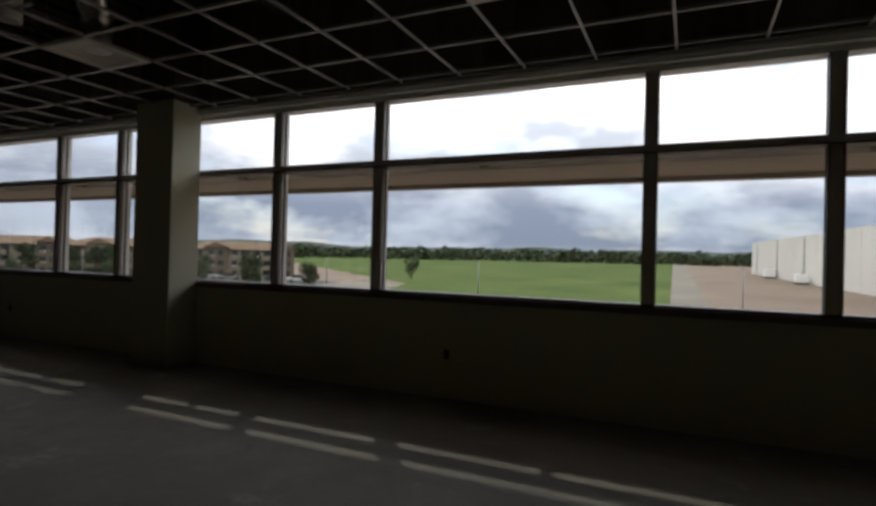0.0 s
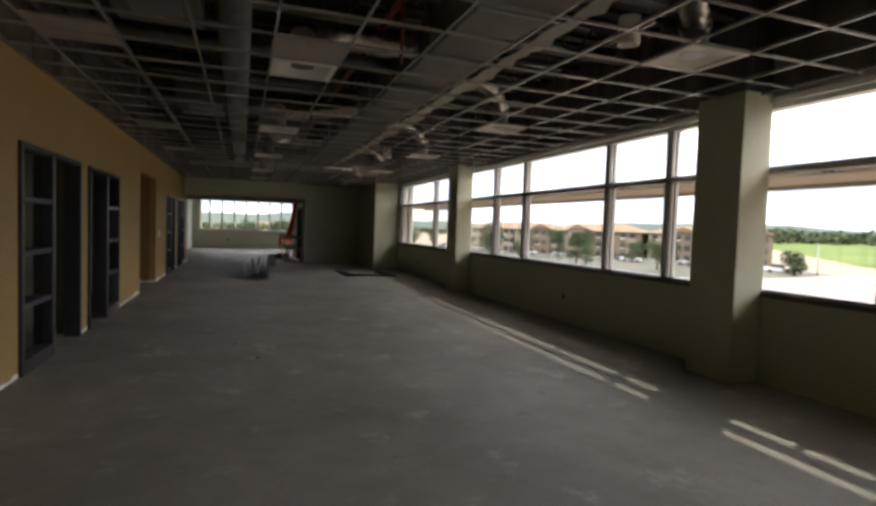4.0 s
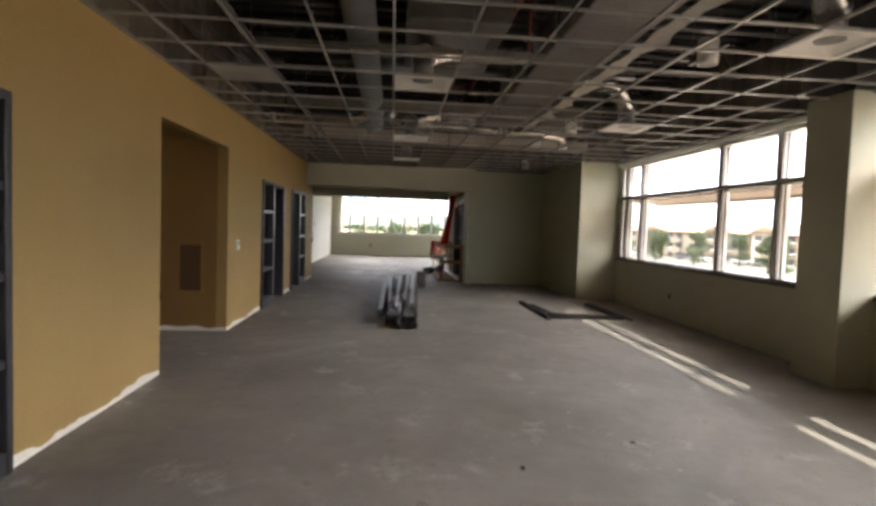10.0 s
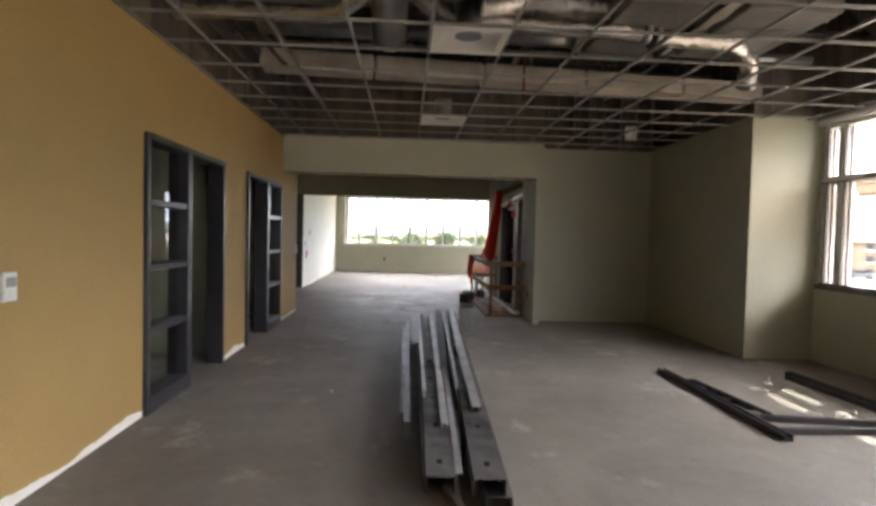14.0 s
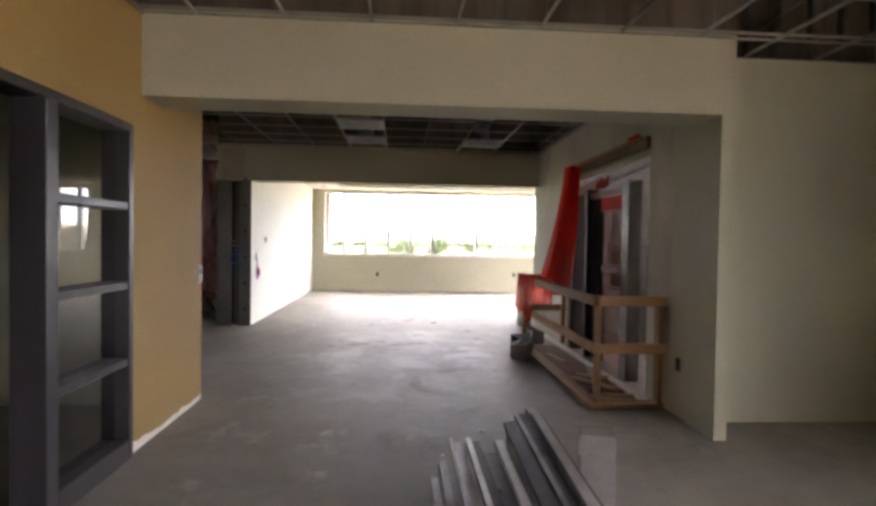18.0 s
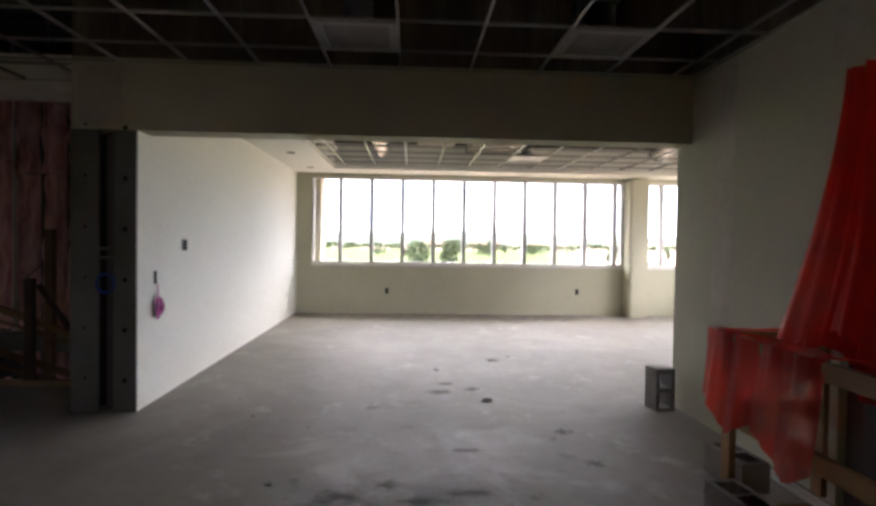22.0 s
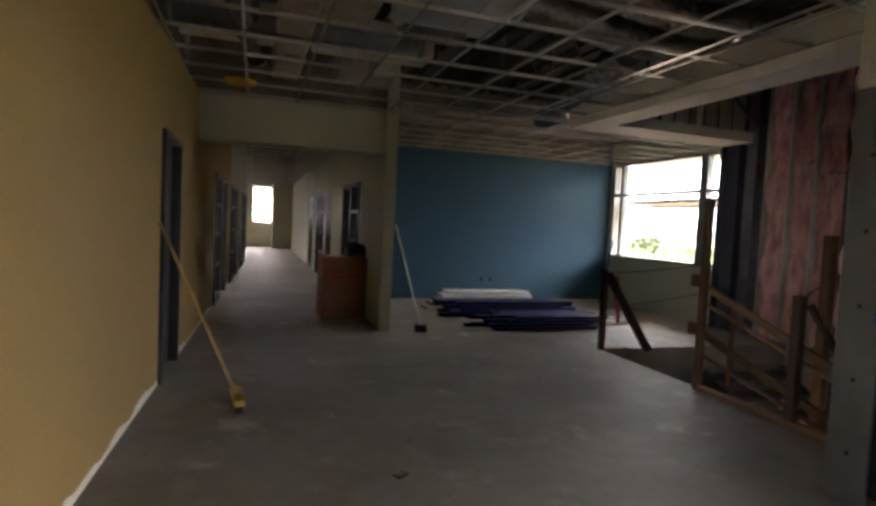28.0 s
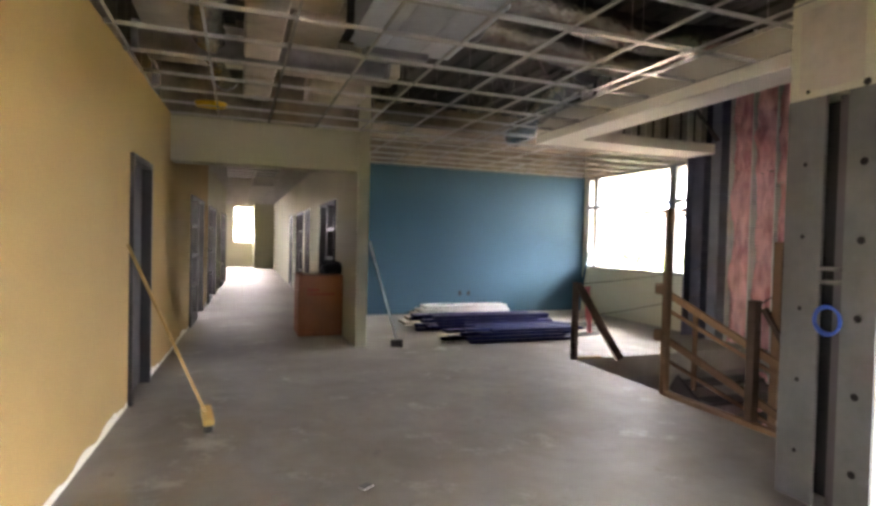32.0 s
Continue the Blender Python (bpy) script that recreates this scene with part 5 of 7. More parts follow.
for x in (-31.5, -29.5):
    part("hanger", Mesh().box(x, -2.30, SOF + 0.18, x + 0.008, -2.292, DECK - 0.06), M_GALV, slot)
for x, y in ((-28.78, -2.84), (-30.85, -2.88), (-32.6, -2.88)):
    solid("recessed_light", Mesh().tube([(x, y, SOF - 0.006), (x, y, SOF + 0.0)], 0.07, 16), M_HOLE, "small dark recessed light in the soffit", "ceiling light", "recessed lights")


# ---- main room things ----
def c_stud(near, y, z, length, yaw, w=0.15, h=0.045, tip=0, bright=False):
    """A C-shaped steel stud with punched knockouts, lying along x, open side down;
    near: where its eastern end lies, y: its middle there, z: its underside."""
    t, lip = 0.003, 0.01
    g = Mesh()
    g.box(-length, -w / 2, h - t, 0, w / 2, h)
    g.box(-length, -w / 2, 0, 0, -w / 2 + t, h - t)
    g.box(-length, w / 2 - t, 0, 0, w / 2, h - t)
    g.box(-length, -w / 2 + t, 0, 0, -w / 2 + t + lip, t)
    g.box(-length, w / 2 - t - lip, 0, 0, w / 2 - t, t)
    # a stud on edge stands on its flange, one on its back on its web
    m = pose(near, y, z + (w / 2 if 40 < abs(tip) < 140 else h if tip == 180 else 0), 0, 0, yaw) @ pose(0, 0, 0, tip)
    th = thing("steel_stud", m.translation, ("dusty bright" if bright else "dark") + " galvanized C-shaped steel stud in a loose pile", "metal stud", "pile of studs")
    mt = M_STUDLIGHT if bright else M_STUD
    ob = part("channel", g.data("channel", mt), mt, None)
    ob.parent = th
    ob.matrix_basis = th.matrix_basis.inverted() @ m
    k = 0.2 if w >= 0.15 else length
    while k < length - 0.1:
        hole = part("knockout", Mesh().box(-k - 0.03, -0.016, h, -k + 0.03, 0.016, h + 0.0012), M_HOLE, None)
        hole.parent = th
        hole.matrix_basis = th.matrix_basis.inverted() @ m
        k += 0.61
    return th


# the pile: two stacks of deep channels, studs on edge between them, loose lengths on top
for near, y, z, length, yaw, w, h, tip, bright in (
        (-14.99, -0.045, 0.0, 6.3, -2.6, 0.15, 0.095, 0, False),
        (-15.00, -0.095, 0.097, 6.4, -2.6, 0.18, 0.09, 0, False),
        (-15.25, -0.36, 0.0, 5.5, -0.7, 0.17, 0.097, 0, False),
        (-15.02, -0.36, 0.098, 5.6, -0.9, 0.16, 0.095, 0, False),
        (-15.06, -0.235, 0.0, 5.9, -2.0, 0.19, 0.04, 90, True),
        (-15.60, -0.205, 0.0, 5.2, -2.2, 0.14, 0.03, -90, False),
        (-16.05, -0.515, 0.0, 4.6, -0.1, 0.13, 0.045, 90, True),
        (-16.55, -0.57, 0.0, 4.1, 0.0, 0.06, 0.03, 0, True),
        (-15.75, -0.285, 0.195, 5.0, -1.4, 0.05, 0.03, 0, True),
        (-16.10, -0.03, 0.189, 5.3, -2.5, 0.07, 0.04, 0, True),
        (-16.70, -0.11, 0.189, 4.5, -2.2, 0.06, 0.03, 90, True),
        (-16.45, -0.42, 0.195, 4.3, -0.6, 0.05, 0.03, -90, True),
        (-17.20, -0.19, 0.226, 3.8, -2.3, 0.08, 0.035, 11, False),
        (-17.60, -0.35, 0.195, 3.1, -0.2, 0.09, 0.04, 0, False),
        (-18.10, 0.03, 0.230, 3.1, -2.9, 0.06, 0.03, 0, True),
        (-18.60, -0.44, 0.195, 2.2, -0.3, 0.08, 0.035, 180, True)):
    c_stud(near, y, z, length, yaw, w, h, tip, bright)

# a flange bent out of the pile's end
BM = pose(-14.93, -0.21, 0.0, 0, 0, 24)
bent = thing("steel_offcut", BM.translation, "short bent bright steel offcut leaning on the pile", "metal offcut", "pile of studs")
part("channel", Mesh().box(-0.26, -0.03, 0.0, 0.02, 0.03, 0.003, BM @ pose(0, 0, 0, 0, 14)).box(-0.26, -0.03, 0.003, 0.02, -0.027, 0.03, BM @ pose(0, 0, 0, 0, 14)), M_STUDLIGHT, bent)


def block(x, y, z, rz=0, upright=False, label="grey hollow concrete block on the slab"):
    """A two-cell concrete block."""
    g = Mesh()
    L, W, H, t = 0.39, 0.19, 0.19, 0.032
    for a, b, c, d_ in ((-L / 2, -W / 2, L / 2, -W / 2 + t), (-L / 2, W / 2 - t, L / 2, W / 2), (-L / 2, -W / 2 + t, -L / 2 + t, W / 2 - t), (L / 2 - t, -W / 2 + t, L / 2, W / 2 - t), (-t / 2, -W / 2 + t, t / 2, W / 2 - t)):
        g.box(a, b, 0, c, d_, H)
    ob = solid("concrete_block", g, M_CMU, label, "concrete block", "loose blocks")
    ob.matrix_basis = pose(x, y, z, 0, 0, rz) if not upright else pose(x, y, z + L / 2, 0, 90, rz) @ pose(0, 0, -H / 2)
    return ob


block(-20.43, 0.36, 0, 76, True, "grey hollow concrete block standing on end")
block(-24.75, 0.90, 0, 6)
block(-24.30, 0.80, 0, -28)
block(-26.9, 1.43, 0, 8, True, "grey hollow concrete block standing on end")
block(-25.35, 1.22, 0, 4)

lf = thing("window_frame_scrap", (-16.9, 2.9, 0), "black metal window frame lying in pieces on the slab", "window frame")
for a, b, w in (((-18.12, 2.33), (-16.04, 2.33), 0.075), ((-17.67, 2.44), (-16.55, 2.53), 0.05), ((-16.50, 2.42), (-16.33, 3.60), 0.05), ((-16.19, 2.39), (-16.21, 3.72), 0.045), ((-18.02, 3.75), (-16.10, 3.81), 0.065), ((-17.86, 3.62), (-16.28, 3.68), 0.04)):
    d_ = Vector((b[0] - a[0], b[1] - a[1], 0))
    m_ = Matrix.Translation((a[0], a[1], 0)) @ pose(0, 0, 0, 0, 0, math.degrees(math.atan2(d_.y, d_.x)))
    g = Mesh().box(0, -w / 2, 0, d_.length, w / 2, 0.02, m_).box(0, -w / 2, 0.02, d_.length, -w / 2 + 0.012, 0.05, m_).box(0, w / 2 - 0.012, 0.02, d_.length, w / 2, 0.05, m_)
    part("bar", g, M_FRAME, lf)
for x, y in ((-17.4, 2.41), (-17.0, 2.42), (-16.62, 2.44)):
    part("clip", Mesh().box(x - 0.05, y - 0.04, 0.02, x + 0.05, y + 0.05, 0.035), M_STUD, lf, "bright metal clip")


def wall_box(x, y, z, face, w=0.07, h=0.115, mat_=None, name="outlet_box", label="empty dark outlet box cut in the wall", cat="outlet"):
    """A small recessed box or plate; face: the way it looks, +x, -x, +y or -y."""
    g = Mesh()
    s = 0.006
    if face[1] == "y":
        g.box(x - w / 2, y - s, z - h / 2, x + w / 2, y + s, z + h / 2)
    else:
        g.box(x - s, y - w / 2, z - h / 2, x + s, y + w / 2, z + h / 2)
    return solid(name, g, mat_ or M_HOLE, label, cat, "wall boxes" if cat == "outlet" else "")


for x in (-0.85, -8.0, -16.4):
    wall_box(x, Y_WIN, 0.42, "-y", 0.055, 0.09)
wall_box(-21.88, Y_SIDE, 0.45, "-y", 0.07, 0.11)
wall_box(AL0, -3.52, 0.46, "+x")
wall_box(X_FAR, -1.42, 0.48, "+x")
wall_box(X_FAR, 2.63, 0.50, "+x")
wall_box(-27.80, Y_J, 1.46, "+y", 0.1, 0.11)
wall_box(-27.13, Y_J, 1.16, "+y", 0.05, 0.12)
wall_box(-32.6, Y_J, 0.45, "+y", 0.08, 0.08, M_PLASTIC, "outlet_plate", "white outlet plate on the wall")
for x in (-28.0, -28.2):
    wall_box(x, Y_TEAL, 0.42, "+y", 0.07, 0.1)


def thermostat(x, y, z):
    th = thing("thermostat", (x, y, z), "white wall thermostat with a grey display", "thermostat", "thermostats")
    part("body", Mesh().box(x - 0.05, y, z - 0.075, x + 0.05, y + 0.028, z + 0.075).bevel(0.006), M_PLASTIC, th)
    part("display", Mesh().box(x - 0.035, y + 0.028, z + 0.0, x + 0.035, y + 0.031, z + 0.05), M_MESHGREY, th, "grey display")
    return th


thermostat(-15.05, Y_YEL, 1.17)
thermostat(-22.38, Y_YEL, 1.16)
# the niche is nearly flat: its shade is in this dark brown
M_NICHE = mat("niche_shade_brown", (0.12, 0.06, 0.023), (0.10, 0.05, 0.02), rough=0.8, big=1, small=30, bump=0.02)
nic = thing("wall_niche", (AL0, -3.1, 0.55), "shallow rectangular cabinet niche in the alcove wall", "niche")
for a, b, c, d_ in ((-3.27, 0.52, -3.24, 1.20), (-2.97, 0.52, -2.94, 1.20), (-3.24, 0.52, -2.97, 0.55), (-3.24, 1.17, -2.97, 1.20)):
    part("edge", Mesh().box(AL0 - 0.01, a, b, AL0 + 0.012, c, d_), M_ALCOVE, nic)
part("back", Mesh().box(AL0 - 0.005, -3.24, 0.55, AL0 + 0.004, -2.97, 1.17), M_NICHE, nic, "flat back coloured as the niche's shade")

# floor debris: chips, a drain cover and scraps
dr = thing("floor_drain", (-27.16, -0.16, 0), "small dark round floor box cover", "floor drain")
part("cover", Mesh().tube([(-27.16, -0.16, 0), (-27.16, -0.16, 0.006)], 0.05, 16), M_HOLE, dr)
rnd = random.Random(7)
for k in range(26):
    x, y = rnd.uniform(-26, 1), rnd.uniform(-2.1, 3.6)
    if -20.8 < x < -14.7 and -0.7 < y < 0.3 or x < -21 and y > 0.8:
        continue
    r = rnd.uniform(0.008, 0.022)
    solid("debris_chip", Mesh().box(-r, -r * 0.7, 0, r, r * 0.7, r * 0.3, pose(x, y, 0, 0, 0, rnd.uniform(0, 180))), rnd.choice([M_BOARD, M_HOLE, M_PANEL]), "small chip of board on the slab", "debris", "floor debris")

for x, y, r in ((-26.68, -2.27, 0.02), (-25.34, -1.8, 0.025), (-26.38, -1.74, 0.015), (-26.12, 0.22, 0.02), (-27.02, -1.27, 0.018), (-25.39, -1.64, 0.03), (-24.29, -4.65, 0.04), (-28.4, -0.6, 0.03), (-29.2, 0.4, 0.02)):
    solid("debris_chip", Mesh().box(-r, -r * 0.7, 0, r, r * 0.7, r * 0.25, pose(x, y, 0, 0, 0, 900 * r)), M_STUDDARK, "small dark scrap of rubbish on the slab", "debris", "floor debris")

# dirt trodden into the slab
M_STAIN = mat("trodden_dirt", (0.10, 0.085, 0.07), (0.07, 0.06, 0.05), rough=0.85, big=9, small=30, bump=0.1)
sn, sl = M_STAIN.node_tree.nodes, M_STAIN.node_tree.links
s_tc, s_ln, s_nz = sn.new("ShaderNodeTexCoord"), sn.new("ShaderNodeVectorMath"), sn.new("ShaderNodeTexNoise")
s_ln.operation = "LENGTH"
s_nz.inputs["Scale"].default_value, s_nz.inputs["Detail"].default_value = 2.6, 6
s_oi, s_ad = sn.new("ShaderNodeObjectInfo"), sn.new("ShaderNodeVectorMath")
sl.new(s_tc.outputs["Object"], s_ln.inputs[0])
sl.new(s_tc.outputs["Object"], s_ad.inputs[0])
sl.new(s_oi.outputs["Location"], s_ad.inputs[1])
sl.new(s_ad.outputs[0], s_nz.inputs["Vector"])
s_mx, s_mr = sn.new("ShaderNodeMath"), sn.new("ShaderNodeMapRange")
s_mx.operation = "MULTIPLY_ADD"
s_mx.inputs[1].default_value = 1.8
sl.new(s_nz.outputs[0], s_mx.inputs[0])
sl.new(s_ln.outputs["Value"], s_mx.inputs[2])
s_mr.inputs["From Min"].default_value, s_mr.inputs["From Max"].default_value = 1.05, 1.65
s_mr.inputs["To Min"].default_value, s_mr.inputs["To Max"].default_value = 0.5, 0.0
sl.new(s_mx.outputs[0], s_mr.inputs["Value"])
sl.new(s_mr.outputs[0], sn["Principled BSDF"].inputs["Alpha"])
for x, y, rx, ry in ((-25.16, -1.34, 0.14, 0.24), (-25.32, -1.05, 0.11, 0.14), (-25.09, -0.83, 0.09, 0.24), (-25.2, -0.53, 0.08, 0.24), (-24.99, -1.75, 0.08, 0.12), (-24.82, -1.55, 0.08, 0.1), (-26.27, 0.34, 0.12, 0.12), (-25.63, 0.39, 0.1, 0.12), (-24.22, 0.14, 0.06, 0.3), (-25.88, -0.49, 0.07, 0.18), (-27.44, -0.62, 0.15, 0.2), (-27.55, -0.27, 0.12, 0.15), (-27.76, -0.54, 0.1, 0.16), (-28.93, 0.15, 0.18, 0.12), (-26.91, -1.27, 0.08, 0.12)):
    st_ = struct("floor_stain", Mesh().poly([(-1, -1, 0), (1, -1, 0), (1, 1, 0), (-1, 1, 0)]), M_STAIN, "dark smudge of dirt trodden into the slab", "stain")
    st_.matrix_basis = pose(x, y, 0.002) @ Matrix.Diagonal((rx, ry, 1, 1))

# ---- passage: timber guard, netting, plywood ----
gr = thing("guard_rail", (-23.6, 1.3, 0), "rough pine guard rail built round the shaft opening", "guard rail")
GX0, GX1, GY0, GY1 = -25.07, -22.15, 1.0, 1.57
for x, y in ((GX1, GY0), (GX1, GY1), (GX0, GY0), (GX0, GY1)):
    part("post", Mesh().box(x - 0.045, y - 0.02, 0.04, x + 0.045, y + 0.02, 1.02).bevel(0.003), M_PINE, gr)
for z in (0.93, 0.5):
    part("rail", Mesh().box(GX0 - 0.07, GY0 - 0.06, z, GX1 + 0.05, GY0 - 0.021, z + 0.09).bevel(0.003), M_PINE, gr)
    part("rail", Mesh().box(GX1 + 0.046, GY0 - 0.02, z + 0.002, GX1 + 0.085, GY1 + 0.04, z + 0.09).bevel(0.003), M_PINE, gr)
    part("rail", Mesh().box(GX0 - 0.085, GY0 - 0.02, z + 0.002, GX0 - 0.046, GY1 + 0.04, z + 0.09).bevel(0.003), M_PINE, gr)
part("toe_board", Mesh().box(GX0 - 0.1, GY0 - 0.09, 0, GX1 + 0.05, GY0 + 0.05, 0.04).bevel(0.003), M_PINE, gr)
part("toe_board", Mesh().box(GX1 - 0.09, GY0 + 0.052, 0, GX1 + 0.05, GY1 + 0.04, 0.04).bevel(0.003), M_PINE, gr)
M_BROWNPINE = mat("brown_plank", (0.18, 0.105, 0.055), (0.12, 0.07, 0.038), rough=0.75, big=2.5, small=20, bump=0.12, rand=0.2, stretch=(0.4, 1, 1))
solid("plywood_sheet", Mesh().box(-25.0, 1.06, 0, -22.6, 1.46, 0.018), M_BROWNPINE, "dirty brown plywood sheet on the slab", "plywood")
for k, (x, y, rz, ln, z) in enumerate(((-22.9, 1.22, 35, 0.6, 0.018), (-23.2, 1.36, -12, 0.8, 0.018), (-23.1, 1.3, 60, 0.35, 0.04), (-24.1, 1.2, 10, 0.5, 0.018), (-22.5, 1.35, 80, 0.3, 0.0))):
    solid("board_scrap", Mesh().box(-ln / 2, -0.04, 0, ln / 2, 0.04, 0.02, pose(x, y, z, 0, 0, rz)), M_OLDPINE if k % 2 else M_PLY, "scrap of board lying by the shaft", "board scrap", "board scraps")
M_TARP = mat("dark_tarp", (0.02, 0.022, 0.035), (0.012, 0.013, 0.02), rough=0.6, big=3, small=20, bump=0.2)
M_PINKSHEET = mat("pink_poly_sheet", (0.58, 0.37, 0.32), (0.42, 0.20, 0.17), rough=0.5, big=1.6, small=12, bump=0.1)
M_PALEBLOCK = mat("pale_block", (0.42, 0.42, 0.41), (0.34, 0.34, 0.33), rough=0.9, big=3, small=40, bump=0.25, rand=0.1)
let_light_through(M_PINKSHEET, (0.75, 0.50, 0.44), 0.5, 0.12)
hd = thing("header_timber", (-23.5, Y_SIDE, 2.4), "pine planks and steel track across the head of the shaft opening", "lintel")
part("plank", Mesh().box(-24.80, Y_SIDE - 0.045, 2.425, -22.50, Y_SIDE - 0.002, 2.545, pose(0, 0, 0)).bevel(0.003), M_BROWNPINE, hd)
# paler strip paints the light along the plank's top edge
part("plank", Mesh().box(-24.80, Y_SIDE - 0.09, 2.515, -22.55, Y_SIDE - 0.047, 2.54).bevel(0.003), M_PINE, hd, "added pale strip for the plank's lit top edge")
part("track", Mesh().beam((-24.85, Y_SIDE + 0.06, 2.20), (-22.505, Y_SIDE + 0.06, 2.325), 0.10, 0.075), M_ALU, hd, "bright steel head track set askew")
part("red_scrap", Mesh().grid(lambda u, v: (-22.80 + 0.24 * u, Y_SIDE - 0.05 - 0.07 * v, 2.556 + 0.018 * math.sin(u * 11 + v * 4)), 12, 5), M_RED, hd, "scrap of red netting on the plank")
# steel door frame inside the opening
ef = thing("shaft_doorway", (-23.7, Y_SIDE + 0.1, 0), "dark steel door surround standing inside the shaft opening", "doorway")
for x, w, m_ in ((-24.90, 0.06, M_STEEL), (-24.35, 0.035, M_STEEL), (-23.12, 0.09, M_STUDDARK)):
    part("upright", Mesh().box(x - w, Y_SIDE + 0.02, 0, x + w, Y_SIDE + 0.17, 2.19).bevel(0.004), m_, ef)
part("stop", Mesh().box(-23.24, Y_SIDE + 0.09, 0, -23.212, Y_SIDE + 0.165, 2.05), M_ALU, ef, "pale door stop")
part("head", Mesh().box(-24.31, Y_SIDE + 0.05, 2.06, -23.21, Y_SIDE + 0.15, 2.13), M_REDPL, ef, "dull red head bar")
part("cross_bar", Mesh().box(-23.95, Y_SIDE + 0.08, 1.14, -23.245, Y_SIDE + 0.12, 1.22), M_REDPL, ef, "red cross bar")
part("red_band", Mesh().box(-23.93, Y_SIDE + 0.06, 1.88, -23.25, Y_SIDE + 0.07, 2.05), M_RED, ef, "red netting band")
solid("dark_tarp", Mesh().grid(lambda u, v: (-24.31 + 0.36 * u + 0.02 * math.sin(v * 9), Y_SIDE + 0.10 + 0.025 * math.sin(u * 14 + v * 3), 0.02 + 2.03 * v), 24, 12), M_TARP, "dark blue-black tarp hanging in the shaft opening", "tarp")
sheet = thing("shaft_hoarding", (-23.3, Y_SIDE + 0.2, 0), "pinkish translucent sheet closing the shaft opening", "sheet")
part("sheet", Mesh().grid(lambda u, v: (-24.22 + 0.95 * u, Y_SIDE + 0.20 + 0.012 * math.sin(u * 9 + v * 5), 0.01 + 2.04 * v), 16, 20), M_PINKSHEET, sheet)
part("patch", Mesh().box(-23.86, Y_SIDE + 0.172, 1.47, -23.48, Y_SIDE + 0.182, 1.86), M_ALU, sheet, "pale rectangular patch")
part("patch", Mesh().box(-23.86, Y_SIDE + 0.172, 1.24, -23.46, Y_SIDE + 0.182, 1.40), M_OLDPINE, sheet, "brown rectangular patch")
part("patch", Mesh().box(-23.88, Y_SIDE + 0.172, 0.98, -23.44, Y_SIDE + 0.182, 1.12), M_BROWNPINE, sheet, "dark brown rectangular patch")
part("patch", Mesh().box(-24.05, Y_SIDE + 0.172, 0.42, -23.44, Y_SIDE + 0.182, 0.92), M_ALU, sheet, "pale rectangular patch")
sw = thing("metal_sheet", (-23.9, Y_SIDE + 0.9, 0), "tall grey sheet-metal panel standing inside the shaft", "metal panel")
part("panel", Mesh().box(-24.4, Y_SIDE + 0.88, 0, -23.4, Y_SIDE + 0.92, 1.50).bevel(0.003), M_STUDDARK, sw)
part("edge", Mesh().box(-24.4, Y_SIDE + 0.87, 1.50, -23.4, Y_SIDE + 0.93, 1.53), M_ALU, sw, "bright top edge")
solid("shaft_conduit", Mesh().tube(bend([(-22.7, 3.72, 3.0), (-22.7, 3.72, 1.35), (-22.95, 3.72, 1.3)], 0.05), 0.014, 8), M_ALU, "thin bent conduit on the block wall", "pipe")
solid("floor_track", Mesh().box(-25.9, 1.49, 0, -22.3, 1.55, 0.004).box(-25.9, 1.49, 0.004, -22.3, 1.494, 0.03).box(-25.9, 1.546, 0.004, -22.3, 1.55, 0.03), M_ALU, "pale steel floor track lying along the shaft", "metal track")
bw = thing("block_wall", (-23.6, 3.85, 0), "pale grey concrete block wall inside the shaft", "wall")
tagged(bw, kind="structure")
BLK = Mesh().box(-0.195, -0.05, -0.093, 0.195, 0.05, 0.093).bevel(0.004).data("block", M_PALEBLOCK)
part("mortar", Mesh().box(-25.28, 3.84, 0, -21.76, 3.89, 3.2), M_CMU, bw)
for r in range(16):
    for c in range(8):
        x = -24.98 + 0.4 * c + (0.2 if r % 2 else 0)
        k = part("block", BLK, M_PALEBLOCK, None)
        k.parent = bw
        k.matrix_basis = bw.matrix_basis.inverted() @ pose(x, 3.80, 0.096 + 0.194 * r)
# red netting: hung from the header and draped over the rail
net = thing("debris_net", (-24.8, 1.3, 0.5), "torn red plastic debris netting draped over the rail", "netting")


def fold(u, amp, n, ph=0.0):
    return amp * (math.sin(u * math.pi * 2 * n + ph) + 0.4 * math.sin(u * math.pi * 5.3 * n + 1.7 + ph))


part("veil", Mesh().grid(lambda u, v: (-24.70 + (u - 0.5) * (0.44 + 0.95 * v ** 1.1) + 0.26 * v, Y_SIDE - 0.10 - 0.30 * v ** 1.5 + fold(u, 0.05, 3.2, v), 2.53 - 1.55 * v - 0.14 * v * math.cos(u * 7)), 60, 24), M_VEIL, net, "thin see-through netting")
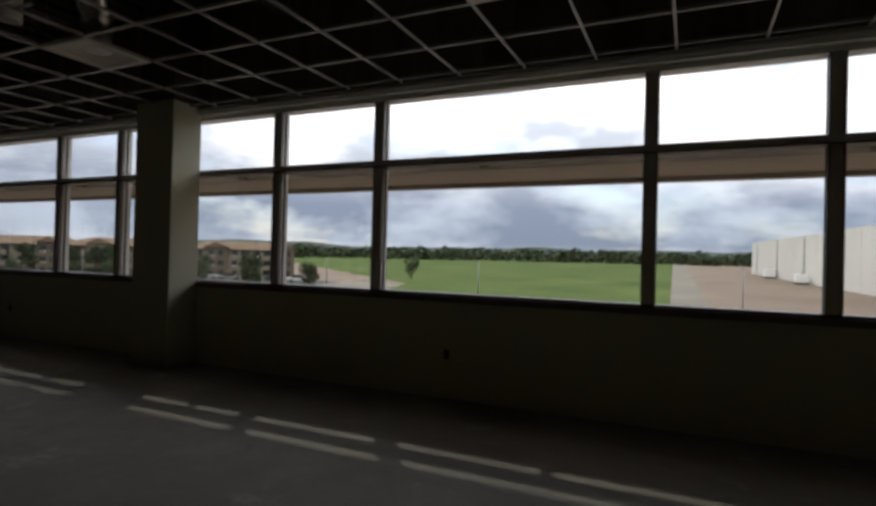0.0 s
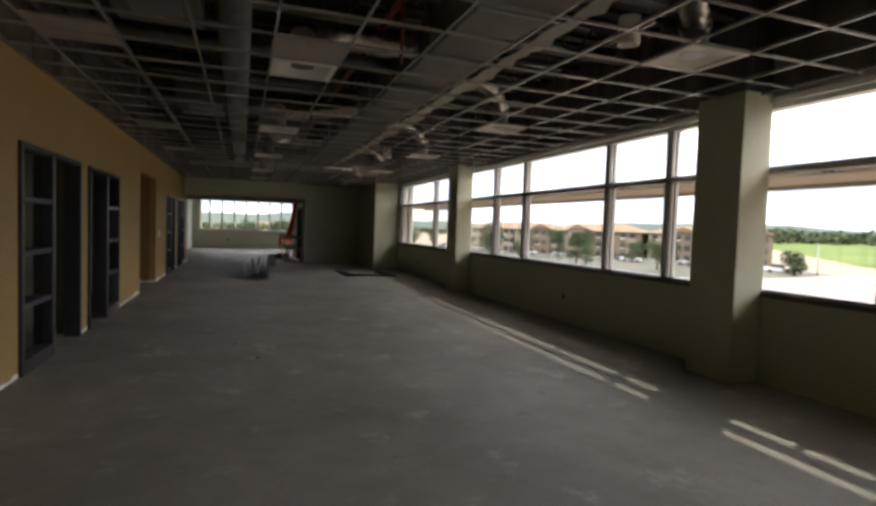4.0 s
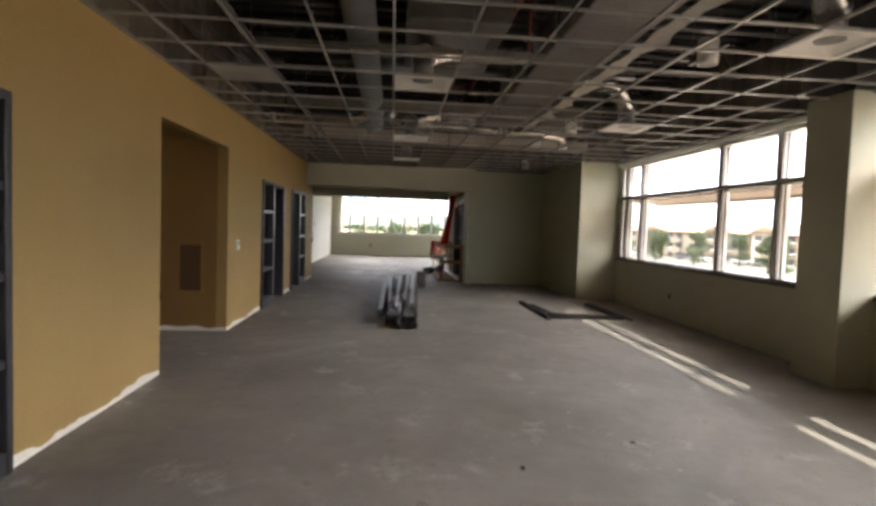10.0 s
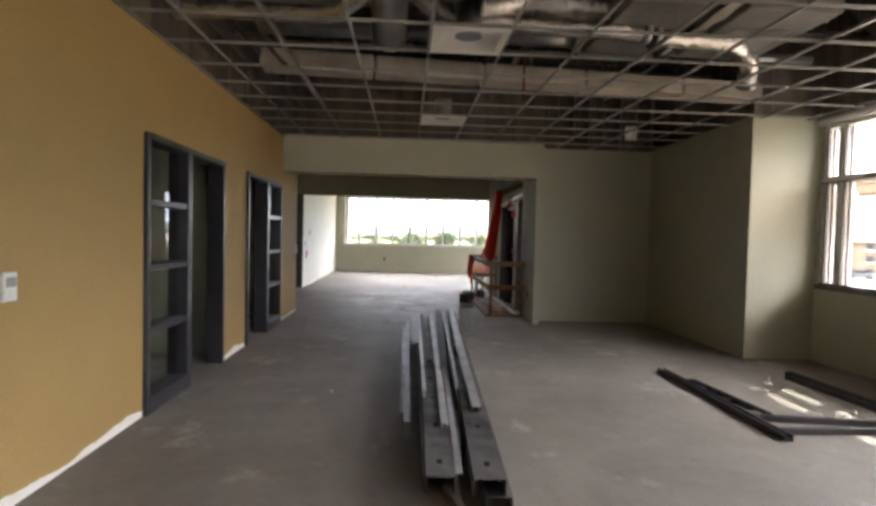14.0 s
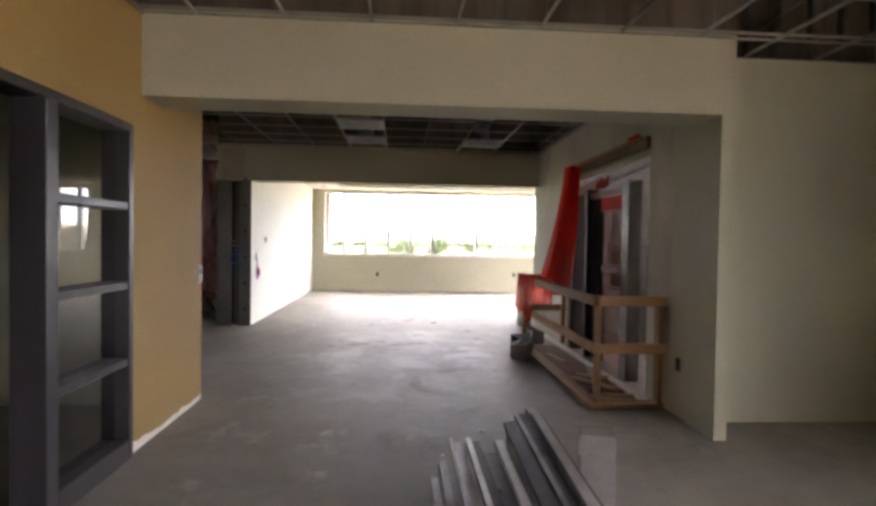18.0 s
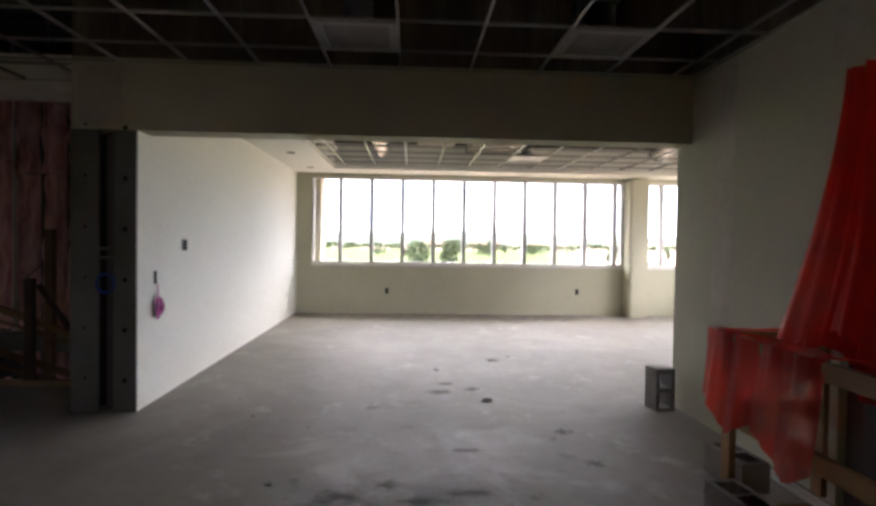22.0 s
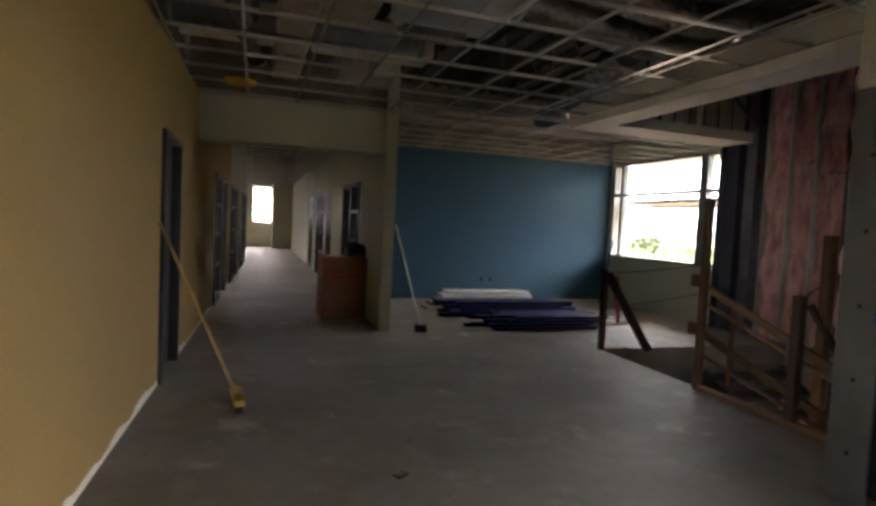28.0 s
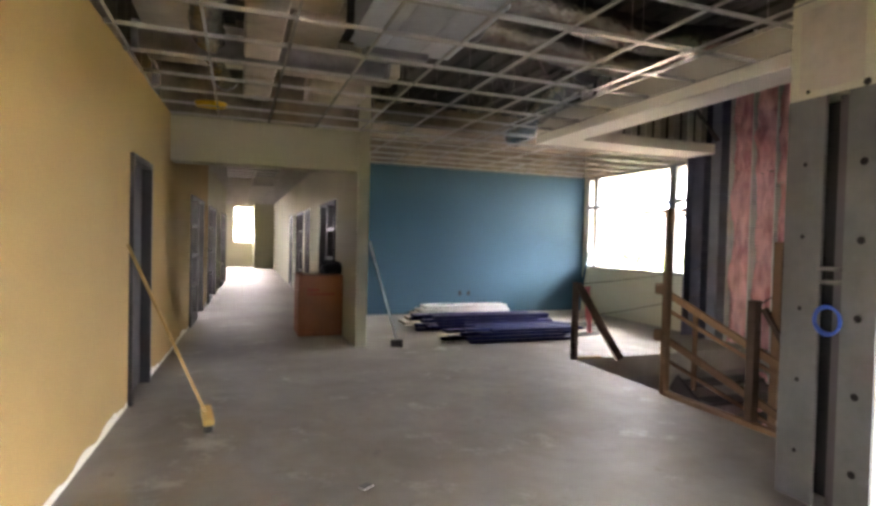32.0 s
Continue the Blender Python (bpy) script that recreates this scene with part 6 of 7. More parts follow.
part("hanging_sheet", Mesh().grid(lambda u, v: (-24.72 + (u - 0.5) * (0.38 + 0.34 * v ** 1.3) + 0.12 * v, Y_SIDE - 0.08 - 0.30 * v ** 1.5 + fold(u, 0.045, 3.2, v), 2.53 - 1.60 * v - 0.12 * v * math.cos(u * 7)), 60, 24), M_RED, net)
part("inner_sheet", Mesh().grid(lambda u, v: (-24.58 + (u - 0.5) * (0.26 + 0.45 * v), Y_SIDE - 0.05 - 0.2 * v + fold(u, 0.035, 2.1, 2 * v), 2.5 - 1.5 * v), 40, 16), M_RED, net)
part("rail_sheet", Mesh().grid(lambda u, v: (-25.21 + 0.96 * u, GY0 - 0.075 - 0.03 * v + fold(u, 0.016, 4.2, v * 2), 1.035 - (0.40 + 0.12 * u + 0.14 * math.sin(u * 6) ** 2) * v), 50, 14), M_RED, net)
part("end_sheet", Mesh().grid(lambda u, v: (GX0 - 0.1 - 0.05 * v + fold(u, 0.014, 2.2, v), GY0 - 0.06 + 0.5 * u, 1.03 - 0.5 * v), 24, 10), M_RED, net)
part("top_sheet", Mesh().grid(lambda u, v: (-25.19 + 0.9 * u, GY0 - 0.07 + 0.3 * v, 1.04 + fold(u, 0.012, 3, v * 3) - 0.05 * v), 30, 8), M_RED, net)
solid("net_scrap", Mesh().grid(lambda u, v: (-23.95 + 0.42 * u, Y_SIDE + 0.0 - 0.02 * v, 2.27 - 0.12 * v - fold(u, 0.015, 2)), 16, 4), M_RED, "red netting scrap caught under the header", "netting")

# ---- jamb of the corner room: unfinished studs ----
# jamb metal in a darker tone than M_JAMB
M_JAMBDARK = mat("dark_track_metal", (0.20, 0.205, 0.20), (0.14, 0.145, 0.14), rough=0.5, metal=0.4, big=1.5, small=20, bump=0.05)
jb = thing("stud_jamb", (X_J, -3.6, 0), "unfinished metal-framed wall end with punched studs", "wall framing")
tagged(jb, kind="structure")
part("stud", Mesh().box(X_J - 0.02, -3.50, 0, X_J, Y_J - 0.001, 2.458), M_JAMBDARK, jb)
part("track", Mesh().box(X_J - 0.02, -3.86, 0, X_J + 0.004, -3.625, 2.458).bevel(0.003), M_JAMBDARK, jb)
# near-black sheet painted as the shade in the slot between studs
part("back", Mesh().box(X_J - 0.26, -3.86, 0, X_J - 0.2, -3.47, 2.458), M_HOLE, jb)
part("steel_post", Mesh().box(X_J - 0.19, -3.60, 0, X_J - 0.08, -3.52, 2.458), M_STEEL, jb, "dark blue-grey steel post")
part("side", Mesh().box(X_J - 0.26, -3.88, 0, X_J - 0.02, -3.862, 2.458), M_JAMBDARK, jb)
for k in range(6):
    part("knockout", Mesh().tube([(X_J + 0.0005, -3.405, 0.28 + 0.44 * k), (X_J + 0.0025, -3.405, 0.28 + 0.44 * k)], 0.022, 10), M_HOLE, jb)
    part("knockout", Mesh().tube([(X_J + 0.0045, -3.74, 0.3 + 0.44 * k), (X_J + 0.0065, -3.74, 0.3 + 0.44 * k)], 0.014, 8), M_HOLE, jb)
part("clip", Mesh().box(X_J - 0.08, -3.64, 1.34, X_J + 0.012, -3.5, 1.36).box(X_J - 0.08, -3.64, 1.42, X_J + 0.012, -3.5, 1.44), M_STUD, jb)
co = Mesh()
for k in range(3):
    co.tube([(X_J + 0.012 + 0.008 * k, -3.56 + 0.075 * math.cos(a / 20 * 2 * math.pi), 1.13 + (0.075 + 0.006 * k) * math.sin(a / 20 * 2 * math.pi)) for a in range(21)], 0.007, 6)
M_BLUEWIRE = mat("blue_cable", (0.03, 0.10, 0.50), rough=0.4, big=6, small=40, bump=0)
solid("cable_coil", co, M_BLUEWIRE, "coil of blue data cable hung on the stud", "cable coil")
wc_ = thing("wire_coil", (-27.14, Y_J + 0.03, 0.75), "bundle of magenta wire hanging from a wall box", "cable coil")
rnd = random.Random(3)
for k in range(9):
    c0, c1, r = rnd.uniform(-0.02, 0.02), rnd.uniform(-0.03, 0.02), rnd.uniform(0.035, 0.07)
    tl = rnd.uniform(0, 3)
    part("loop", Mesh().tube([(-27.14 + c0 + r * math.cos(a / 14 * 6.283), Y_J + 0.035 + 0.012 * math.sin(a + tl), 0.89 + c1 + r * 1.1 * math.sin(a / 14 * 6.283)) for a in range(15)], 0.008, 5), M_PINKTAPE, wc_)
part("lead", Mesh().tube([(-27.14, Y_J + 0.02, 1.10), (-27.14, Y_J + 0.025, 0.95)], 0.006, 5), M_PINKTAPE, wc_)
part("tail", Mesh().tube([(-27.13, Y_J + 0.03, 0.84), (-27.12, Y_J + 0.03, 0.77)], 0.012, 5), M_PINKTAPE, wc_)

# ---- hall: stair guard, framing, insulation ----
M_DARKPINE = mat("dark_stained_lumber", (0.075, 0.045, 0.03), (0.05, 0.03, 0.02), rough=0.8, big=2.5, small=20, bump=0.1)
M_GUARD = mat("brown_guard_lumber", (0.25, 0.15, 0.085), (0.165, 0.098, 0.055), rough=0.8, big=2.5, small=20, bump=0.12, rand=0.25, stretch=(1, 0.5, 1))
sg = thing("stair_guard", (-27.7, -6, 0), "rough timber guard rail at the stair opening", "guard rail")
part("post", Mesh().box(-27.735, -5.877, 0, -27.667, -5.809, 1.93).bevel(0.004), M_GUARD, sg)
part("post", Mesh().box(-27.745, -4.865, 0, -27.665, -4.785, 1.09).bevel(0.004), M_DARKPINE, sg, "dark stained short post")
part("post", Mesh().box(-27.90, -4.76, -0.6, -27.82, -4.68, 1.60).bevel(0.004), M_GUARD, sg)
for z, drop in ((1.07, 0.76), (0.58, 0.66)):
    part("rail", Mesh().beam((-27.785, -6.0, z), (-27.785, -3.95, z - drop), 0.034, 0.068), M_GUARD, sg)
for z, drop in ((0.86, 0.62), (0.33, 0.48)):
    part("slat", Mesh().beam((-27.82, -5.95, z), (-27.82, -3.95, z - drop), 0.028, 0.032), M_GUARD, sg)
part("toe_board", Mesh().box(-27.735, -5.80, 0, -27.65, Y_J - 0.6, 0.045).bevel(0.003), M_GUARD, sg)
for z in (1.03, 0.54):
    part("block", Mesh().box(-27.765, -6.01, z, -27.68, -5.89, z + 0.12, pose(0, 0, 0)).bevel(0.012), M_GUARD, sg, "split stub of rail")
part("upright", Mesh().box(-27.85, -5.62, 0.1, -27.83, -5.57, 0.9), M_GUARD, sg)
part("brace", Mesh().beam((-27.79, -4.80, 1.02), (-27.98, -4.22, 0.0), 0.08, 0.04), M_DARKPINE, sg)
sb = thing("brace_post", (-27.75, -7.54, 0), "dark timber post with a raking brace and pink ribbon", "post")
part("post", Mesh().box(-27.78, -7.58, 0, -27.72, -7.50, 1.03).bevel(0.004), M_DARKPINE, sb)
part("brace", Mesh().beam((-27.76, -7.50, 1.0), (-28.34, -7.36, 0.02), 0.09, 0.09), M_DARKPINE, sb)
part("foot", Mesh().box(-28.16, -7.56, 0, -27.80, -7.50, 0.03), M_OLDPINE, sb)
part("ribbon", Mesh().grid(lambda u, v: (-27.84 - 0.09 * u - 0.05 * v, -7.47 + 0.02 * math.sin(v * 9 + u * 3), 0.98 - 0.62 * v), 4, 12), mat("pink_ribbon", (0.62, 0.18, 0.20), rough=0.6, big=6, small=40, bump=0.1), sb, "faded pink ribbon")
for z0, z1 in ((1.0, 1.22), (0.55, 0.78)):
    pts = [(-27.75 - (X_EXT + 27.75) * -u * 1.0, -7.56 - 0.9 * u, z0 + (z1 - z0) * u - 0.15 * u * (1 - u)) for u in (0, 0.25, 0.5, 0.75, 1)]
    solid("safety_wire", Mesh().tube(pts, 0.006, 5), M_STEEL, "slack guard wire strung across the opening", "wire", "guard wires")
solid("safety_wire", Mesh().tube([(X_EXT + 0.1, -6.8, 1.1), (-29.4, -6.0, 0.98), (-27.76, -4.9, 1.0)], 0.008, 5), M_STEEL, "slack guard wire strung across the opening", "wire", "guard wires")

# outer wall framing at the stair
stc = thing("steel_column", (X_EXT + 0.1, -8.5, GROUND), "dark wide-flange steel column beside the window", "column")
tagged(stc, kind="structure")
M_NAVY = mat("navy_primed_steel", (0.085, 0.092, 0.135), (0.06, 0.065, 0.10), rough=0.55, big=1.5, small=20, bump=0.03)
part("flange", Mesh().box(X_EXT + 0.0, -8.83, GROUND, X_EXT + 0.28, -8.80, DECK), M_NAVY, stc)
part("flange", Mesh().box(X_EXT + 0.0, -8.47, GROUND, X_EXT + 0.28, -8.44, DECK), M_NAVY, stc)
part("web", Mesh().box(X_EXT + 0.12, -8.80, GROUND, X_EXT + 0.15, -8.47, DECK), M_NAVY, stc)
part("casing", Mesh().box(X_EXT - 0.1, -8.40, GROUND, X_EXT + 0.18, -8.20, DECK).bevel(0.005), mat("blue_grey_steel", (0.19, 0.21, 0.25), (0.14, 0.155, 0.19), rough=0.5, big=1.5, small=20, bump=0.03), stc, "blue-grey boxed stud post")
ins = thing("insulated_framing", (X_EXT, -6, GROUND), "metal studs with pink fibreglass batts in an unfinished wall", "insulation")
tagged(ins, kind="structure")
rnd = random.Random(21)
y = -8.16
while y < -4.6:
    pale = rnd.random() < 0.4
    part("stud", Mesh().box(X_EXT - 0.16, y - 0.008, GROUND, X_EXT + (0.03 if pale else -0.03), y + 0.008, DECK), M_PANEL if pale else M_STUDDARK, ins)
    cut = rnd.uniform(2.3, 3.0)
    for z0, z1 in ((GROUND, -0.36), (0.0, cut), (cut - 0.02, DECK)):
        ph, dp = rnd.uniform(0, 6), rnd.uniform(-0.02, 0.03)
        seed = rnd.uniform(0, 50)
        part("batt", Mesh().grid(lambda u, v: (X_EXT - 0.07 + dp + 0.10 * noise.noise(Vector((u * 5 + seed, v * 5.0, seed + 9))) + 0.10 * math.sin(math.pi * u) ** 0.6 + 0.05 * noise.noise(Vector((u * 3 + seed, v * 7, seed))) + 0.03 * noise.noise(Vector((u * 9, v * 25 + seed, seed))), y + 0.014 + 0.384 * u + 0.014 * noise.noise(Vector((v * 9, seed, u * 2))), z0 + 0.01 + (z1 - z0 - 0.02) * v + 0.05 * noise.noise(Vector((u * 6 + seed, z1, 3.0)))), 10, 48), M_PINK, ins)
    y += 0.41
part("rim_channel", Mesh().box(X_EXT - 0.02, -8.19, -0.34, X_EXT + 0.05, Y_J - 0.16, -0.02), M_JAMB, ins, "grey steel rim channel at floor level")
M_GREENWRAP = mat("dark_green_membrane", (0.035, 0.075, 0.05), (0.02, 0.05, 0.032), rough=0.7, big=2, small=20, bump=0.05)
part("membrane", Mesh().box(X_EXT - 0.13, -4.46, 0.0, X_EXT - 0.1, Y_J - 0.17, DECK), M_GREENWRAP, ins, "dark green building membrane")
part("membrane", Mesh().box(X_EXT + 0.0, -7.86, -1.6, X_EXT + 0.02, -7.62, -0.42), mat("green_board", (0.05, 0.22, 0.04), rough=0.7, big=2, small=20, bump=0.05), ins, "bright green board below the slab")
uf = thing("upper_framing", (-29.4, -7.75, CEIL + 0.25), "dark metal studs standing over the stair beam", "wall framing")
tagged(uf, kind="structure")
for k in range(4, 13):
    part("stud", Mesh().box(X_EXT + 0.1 + 0.25 * k, -7.74, 3.072, X_EXT + 0.2 + 0.25 * k, -7.62, DECK), M_ALU, uf)
part("brace", Mesh().beam((X_EXT + 0.9, -7.60, 3.12), (X_EXT + 2.1, -7.60, DECK - 0.1), 0.05, 0.03), M_STEEL, uf)
part("back_panel", Mesh().box(-30.12, -7.98, 3.072, -27.75, -7.95, DECK), M_STEEL, uf)
# lower stair flight below the slab
stf = thing("stair_flight", (-29.4, -6, GROUND), "steel stair flight going down through the opening", "stairs")
tagged(stf, kind="structure")
for k in range(12):
    part("step", Mesh().box(-30.6, -7.3 + 0.28 * k, -0.35 - 0.18 * k, -29.3, -7.02 + 0.28 * k, -0.31 - 0.18 * k), M_STEEL, stf)
for x in (-30.66, -29.27):
    part("stringer", Mesh().beam((x, -7.35, -0.35), (x, -3.9, -2.6), 0.04, 0.25), M_STEEL, stf)


# ---- hall: loose things ----
def push_broom(name, head, top, label, hm, bm_, hw=0.45, yaw=0.0):
    th = thing(name, head, label, "broom", "brooms")
    hd_ = Vector(head)
    part("handle", Mesh().tube([hd_ + Vector((0, 0, 0.07)), top], 0.013, 8), hm, th)
    part("block", Mesh().box(-0.042, -hw / 2, 0.055, 0.042, hw / 2, 0.105, Matrix.Translation(hd_) @ pose(0, 0, 0, 0, 0, yaw)).bevel(0.008), bm_, th)
    br = Mesh()
    rnd_ = random.Random(2)
    for k in range(60):
        u, v = rnd_.uniform(-0.03, 0.03), rnd_.uniform(-hw / 2 + 0.01, hw / 2 - 0.01)
        br.box(u - 0.006, v - 0.012, 0.0, u + 0.006, v + 0.012, 0.056, Matrix.Translation(hd_) @ pose(0, 0, 0, 0, 0, yaw))
    part("bristles", br, M_BLACK, th, "dark stiff bristles")
    return th


M_HANDLE = mat("varnished_handle", (0.60, 0.40, 0.16), (0.52, 0.33, 0.13), rough=0.4, big=4, small=30, bump=0.03)
M_BROOMY = mat("yellow_wood_block", (0.72, 0.50, 0.16), (0.62, 0.42, 0.13), rough=0.5, big=4, small=30, bump=0.03)
push_broom("push_broom", (-23.31, -6.12, 0.0), (X_CORN - 0.165, -6.62, 1.44), "push broom with a yellow wooden block leaning on the ochre wall", M_HANDLE, M_BROOMY, 0.42, 6)
push_broom("floor_scraper", (-25.68, -8.88, 0.0), (-25.28, -8.985, 1.5), "white-handled floor broom leaning on the wall end", M_PLASTIC, M_BLACK, 0.17, 70)

bx = thing("cardboard_box", (-24.72, -10.3, 0), "tall brown cardboard carton standing on the slab", "box")
part("carton", Mesh().box(-25.095, -10.66, 0, -24.41, -9.97, 0.95).bevel(0.01), M_CARD, bx)
part("flap", Mesh().box(-25.08, -10.30, 0.951, -24.40, -9.98, 0.958), M_CARD, bx)
M_INK = mat("faded_red_print", (0.28, 0.06, 0.04), rough=0.8, big=6, small=30, bump=0)
part("print", Mesh().box(-24.72, -9.972, 0.70, -24.54, -9.967, 0.745).box(-24.97, -9.972, 0.64, -24.54, -9.967, 0.675), M_INK, bx, "faded dark red printed bars")
bag = Mesh()
bmesh.ops.create_icosphere(bag.bm, subdivisions=3, radius=0.16)
for v in bag.bm.verts:
    v.co += v.co.normalized() * 0.07 * noise.noise(v.co * 9)
    v.co = Vector((-24.92 + v.co.x * 1.25, -10.22 + v.co.y, 0.958 + max(0.0, v.co.z * 0.8 + 0.09)))
solid("black_bag", bag, M_BLACK, "crumpled black plastic bag on the carton", "bag")
solid("paper_scrap", Mesh().box(-24.72, -10.28, 0.959, -24.5, -10.08, 0.968), M_BOARD, "folded pale paper on the carton", "paper")
# blue bundles and pale boards on the floor
rnd = random.Random(5)
for layer in range(4):
    for k in range(5):
        x0, y0 = -28.75 + rnd.uniform(-0.05, 0.35), -9.45 + 0.13 * k + rnd.uniform(-0.02, 0.02)
        th = solid("blue_package", Mesh().box(x0, y0, 0.055 * layer, x0 + 1.85 + rnd.uniform(-0.25, 0.1), y0 + 0.09, 0.055 * layer + 0.04).bevel(0.006), M_BLUE, "long dark blue wrapped framing bundle stacked on the slab", "metal bundle", "blue bundles")
for layer in range(5):
    for k in range(3):
        x0, y0 = -28.9 + rnd.uniform(-0.1, 0.4), -10.35 + 0.14 * k
        solid("blue_package", Mesh().box(x0, y0, 0.055 * layer, x0 + 2.2, y0 + 0.13, 0.055 * layer + 0.05).bevel(0.006), M_BLUE, "long dark blue wrapped framing bundle stacked on the slab", "metal bundle", "blue bundles")
for k in range(5):
    solid("pale_board", Mesh().box(-28.6 + 0.05 * k, -11.15 + 0.02 * k, 0.07 * k, -26.35 - 0.1 * k, -10.75, 0.07 * k + 0.06).bevel(0.004), M_PANEL if k > 2 else M_BOARD, "long pale board stacked by the teal wall", "board", "pale boards")
for k in range(6):
    solid("loose_trim", Mesh().box(0, -0.03, 0, 1.2, 0.03, 0.03, pose(-30.2 + 0.15 * k, -10.2 + 0.2 * k, 0.0, 0, 0, rnd.uniform(-20, 20))), M_STUDDARK, "loose length of metal trim on the slab", "metal trim", "loose trim")
solid("leaning_strip", Mesh().beam((X_EXT + 0.5, -11.6, 0), (X_EXT + 0.02, -11.95, 1.35), 0.05, 0.02), M_TEAL, "thin teal strip leaning by the window", "strip")
yc = Mesh()
yc.tube([(-23.2 + 0.16 * math.cos(a / 12 * 6.283), -8.4 + 0.1 * math.sin(a / 12 * 6.283), CEIL + 0.03) for a in range(13)], 0.03, 6)
solid("yellow_coil", yc, M_YELLOWPL, "coil of yellow cord lying in the ceiling grid", "cord")

# corridor frames and the far window
dr5 = thing("door_2", (X_CORN, -7.25, 0), "dark metal door frame with a closed dark door", "door")
tagged(dr5, kind="structure")
part("jamb", Mesh().box(X_CORN - 0.035, -7.70, 0, X_CORN + 0.14, -7.64, 2.25).bevel(0.004), M_FRAME, dr5)
part("jamb", Mesh().box(X_CORN - 0.035, -6.86, 0, X_CORN + 0.14, -6.80, 2.25).bevel(0.004), M_FRAME, dr5)
part("head", Mesh().box(X_CORN - 0.035, -7.64, 2.19, X_CORN + 0.14, -6.86, 2.25).bevel(0.004), M_FRAME, dr5)
part("leaf", Mesh().box(X_CORN + 0.06, -7.64, 0.01, X_CORN + 0.10, -6.86, 2.19), M_FRAME, dr5)
skewed(dr5)
for a, b in CORR:
    skewed(door_frame("door_1", "y", X_CORN, a, b, True, 2.2, 0.14, "y", -1))
for a, b in ((-12.6, -10.8), (-15.2, -14.4), (-17.4, -15.8), (-19.6, -18.6)):
    door_frame("door_1", "y", X_COR, a, b, True, 2.2, 0.2, "y", 1)
win5 = thing("window_5", (-23.9, -30.1, 1.0), "bright two-light window at the corridor's end", "window")
tagged(win5, kind="structure")
for z0, z1 in ((1.2, 1.25), (2.1, 2.2), (2.90, 2.95)):
    frame_bar(win5, "rail", -24.2, -30.15, z0, -23.3, -30.05, z1, M_ALU)
for x in (-24.17, -23.33):
    frame_bar(win5, "jamb", x - 0.03, -30.14, 1.25, x + 0.03, -30.06, 2.90, M_ALU)


# ---- outside ----
M_GRASS = mat("meadow_grass", (0.085, 0.112, 0.032), (0.040, 0.070, 0.017), rough=0.95, big=0.05, small=0.6, bump=0.5, spec=0.05)
M_PALEGRASS = mat("pale_field_grass", (0.055, 0.072, 0.026), (0.036, 0.052, 0.018), rough=0.95, big=0.02, small=0.4, bump=0.3, spec=0.05)
M_CONC = mat("pale_concrete", (0.20, 0.18, 0.15), (0.155, 0.14, 0.117), rough=0.9, big=0.08, small=2.0, bump=0.05, spec=0.05)
M_LEAF = mat("leaf_green", (0.050, 0.066, 0.034), (0.032, 0.044, 0.024), rough=0.85, big=0.4, small=3, bump=0.3, rand=0.25, spec=0.05)
M_BARK = mat("bark", (0.10, 0.075, 0.055), rough=0.95, big=2, small=12, bump=0.4)
M_STUCCO = mat("tan_stucco", (0.20, 0.172, 0.13), (0.165, 0.14, 0.105), rough=0.9, big=0.2, small=6, bump=0.1, spec=0.05)
M_STUCCO2 = mat("olive_stucco", (0.13, 0.105, 0.075), (0.105, 0.085, 0.06), rough=0.9, big=0.2, small=6, bump=0.1, spec=0.05)
M_ROOF = mat("brown_shingle", (0.165, 0.118, 0.08), (0.125, 0.088, 0.06), rough=0.9, big=0.5, small=8, bump=0.3, spec=0.05)
M_TILT = mat("warehouse_panel", (0.62, 0.60, 0.55), (0.56, 0.54, 0.49), rough=0.85, big=0.06, small=3, bump=0.03, spec=0.05)
M_DARKWIN = mat("dark_window", (0.03, 0.035, 0.04), rough=0.15, bump=0)
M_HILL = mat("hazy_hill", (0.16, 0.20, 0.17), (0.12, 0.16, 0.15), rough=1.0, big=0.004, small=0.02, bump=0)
G = GROUND


def up(y):
    """How far the land has risen at y."""
    return min(6.0, max(0.0, 0.02 * (y - 105)))


struct("meadow", Mesh().poly([(-42, 69, G), (-0.8, 70, G), (-1.7, 105, G + 0.01), (-55, 105, G + 0.01), (-53, 102, G)]).poly([(-55, 105, G + 0.01), (-1.7, 105, G + 0.01), (-8.6, 390, G + 5.71), (-330, 390, G + 5.71), (-200, 230, G + 2.51)]), M_GRASS, "mown green field", "grass")
struct("meadow_west", Mesh().poly([(-60, -220, G), (-60, 30, G), (-160, 40, G), (-420, 120, G), (-420, -220, G)]), M_PALEGRASS, "green field behind the building", "grass")
struct("road", Mesh().poly([(-170, 34, G + 0.01), (60, 52, G + 0.01), (60, 66, G + 0.01), (-42, 69, G + 0.01), (-53, 102, G + 0.01), (-95, 100, G + 0.01), (-170, 64, G + 0.01)]), M_CONC, "pale concrete drive and parking", "road")
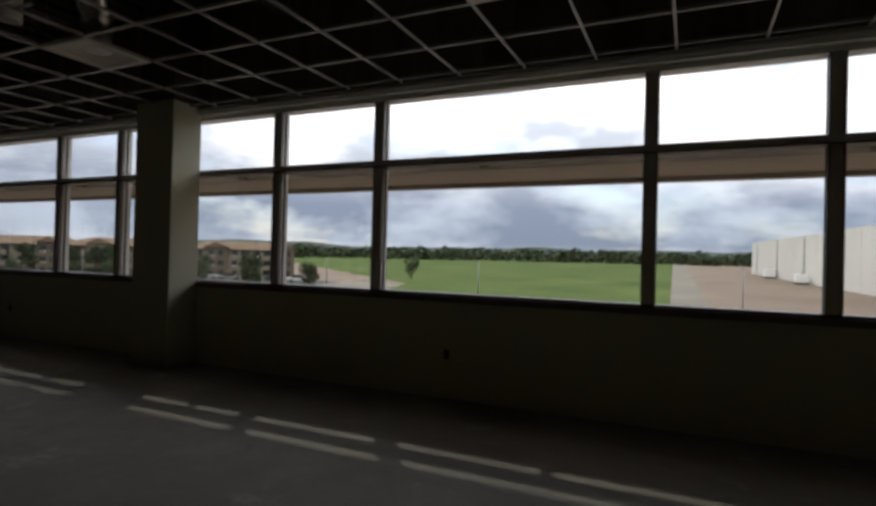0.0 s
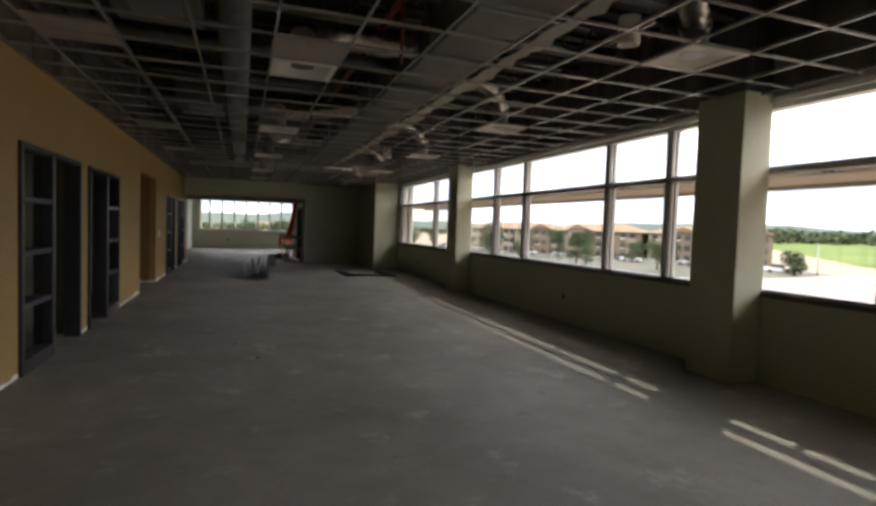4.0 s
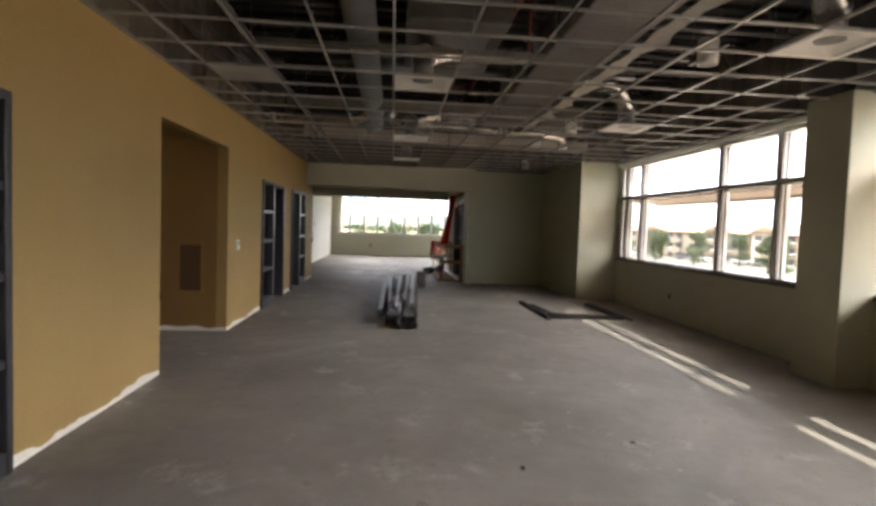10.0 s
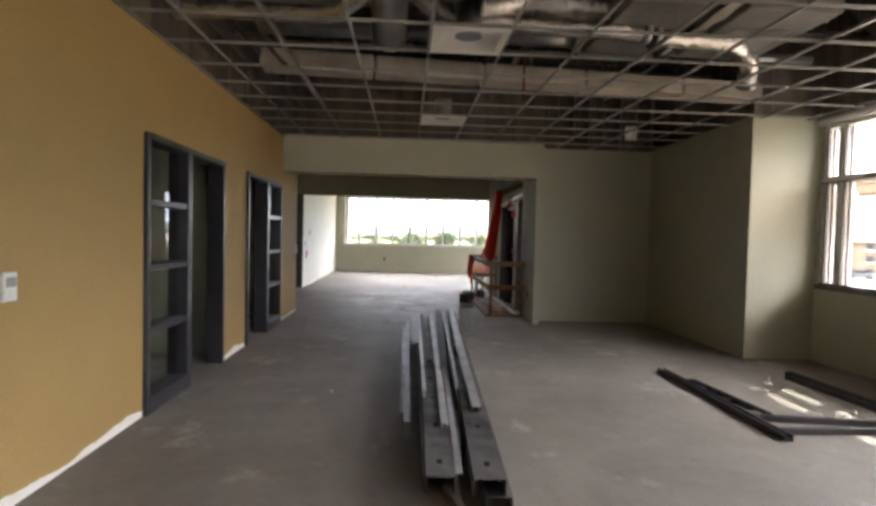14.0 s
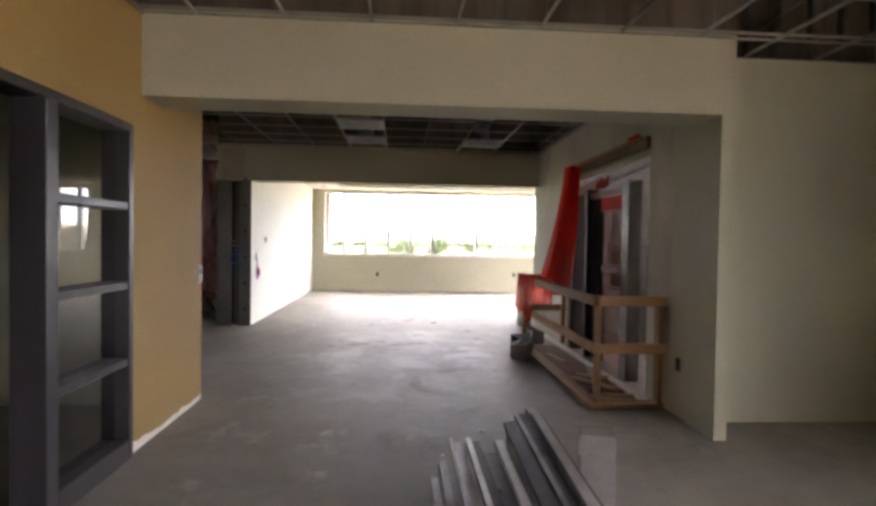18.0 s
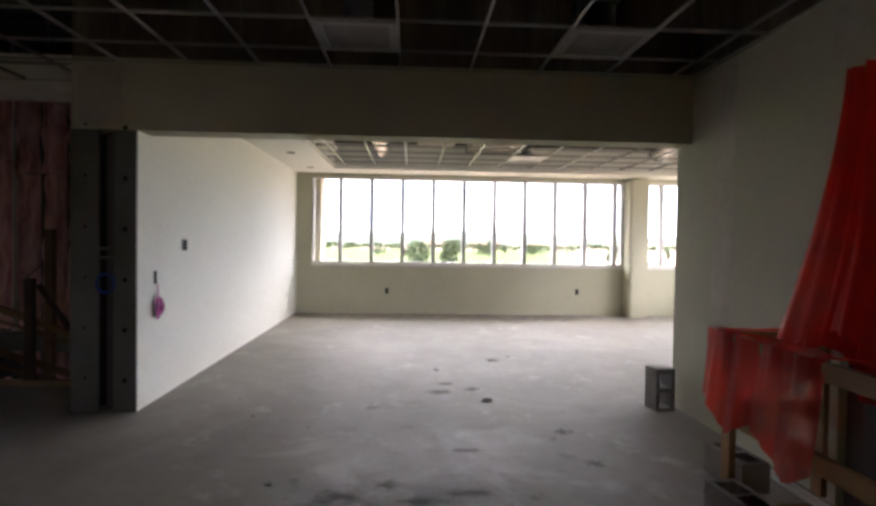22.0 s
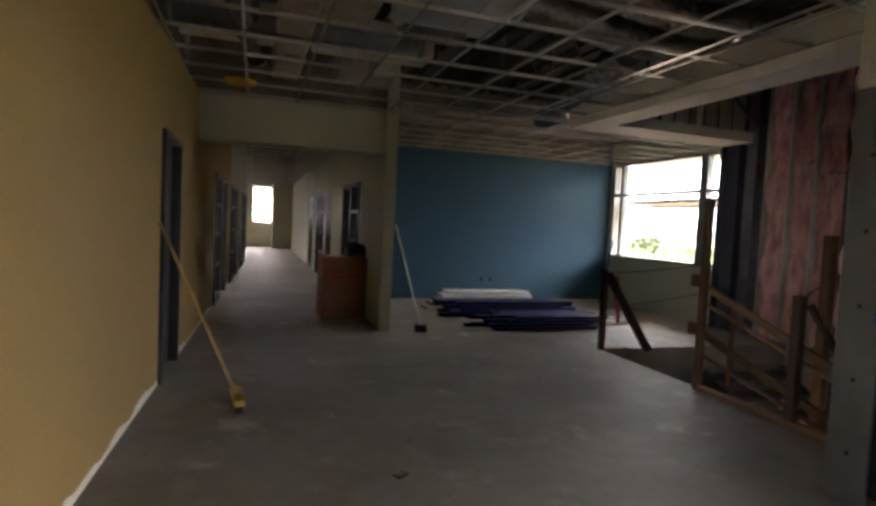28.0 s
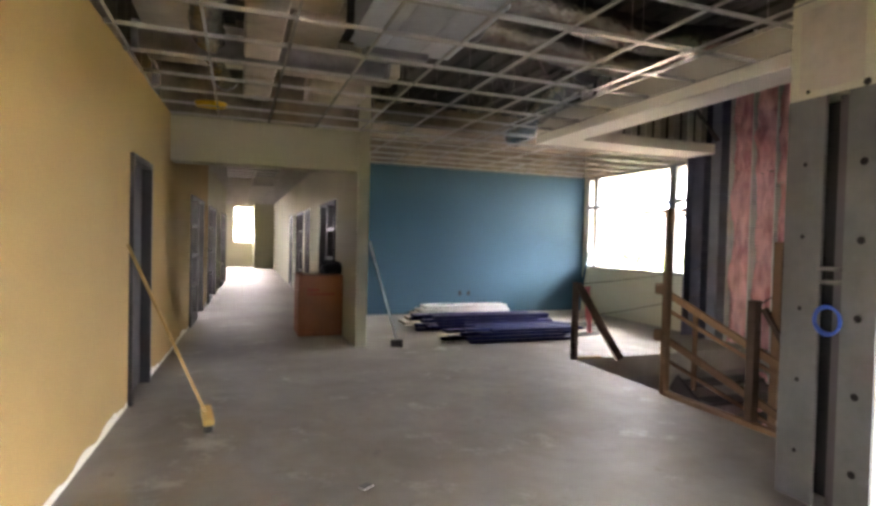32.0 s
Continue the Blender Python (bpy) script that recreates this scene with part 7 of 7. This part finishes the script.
struct("parking", Mesh().poly([(-168, 36, G + 0.025), (-64, 46, G + 0.025), (-60, 74, G + 0.025), (-66, 98, G + 0.025), (-95, 98, G + 0.025), (-168, 62, G + 0.025)]), mat("worn_asphalt", (0.075, 0.072, 0.062), (0.055, 0.056, 0.045), rough=0.9, big=0.06, small=2.0, bump=0.05, spec=0.05), "worn asphalt parking in front of the apartments", "road")
struct("pavement", Mesh().poly([(-0.6, 66, G + 0.02), (4.3, 66, G + 0.02), (3.6, 105, G + 0.03), (-1.6, 105, G + 0.03)]).poly([(-1.6, 105, G + 0.03), (3.6, 105, G + 0.03), (-1.6, 400, G + 5.93), (-8.6, 400, G + 5.93)]), M_CONC, "pale concrete path", "pavement")

# hills on the horizon; their haze is painted in the pale colour
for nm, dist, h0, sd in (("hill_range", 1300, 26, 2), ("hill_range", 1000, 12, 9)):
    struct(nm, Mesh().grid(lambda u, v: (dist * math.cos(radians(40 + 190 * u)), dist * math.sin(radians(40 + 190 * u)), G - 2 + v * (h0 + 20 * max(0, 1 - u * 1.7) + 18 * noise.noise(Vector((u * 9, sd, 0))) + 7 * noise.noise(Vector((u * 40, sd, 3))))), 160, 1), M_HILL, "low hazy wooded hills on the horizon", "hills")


def leaf_cloud(m, c, r, n, s, rnd_):
    for _ in range(n):
        p = Vector((rnd_.gauss(0, 1), rnd_.gauss(0, 1), rnd_.gauss(0, 1))).normalized() * (rnd_.uniform(0.35, 1) ** 0.5)
        q = Vector(c) + Vector((p.x * r[0], p.y * r[1], p.z * r[2]))
        a = Vector((rnd_.gauss(0, 1), rnd_.gauss(0, 1), rnd_.gauss(0, 1))).normalized()
        b = a.orthogonal().normalized() * s * rnd_.uniform(0.6, 1.3)
        c2 = a.cross(b).normalized() * s * rnd_.uniform(0.5, 1.1)
        m.poly([q - b, q - c2 * 0.8, q + b, q + c2])


def tree(seed, h):
    """A tree with a tapered trunk, limbs and an uneven crown of small leaf clumps."""
    rnd_ = random.Random(seed)
    th = thing("tree", (0, 0, 0), "leafy green tree standing on the meadow's edge", "tree", "trees")
    tr = Mesh()
    tr.tube([(0, 0, 0), (0.05, 0, h * 0.3), (0.1, 0.05, h * 0.6)], [h * 0.035, h * 0.026, h * 0.012], 7)
    for k in range(4):
        a = rnd_.uniform(0, 6.28)
        tr.tube([(0.05, 0, h * (0.3 + 0.07 * k)), (math.cos(a) * h * 0.2, math.sin(a) * h * 0.2, h * (0.5 + 0.07 * k))], [h * 0.014, h * 0.006], 5)
    part("trunk", tr, M_BARK, th)
    cr_ = Mesh()
    for k in range(12):
        a = rnd_.uniform(0, 6.28)
        d_ = rnd_.uniform(0, 0.26) * h
        leaf_cloud(cr_, (math.cos(a) * d_, math.sin(a) * d_, h * rnd_.uniform(0.28, 0.84)), (h * 0.17, h * 0.17, h * 0.14), 70, h * 0.035, rnd_)
    part("crown", cr_, M_LEAF, th)
    return th


protos = [tree(s, 7.0) for s in (1, 2, 3)]
for i, t_ in enumerate(protos):
    t_.matrix_basis = pose(-190 - 24 * i, 0 + 15 * i, G)
rnd = random.Random(17)
SPOTS = [(-290, 45), (-300, 60), (-310, 25), (-60, 118), (-66, 70), (-58, 62), (-90, 60), (-104, 48), (-75, 66), (-120, 50), (-84, 58), (-92, -62), (-100, -70), (-110, -76), (-130, -60), (-205, 70), (-212, 90), (-205, 3), (-98, 52), (-70, 64), (-132, 40), (-79, 86), (-87, 80), (-95, 77), (-103, 71), (-111, 69), (-117, 64), (-126, 60), (-84, 90), (-99, 82)]
for x, y in SPOTS:
    k = copy_thing(rnd.choice(protos), pose(x, y, G, 0, 0, rnd.uniform(0, 360)))
    s = rnd.uniform(0.55, 1.0) if y > 40 and x > -140 else rnd.uniform(0.6, 0.95)
    k.matrix_basis = pose(x, y, G, 0, 0, rnd.uniform(0, 360)) @ Matrix.Diagonal((s, s, s, 1))


def bush(x, y, h, w):
    """A round dark bush with foliage down to the grass."""
    rnd_ = random.Random(int(x * 7 + y * 13))
    th = thing("bush", (x, y, G), "round dark green bush growing on the meadow", "bush", "bushes")
    part("stem", Mesh().tube([(x, y, G), (x, y, G + h * 0.5)], [0.2, 0.08], 6), M_BARK, th)
    cr_ = Mesh()
    for k in range(11):
        a, d_ = rnd_.uniform(0, 6.28), rnd_.uniform(0.1, 0.33) * w
        leaf_cloud(cr_, (x + math.cos(a) * d_, y + math.sin(a) * d_, G + h * rnd_.uniform(0.22, 0.78)), (w * 0.22, w * 0.22, h * 0.22), 70, h * 0.055, rnd_)
    part("crown", cr_, M_LEAF, th)
    return th


for x, y, h, w in ((-146, 0.8, 5.6, 7.5), (-148, 8.6, 6.6, 6.5), (-260, 30, 6, 12), (-270, 55, 6, 12), (-250, -15, 4, 10), (-118, 108, 5, 7), (-64, 84, 4.5, 5), (-112, -129, 8.0, 13), (-122, -122, 6.5, 12), (-128, -112, 4.0, 12), (-150, -120, 5.0, 14)):
    bush(x, y, h, w)
woods = Mesh()
for k in range(230):
    u = k / 230
    a = radians(83 + 52 * u) if k % 3 else radians(150 + 60 * u)
    d_ = rnd.uniform(340, 420) if k % 3 else rnd.uniform(420, 520)
    h = rnd.uniform(3, 9) if k % 3 else rnd.uniform(2.5, 5)
    leaf_cloud(woods, (d_ * math.cos(a), d_ * math.sin(a), G + up(d_ * math.sin(a)) + h * 0.45), (rnd.uniform(6, 12), rnd.uniform(5, 9), h * 0.55), 42, 1.7, rnd)
tagged(part("far_woods", woods, M_LEAF), "dark green belt of trees beyond the field", "trees", "", "stuff")


def apartment(cx, cy, rz, length, wall, depth=13.0, storeys=3):
    """A three-storey apartment block with hipped roof, windows and balconies."""
    m0 = pose(cx, cy, G - 0.8, 0, 0, rz)
    th = thing("apartment_building", (cx, cy, G), "three-storey tan apartment building with a brown hipped roof", "apartment building", "apartment buildings")
    hz = storeys * 2.4
    L, D = length / 2, depth / 2
    part("wall", Mesh().box(-L, -D, 0, L, D, hz, m0), wall, th)
    rf = Mesh()
    e = 0.7
    pts = [m0 @ Vector(p) for p in ((-L - e, -D - e, hz), (L + e, -D - e, hz), (L + e, D + e, hz), (-L - e, D + e, hz), (-L + D * 0.8, 0, hz + 2.0), (L - D * 0.8, 0, hz + 2.0))]
    vs = [rf.bm.verts.new(p) for p in pts]
    for f in ((0, 1, 5, 4), (1, 2, 5), (2, 3, 4, 5), (3, 0, 4), (3, 2, 1, 0)):
        rf.bm.faces.new([vs[i] for i in f])
    part("roof", rf, M_ROOF, th)
    n = max(3, int(length / 5.2))
    for k in range(n):
        x = -L + (k + 0.5) * length / n
        if k % 3 == 1:
            gb = Mesh().box(x - 2.4, -D - 1.3, 0, x + 2.4, -D, hz + 0.4, m0)
            part("bay", gb, M_STUCCO if wall is M_STUCCO2 else M_STUCCO2, th)
            gv = Mesh()
            v_ = [gv.bm.verts.new(m0 @ Vector(p)) for p in ((x - 3, -D - 1.8, hz + 0.4), (x + 3, -D - 1.8, hz + 0.4), (x, -D - 1.8, hz + 1.7), (x - 3, 0, hz + 0.4), (x + 3, 0, hz + 0.4), (x, 0, hz + 1.7))]
            for f in ((0, 1, 2), (0, 2, 5, 3), (1, 4, 5, 2), (3, 5, 4), (0, 3, 4, 1)):
                gv.bm.faces.new([v_[i] for i in f])
            part("gable", gv, M_ROOF, th)
        for s in range(storeys):
            z = s * 2.4 + 0.9
            off = 1.31 if k % 3 == 1 else 0.01
            w = part("window", Mesh().box(x - 1.7, -D - off - 0.06, z, x - 0.5, -D - off, z + 1.2, m0), M_DARKWIN, th)
            part("window_frame", Mesh().box(x - 1.8, -D - off - 0.04, z - 0.12, x - 0.4, -D - off - 0.01, z, m0), M_PANEL, w)
            if k % 3 != 1:
                part("balcony", Mesh().box(x + 0.1, -D - 1.2, z - 1.05, x + 2.2, -D, z - 0.9, m0).box(x + 0.1, -D - 1.2, z - 0.9, x + 2.2, -D - 1.14, z + 0.05, m0), M_STUCCO, th)
                part("door", Mesh().box(x + 0.4, -D - 0.05, z - 0.9, x + 1.9, -D, z + 1.2, m0), M_DARKWIN, th)
            else:
                part("window", Mesh().box(x + 0.4, -D - off - 0.06, z, x + 1.6, -D - off, z + 1.2, m0), M_DARKWIN, th)
    return th


apartment(-103, 106, 42, 26, M_STUCCO)
apartment(-122, 88, 38, 24, M_STUCCO2)
apartment(-142, 76, 28, 28, M_STUCCO)
# parked cars in front of the apartments
M_CARS = [mat("car_paint", c, rough=0.3, big=1, small=20, bump=0, spec=0.6) for c in ((0.5, 0.5, 0.5), (0.08, 0.08, 0.09), (0.16, 0.15, 0.14), (0.35, 0.35, 0.34))]


def car(x, y, rz, paint):
    th = thing("parked_car", (x, y, G), "small parked car on the pale drive", "car", "parked cars")
    m0 = pose(x, y, G, 0, 0, rz)
    part("body", Mesh().box(-2.2, -0.88, 0.35, 2.2, 0.88, 0.95, m0).bevel(0.12, 2), paint, th)
    part("cabin", Mesh().box(-1.3, -0.78, 0.93, 1.0, 0.78, 1.48, m0).bevel(0.2, 2), M_DARKWIN, th)
    for u in (-1.35, 1.35):
        for v in (-0.8, 0.8):
            part("wheel", Mesh().tube([m0 @ Vector((u, v - 0.1, 0.34)), m0 @ Vector((u, v + 0.1, 0.34))], 0.34, 12), M_BLACK, th)
    return th


for k in range(14):
    car(-70 - 6.5 * k, 88 - 2.6 * k + 3 * (k % 2), 40 + rnd.uniform(-12, 12), M_CARS[k % 4])

# warehouse of tilt-up panels, equipment beside it
wh = thing("warehouse", (20, 140, G), "long pale warehouse of upright concrete panels", "warehouse")
ax, ay, bx_, by_ = 22.7, 238.0, 42.2, 45.0
n = 21
for k in range(n):
    u0, u1 = k / n, (k + 1) / n
    a = Vector((ax + (bx_ - ax) * u0, ay + (by_ - ay) * u0, 0))
    b = Vector((ax + (bx_ - ax) * u1, ay + (by_ - ay) * u1, 0))
    d_ = (b - a).normalized()
    nrm = Vector((-d_.y, d_.x, 0))
    if nrm.x < 0:
        nrm = -nrm
    p = Mesh()
    q0, q1 = a + d_ * 0.06, b - d_ * 0.06
    v_ = [p.bm.verts.new(w + Vector((0, 0, z))) for z in (G, 9.8) for w in (q0, q1, q1 + nrm * 0.5, q0 + nrm * 0.5)]
    for f in ((0, 1, 5, 4), (1, 2, 6, 5), (2, 3, 7, 6), (3, 0, 4, 7), (4, 5, 6, 7)):
        p.bm.faces.new([v_[i] for i in f])
    part("wall_panel", p, M_TILT, wh)
    if k % 3 == 1:
        part("downpipe", Mesh().tube([a + Vector((-0.2, 0, G)), a + Vector((-0.2, 0, 9.4))], 0.12, 6), M_JAMB, wh)
part("core", Mesh().poly([(ax + 0.8, ay, 9.6), (bx_ + 0.8, by_, 9.6), (bx_ + 60, by_, 9.6), (ax + 60, ay, 9.6)]), M_TILT, wh)
part("end_wall", Mesh().box(ax + 0.8, ay, G, ax + 60, ay + 0.5, 9.8), M_TILT, wh)
for x, y, s in ((24.2, 200, 2.8), (27.6, 168, 2.6), (32.5, 118, 2.4)):
    g0 = G + up(y)
    eq = thing("equipment_cabinet", (x, y, g0), "white metal equipment enclosure beside the warehouse", "equipment cabinet", "equipment cabinets")
    part("housing", Mesh().box(x - s * 0.55, y - s * 0.4, g0 + 0.35, x + s * 0.55, y + s * 0.4, g0 + s).bevel(0.12), M_PANEL, eq)
    part("plinth", Mesh().box(x - s * 0.6, y - s * 0.45, g0, x + s * 0.6, y + s * 0.45, g0 + 0.35), M_HOLE, eq)
    part("flue", Mesh().tube([(x, y, g0 + s), (x, y, g0 + s + 0.3)], 0.2, 8), M_STEEL, eq)
for x, y in ((-25.6, 72), (7.4, 78), (-66, 92), (-100, 64)):
    lp = thing("street_lamp", (x, y, G), "slim grey lamp post beside the drive", "lamp post", "lamp posts")
    part("pole", Mesh().tube([(x, y, G), (x, y, G + 5.2)], [0.09, 0.06], 8), M_JAMB, lp)
    part("lamp_head", Mesh().box(x - 0.35, y - 0.15, G + 5.2, x + 0.35, y + 0.15, G + 5.32), M_JAMB, lp)
    part("footing", Mesh().tube([(x, y, G), (x, y, G + 0.5)], 0.25, 10), M_CONC, lp)
# neighbours seen from the corner room
for x, y, rz in ((-470, 60, 80), (-500, 20, 95), (-480, 110, 70)):
    apartment(x, y, rz, 26, M_STUCCO, 12, 2)
# brick pier outside the corner room's window
struct("brick_pier", Mesh().box(X_FAR - 1.0, FW0 - 0.9, GROUND, X_FAR - 0.45, FW0 + 0.12, 3.0), M_BOARD, "tan stone pier outside the window", "wall")
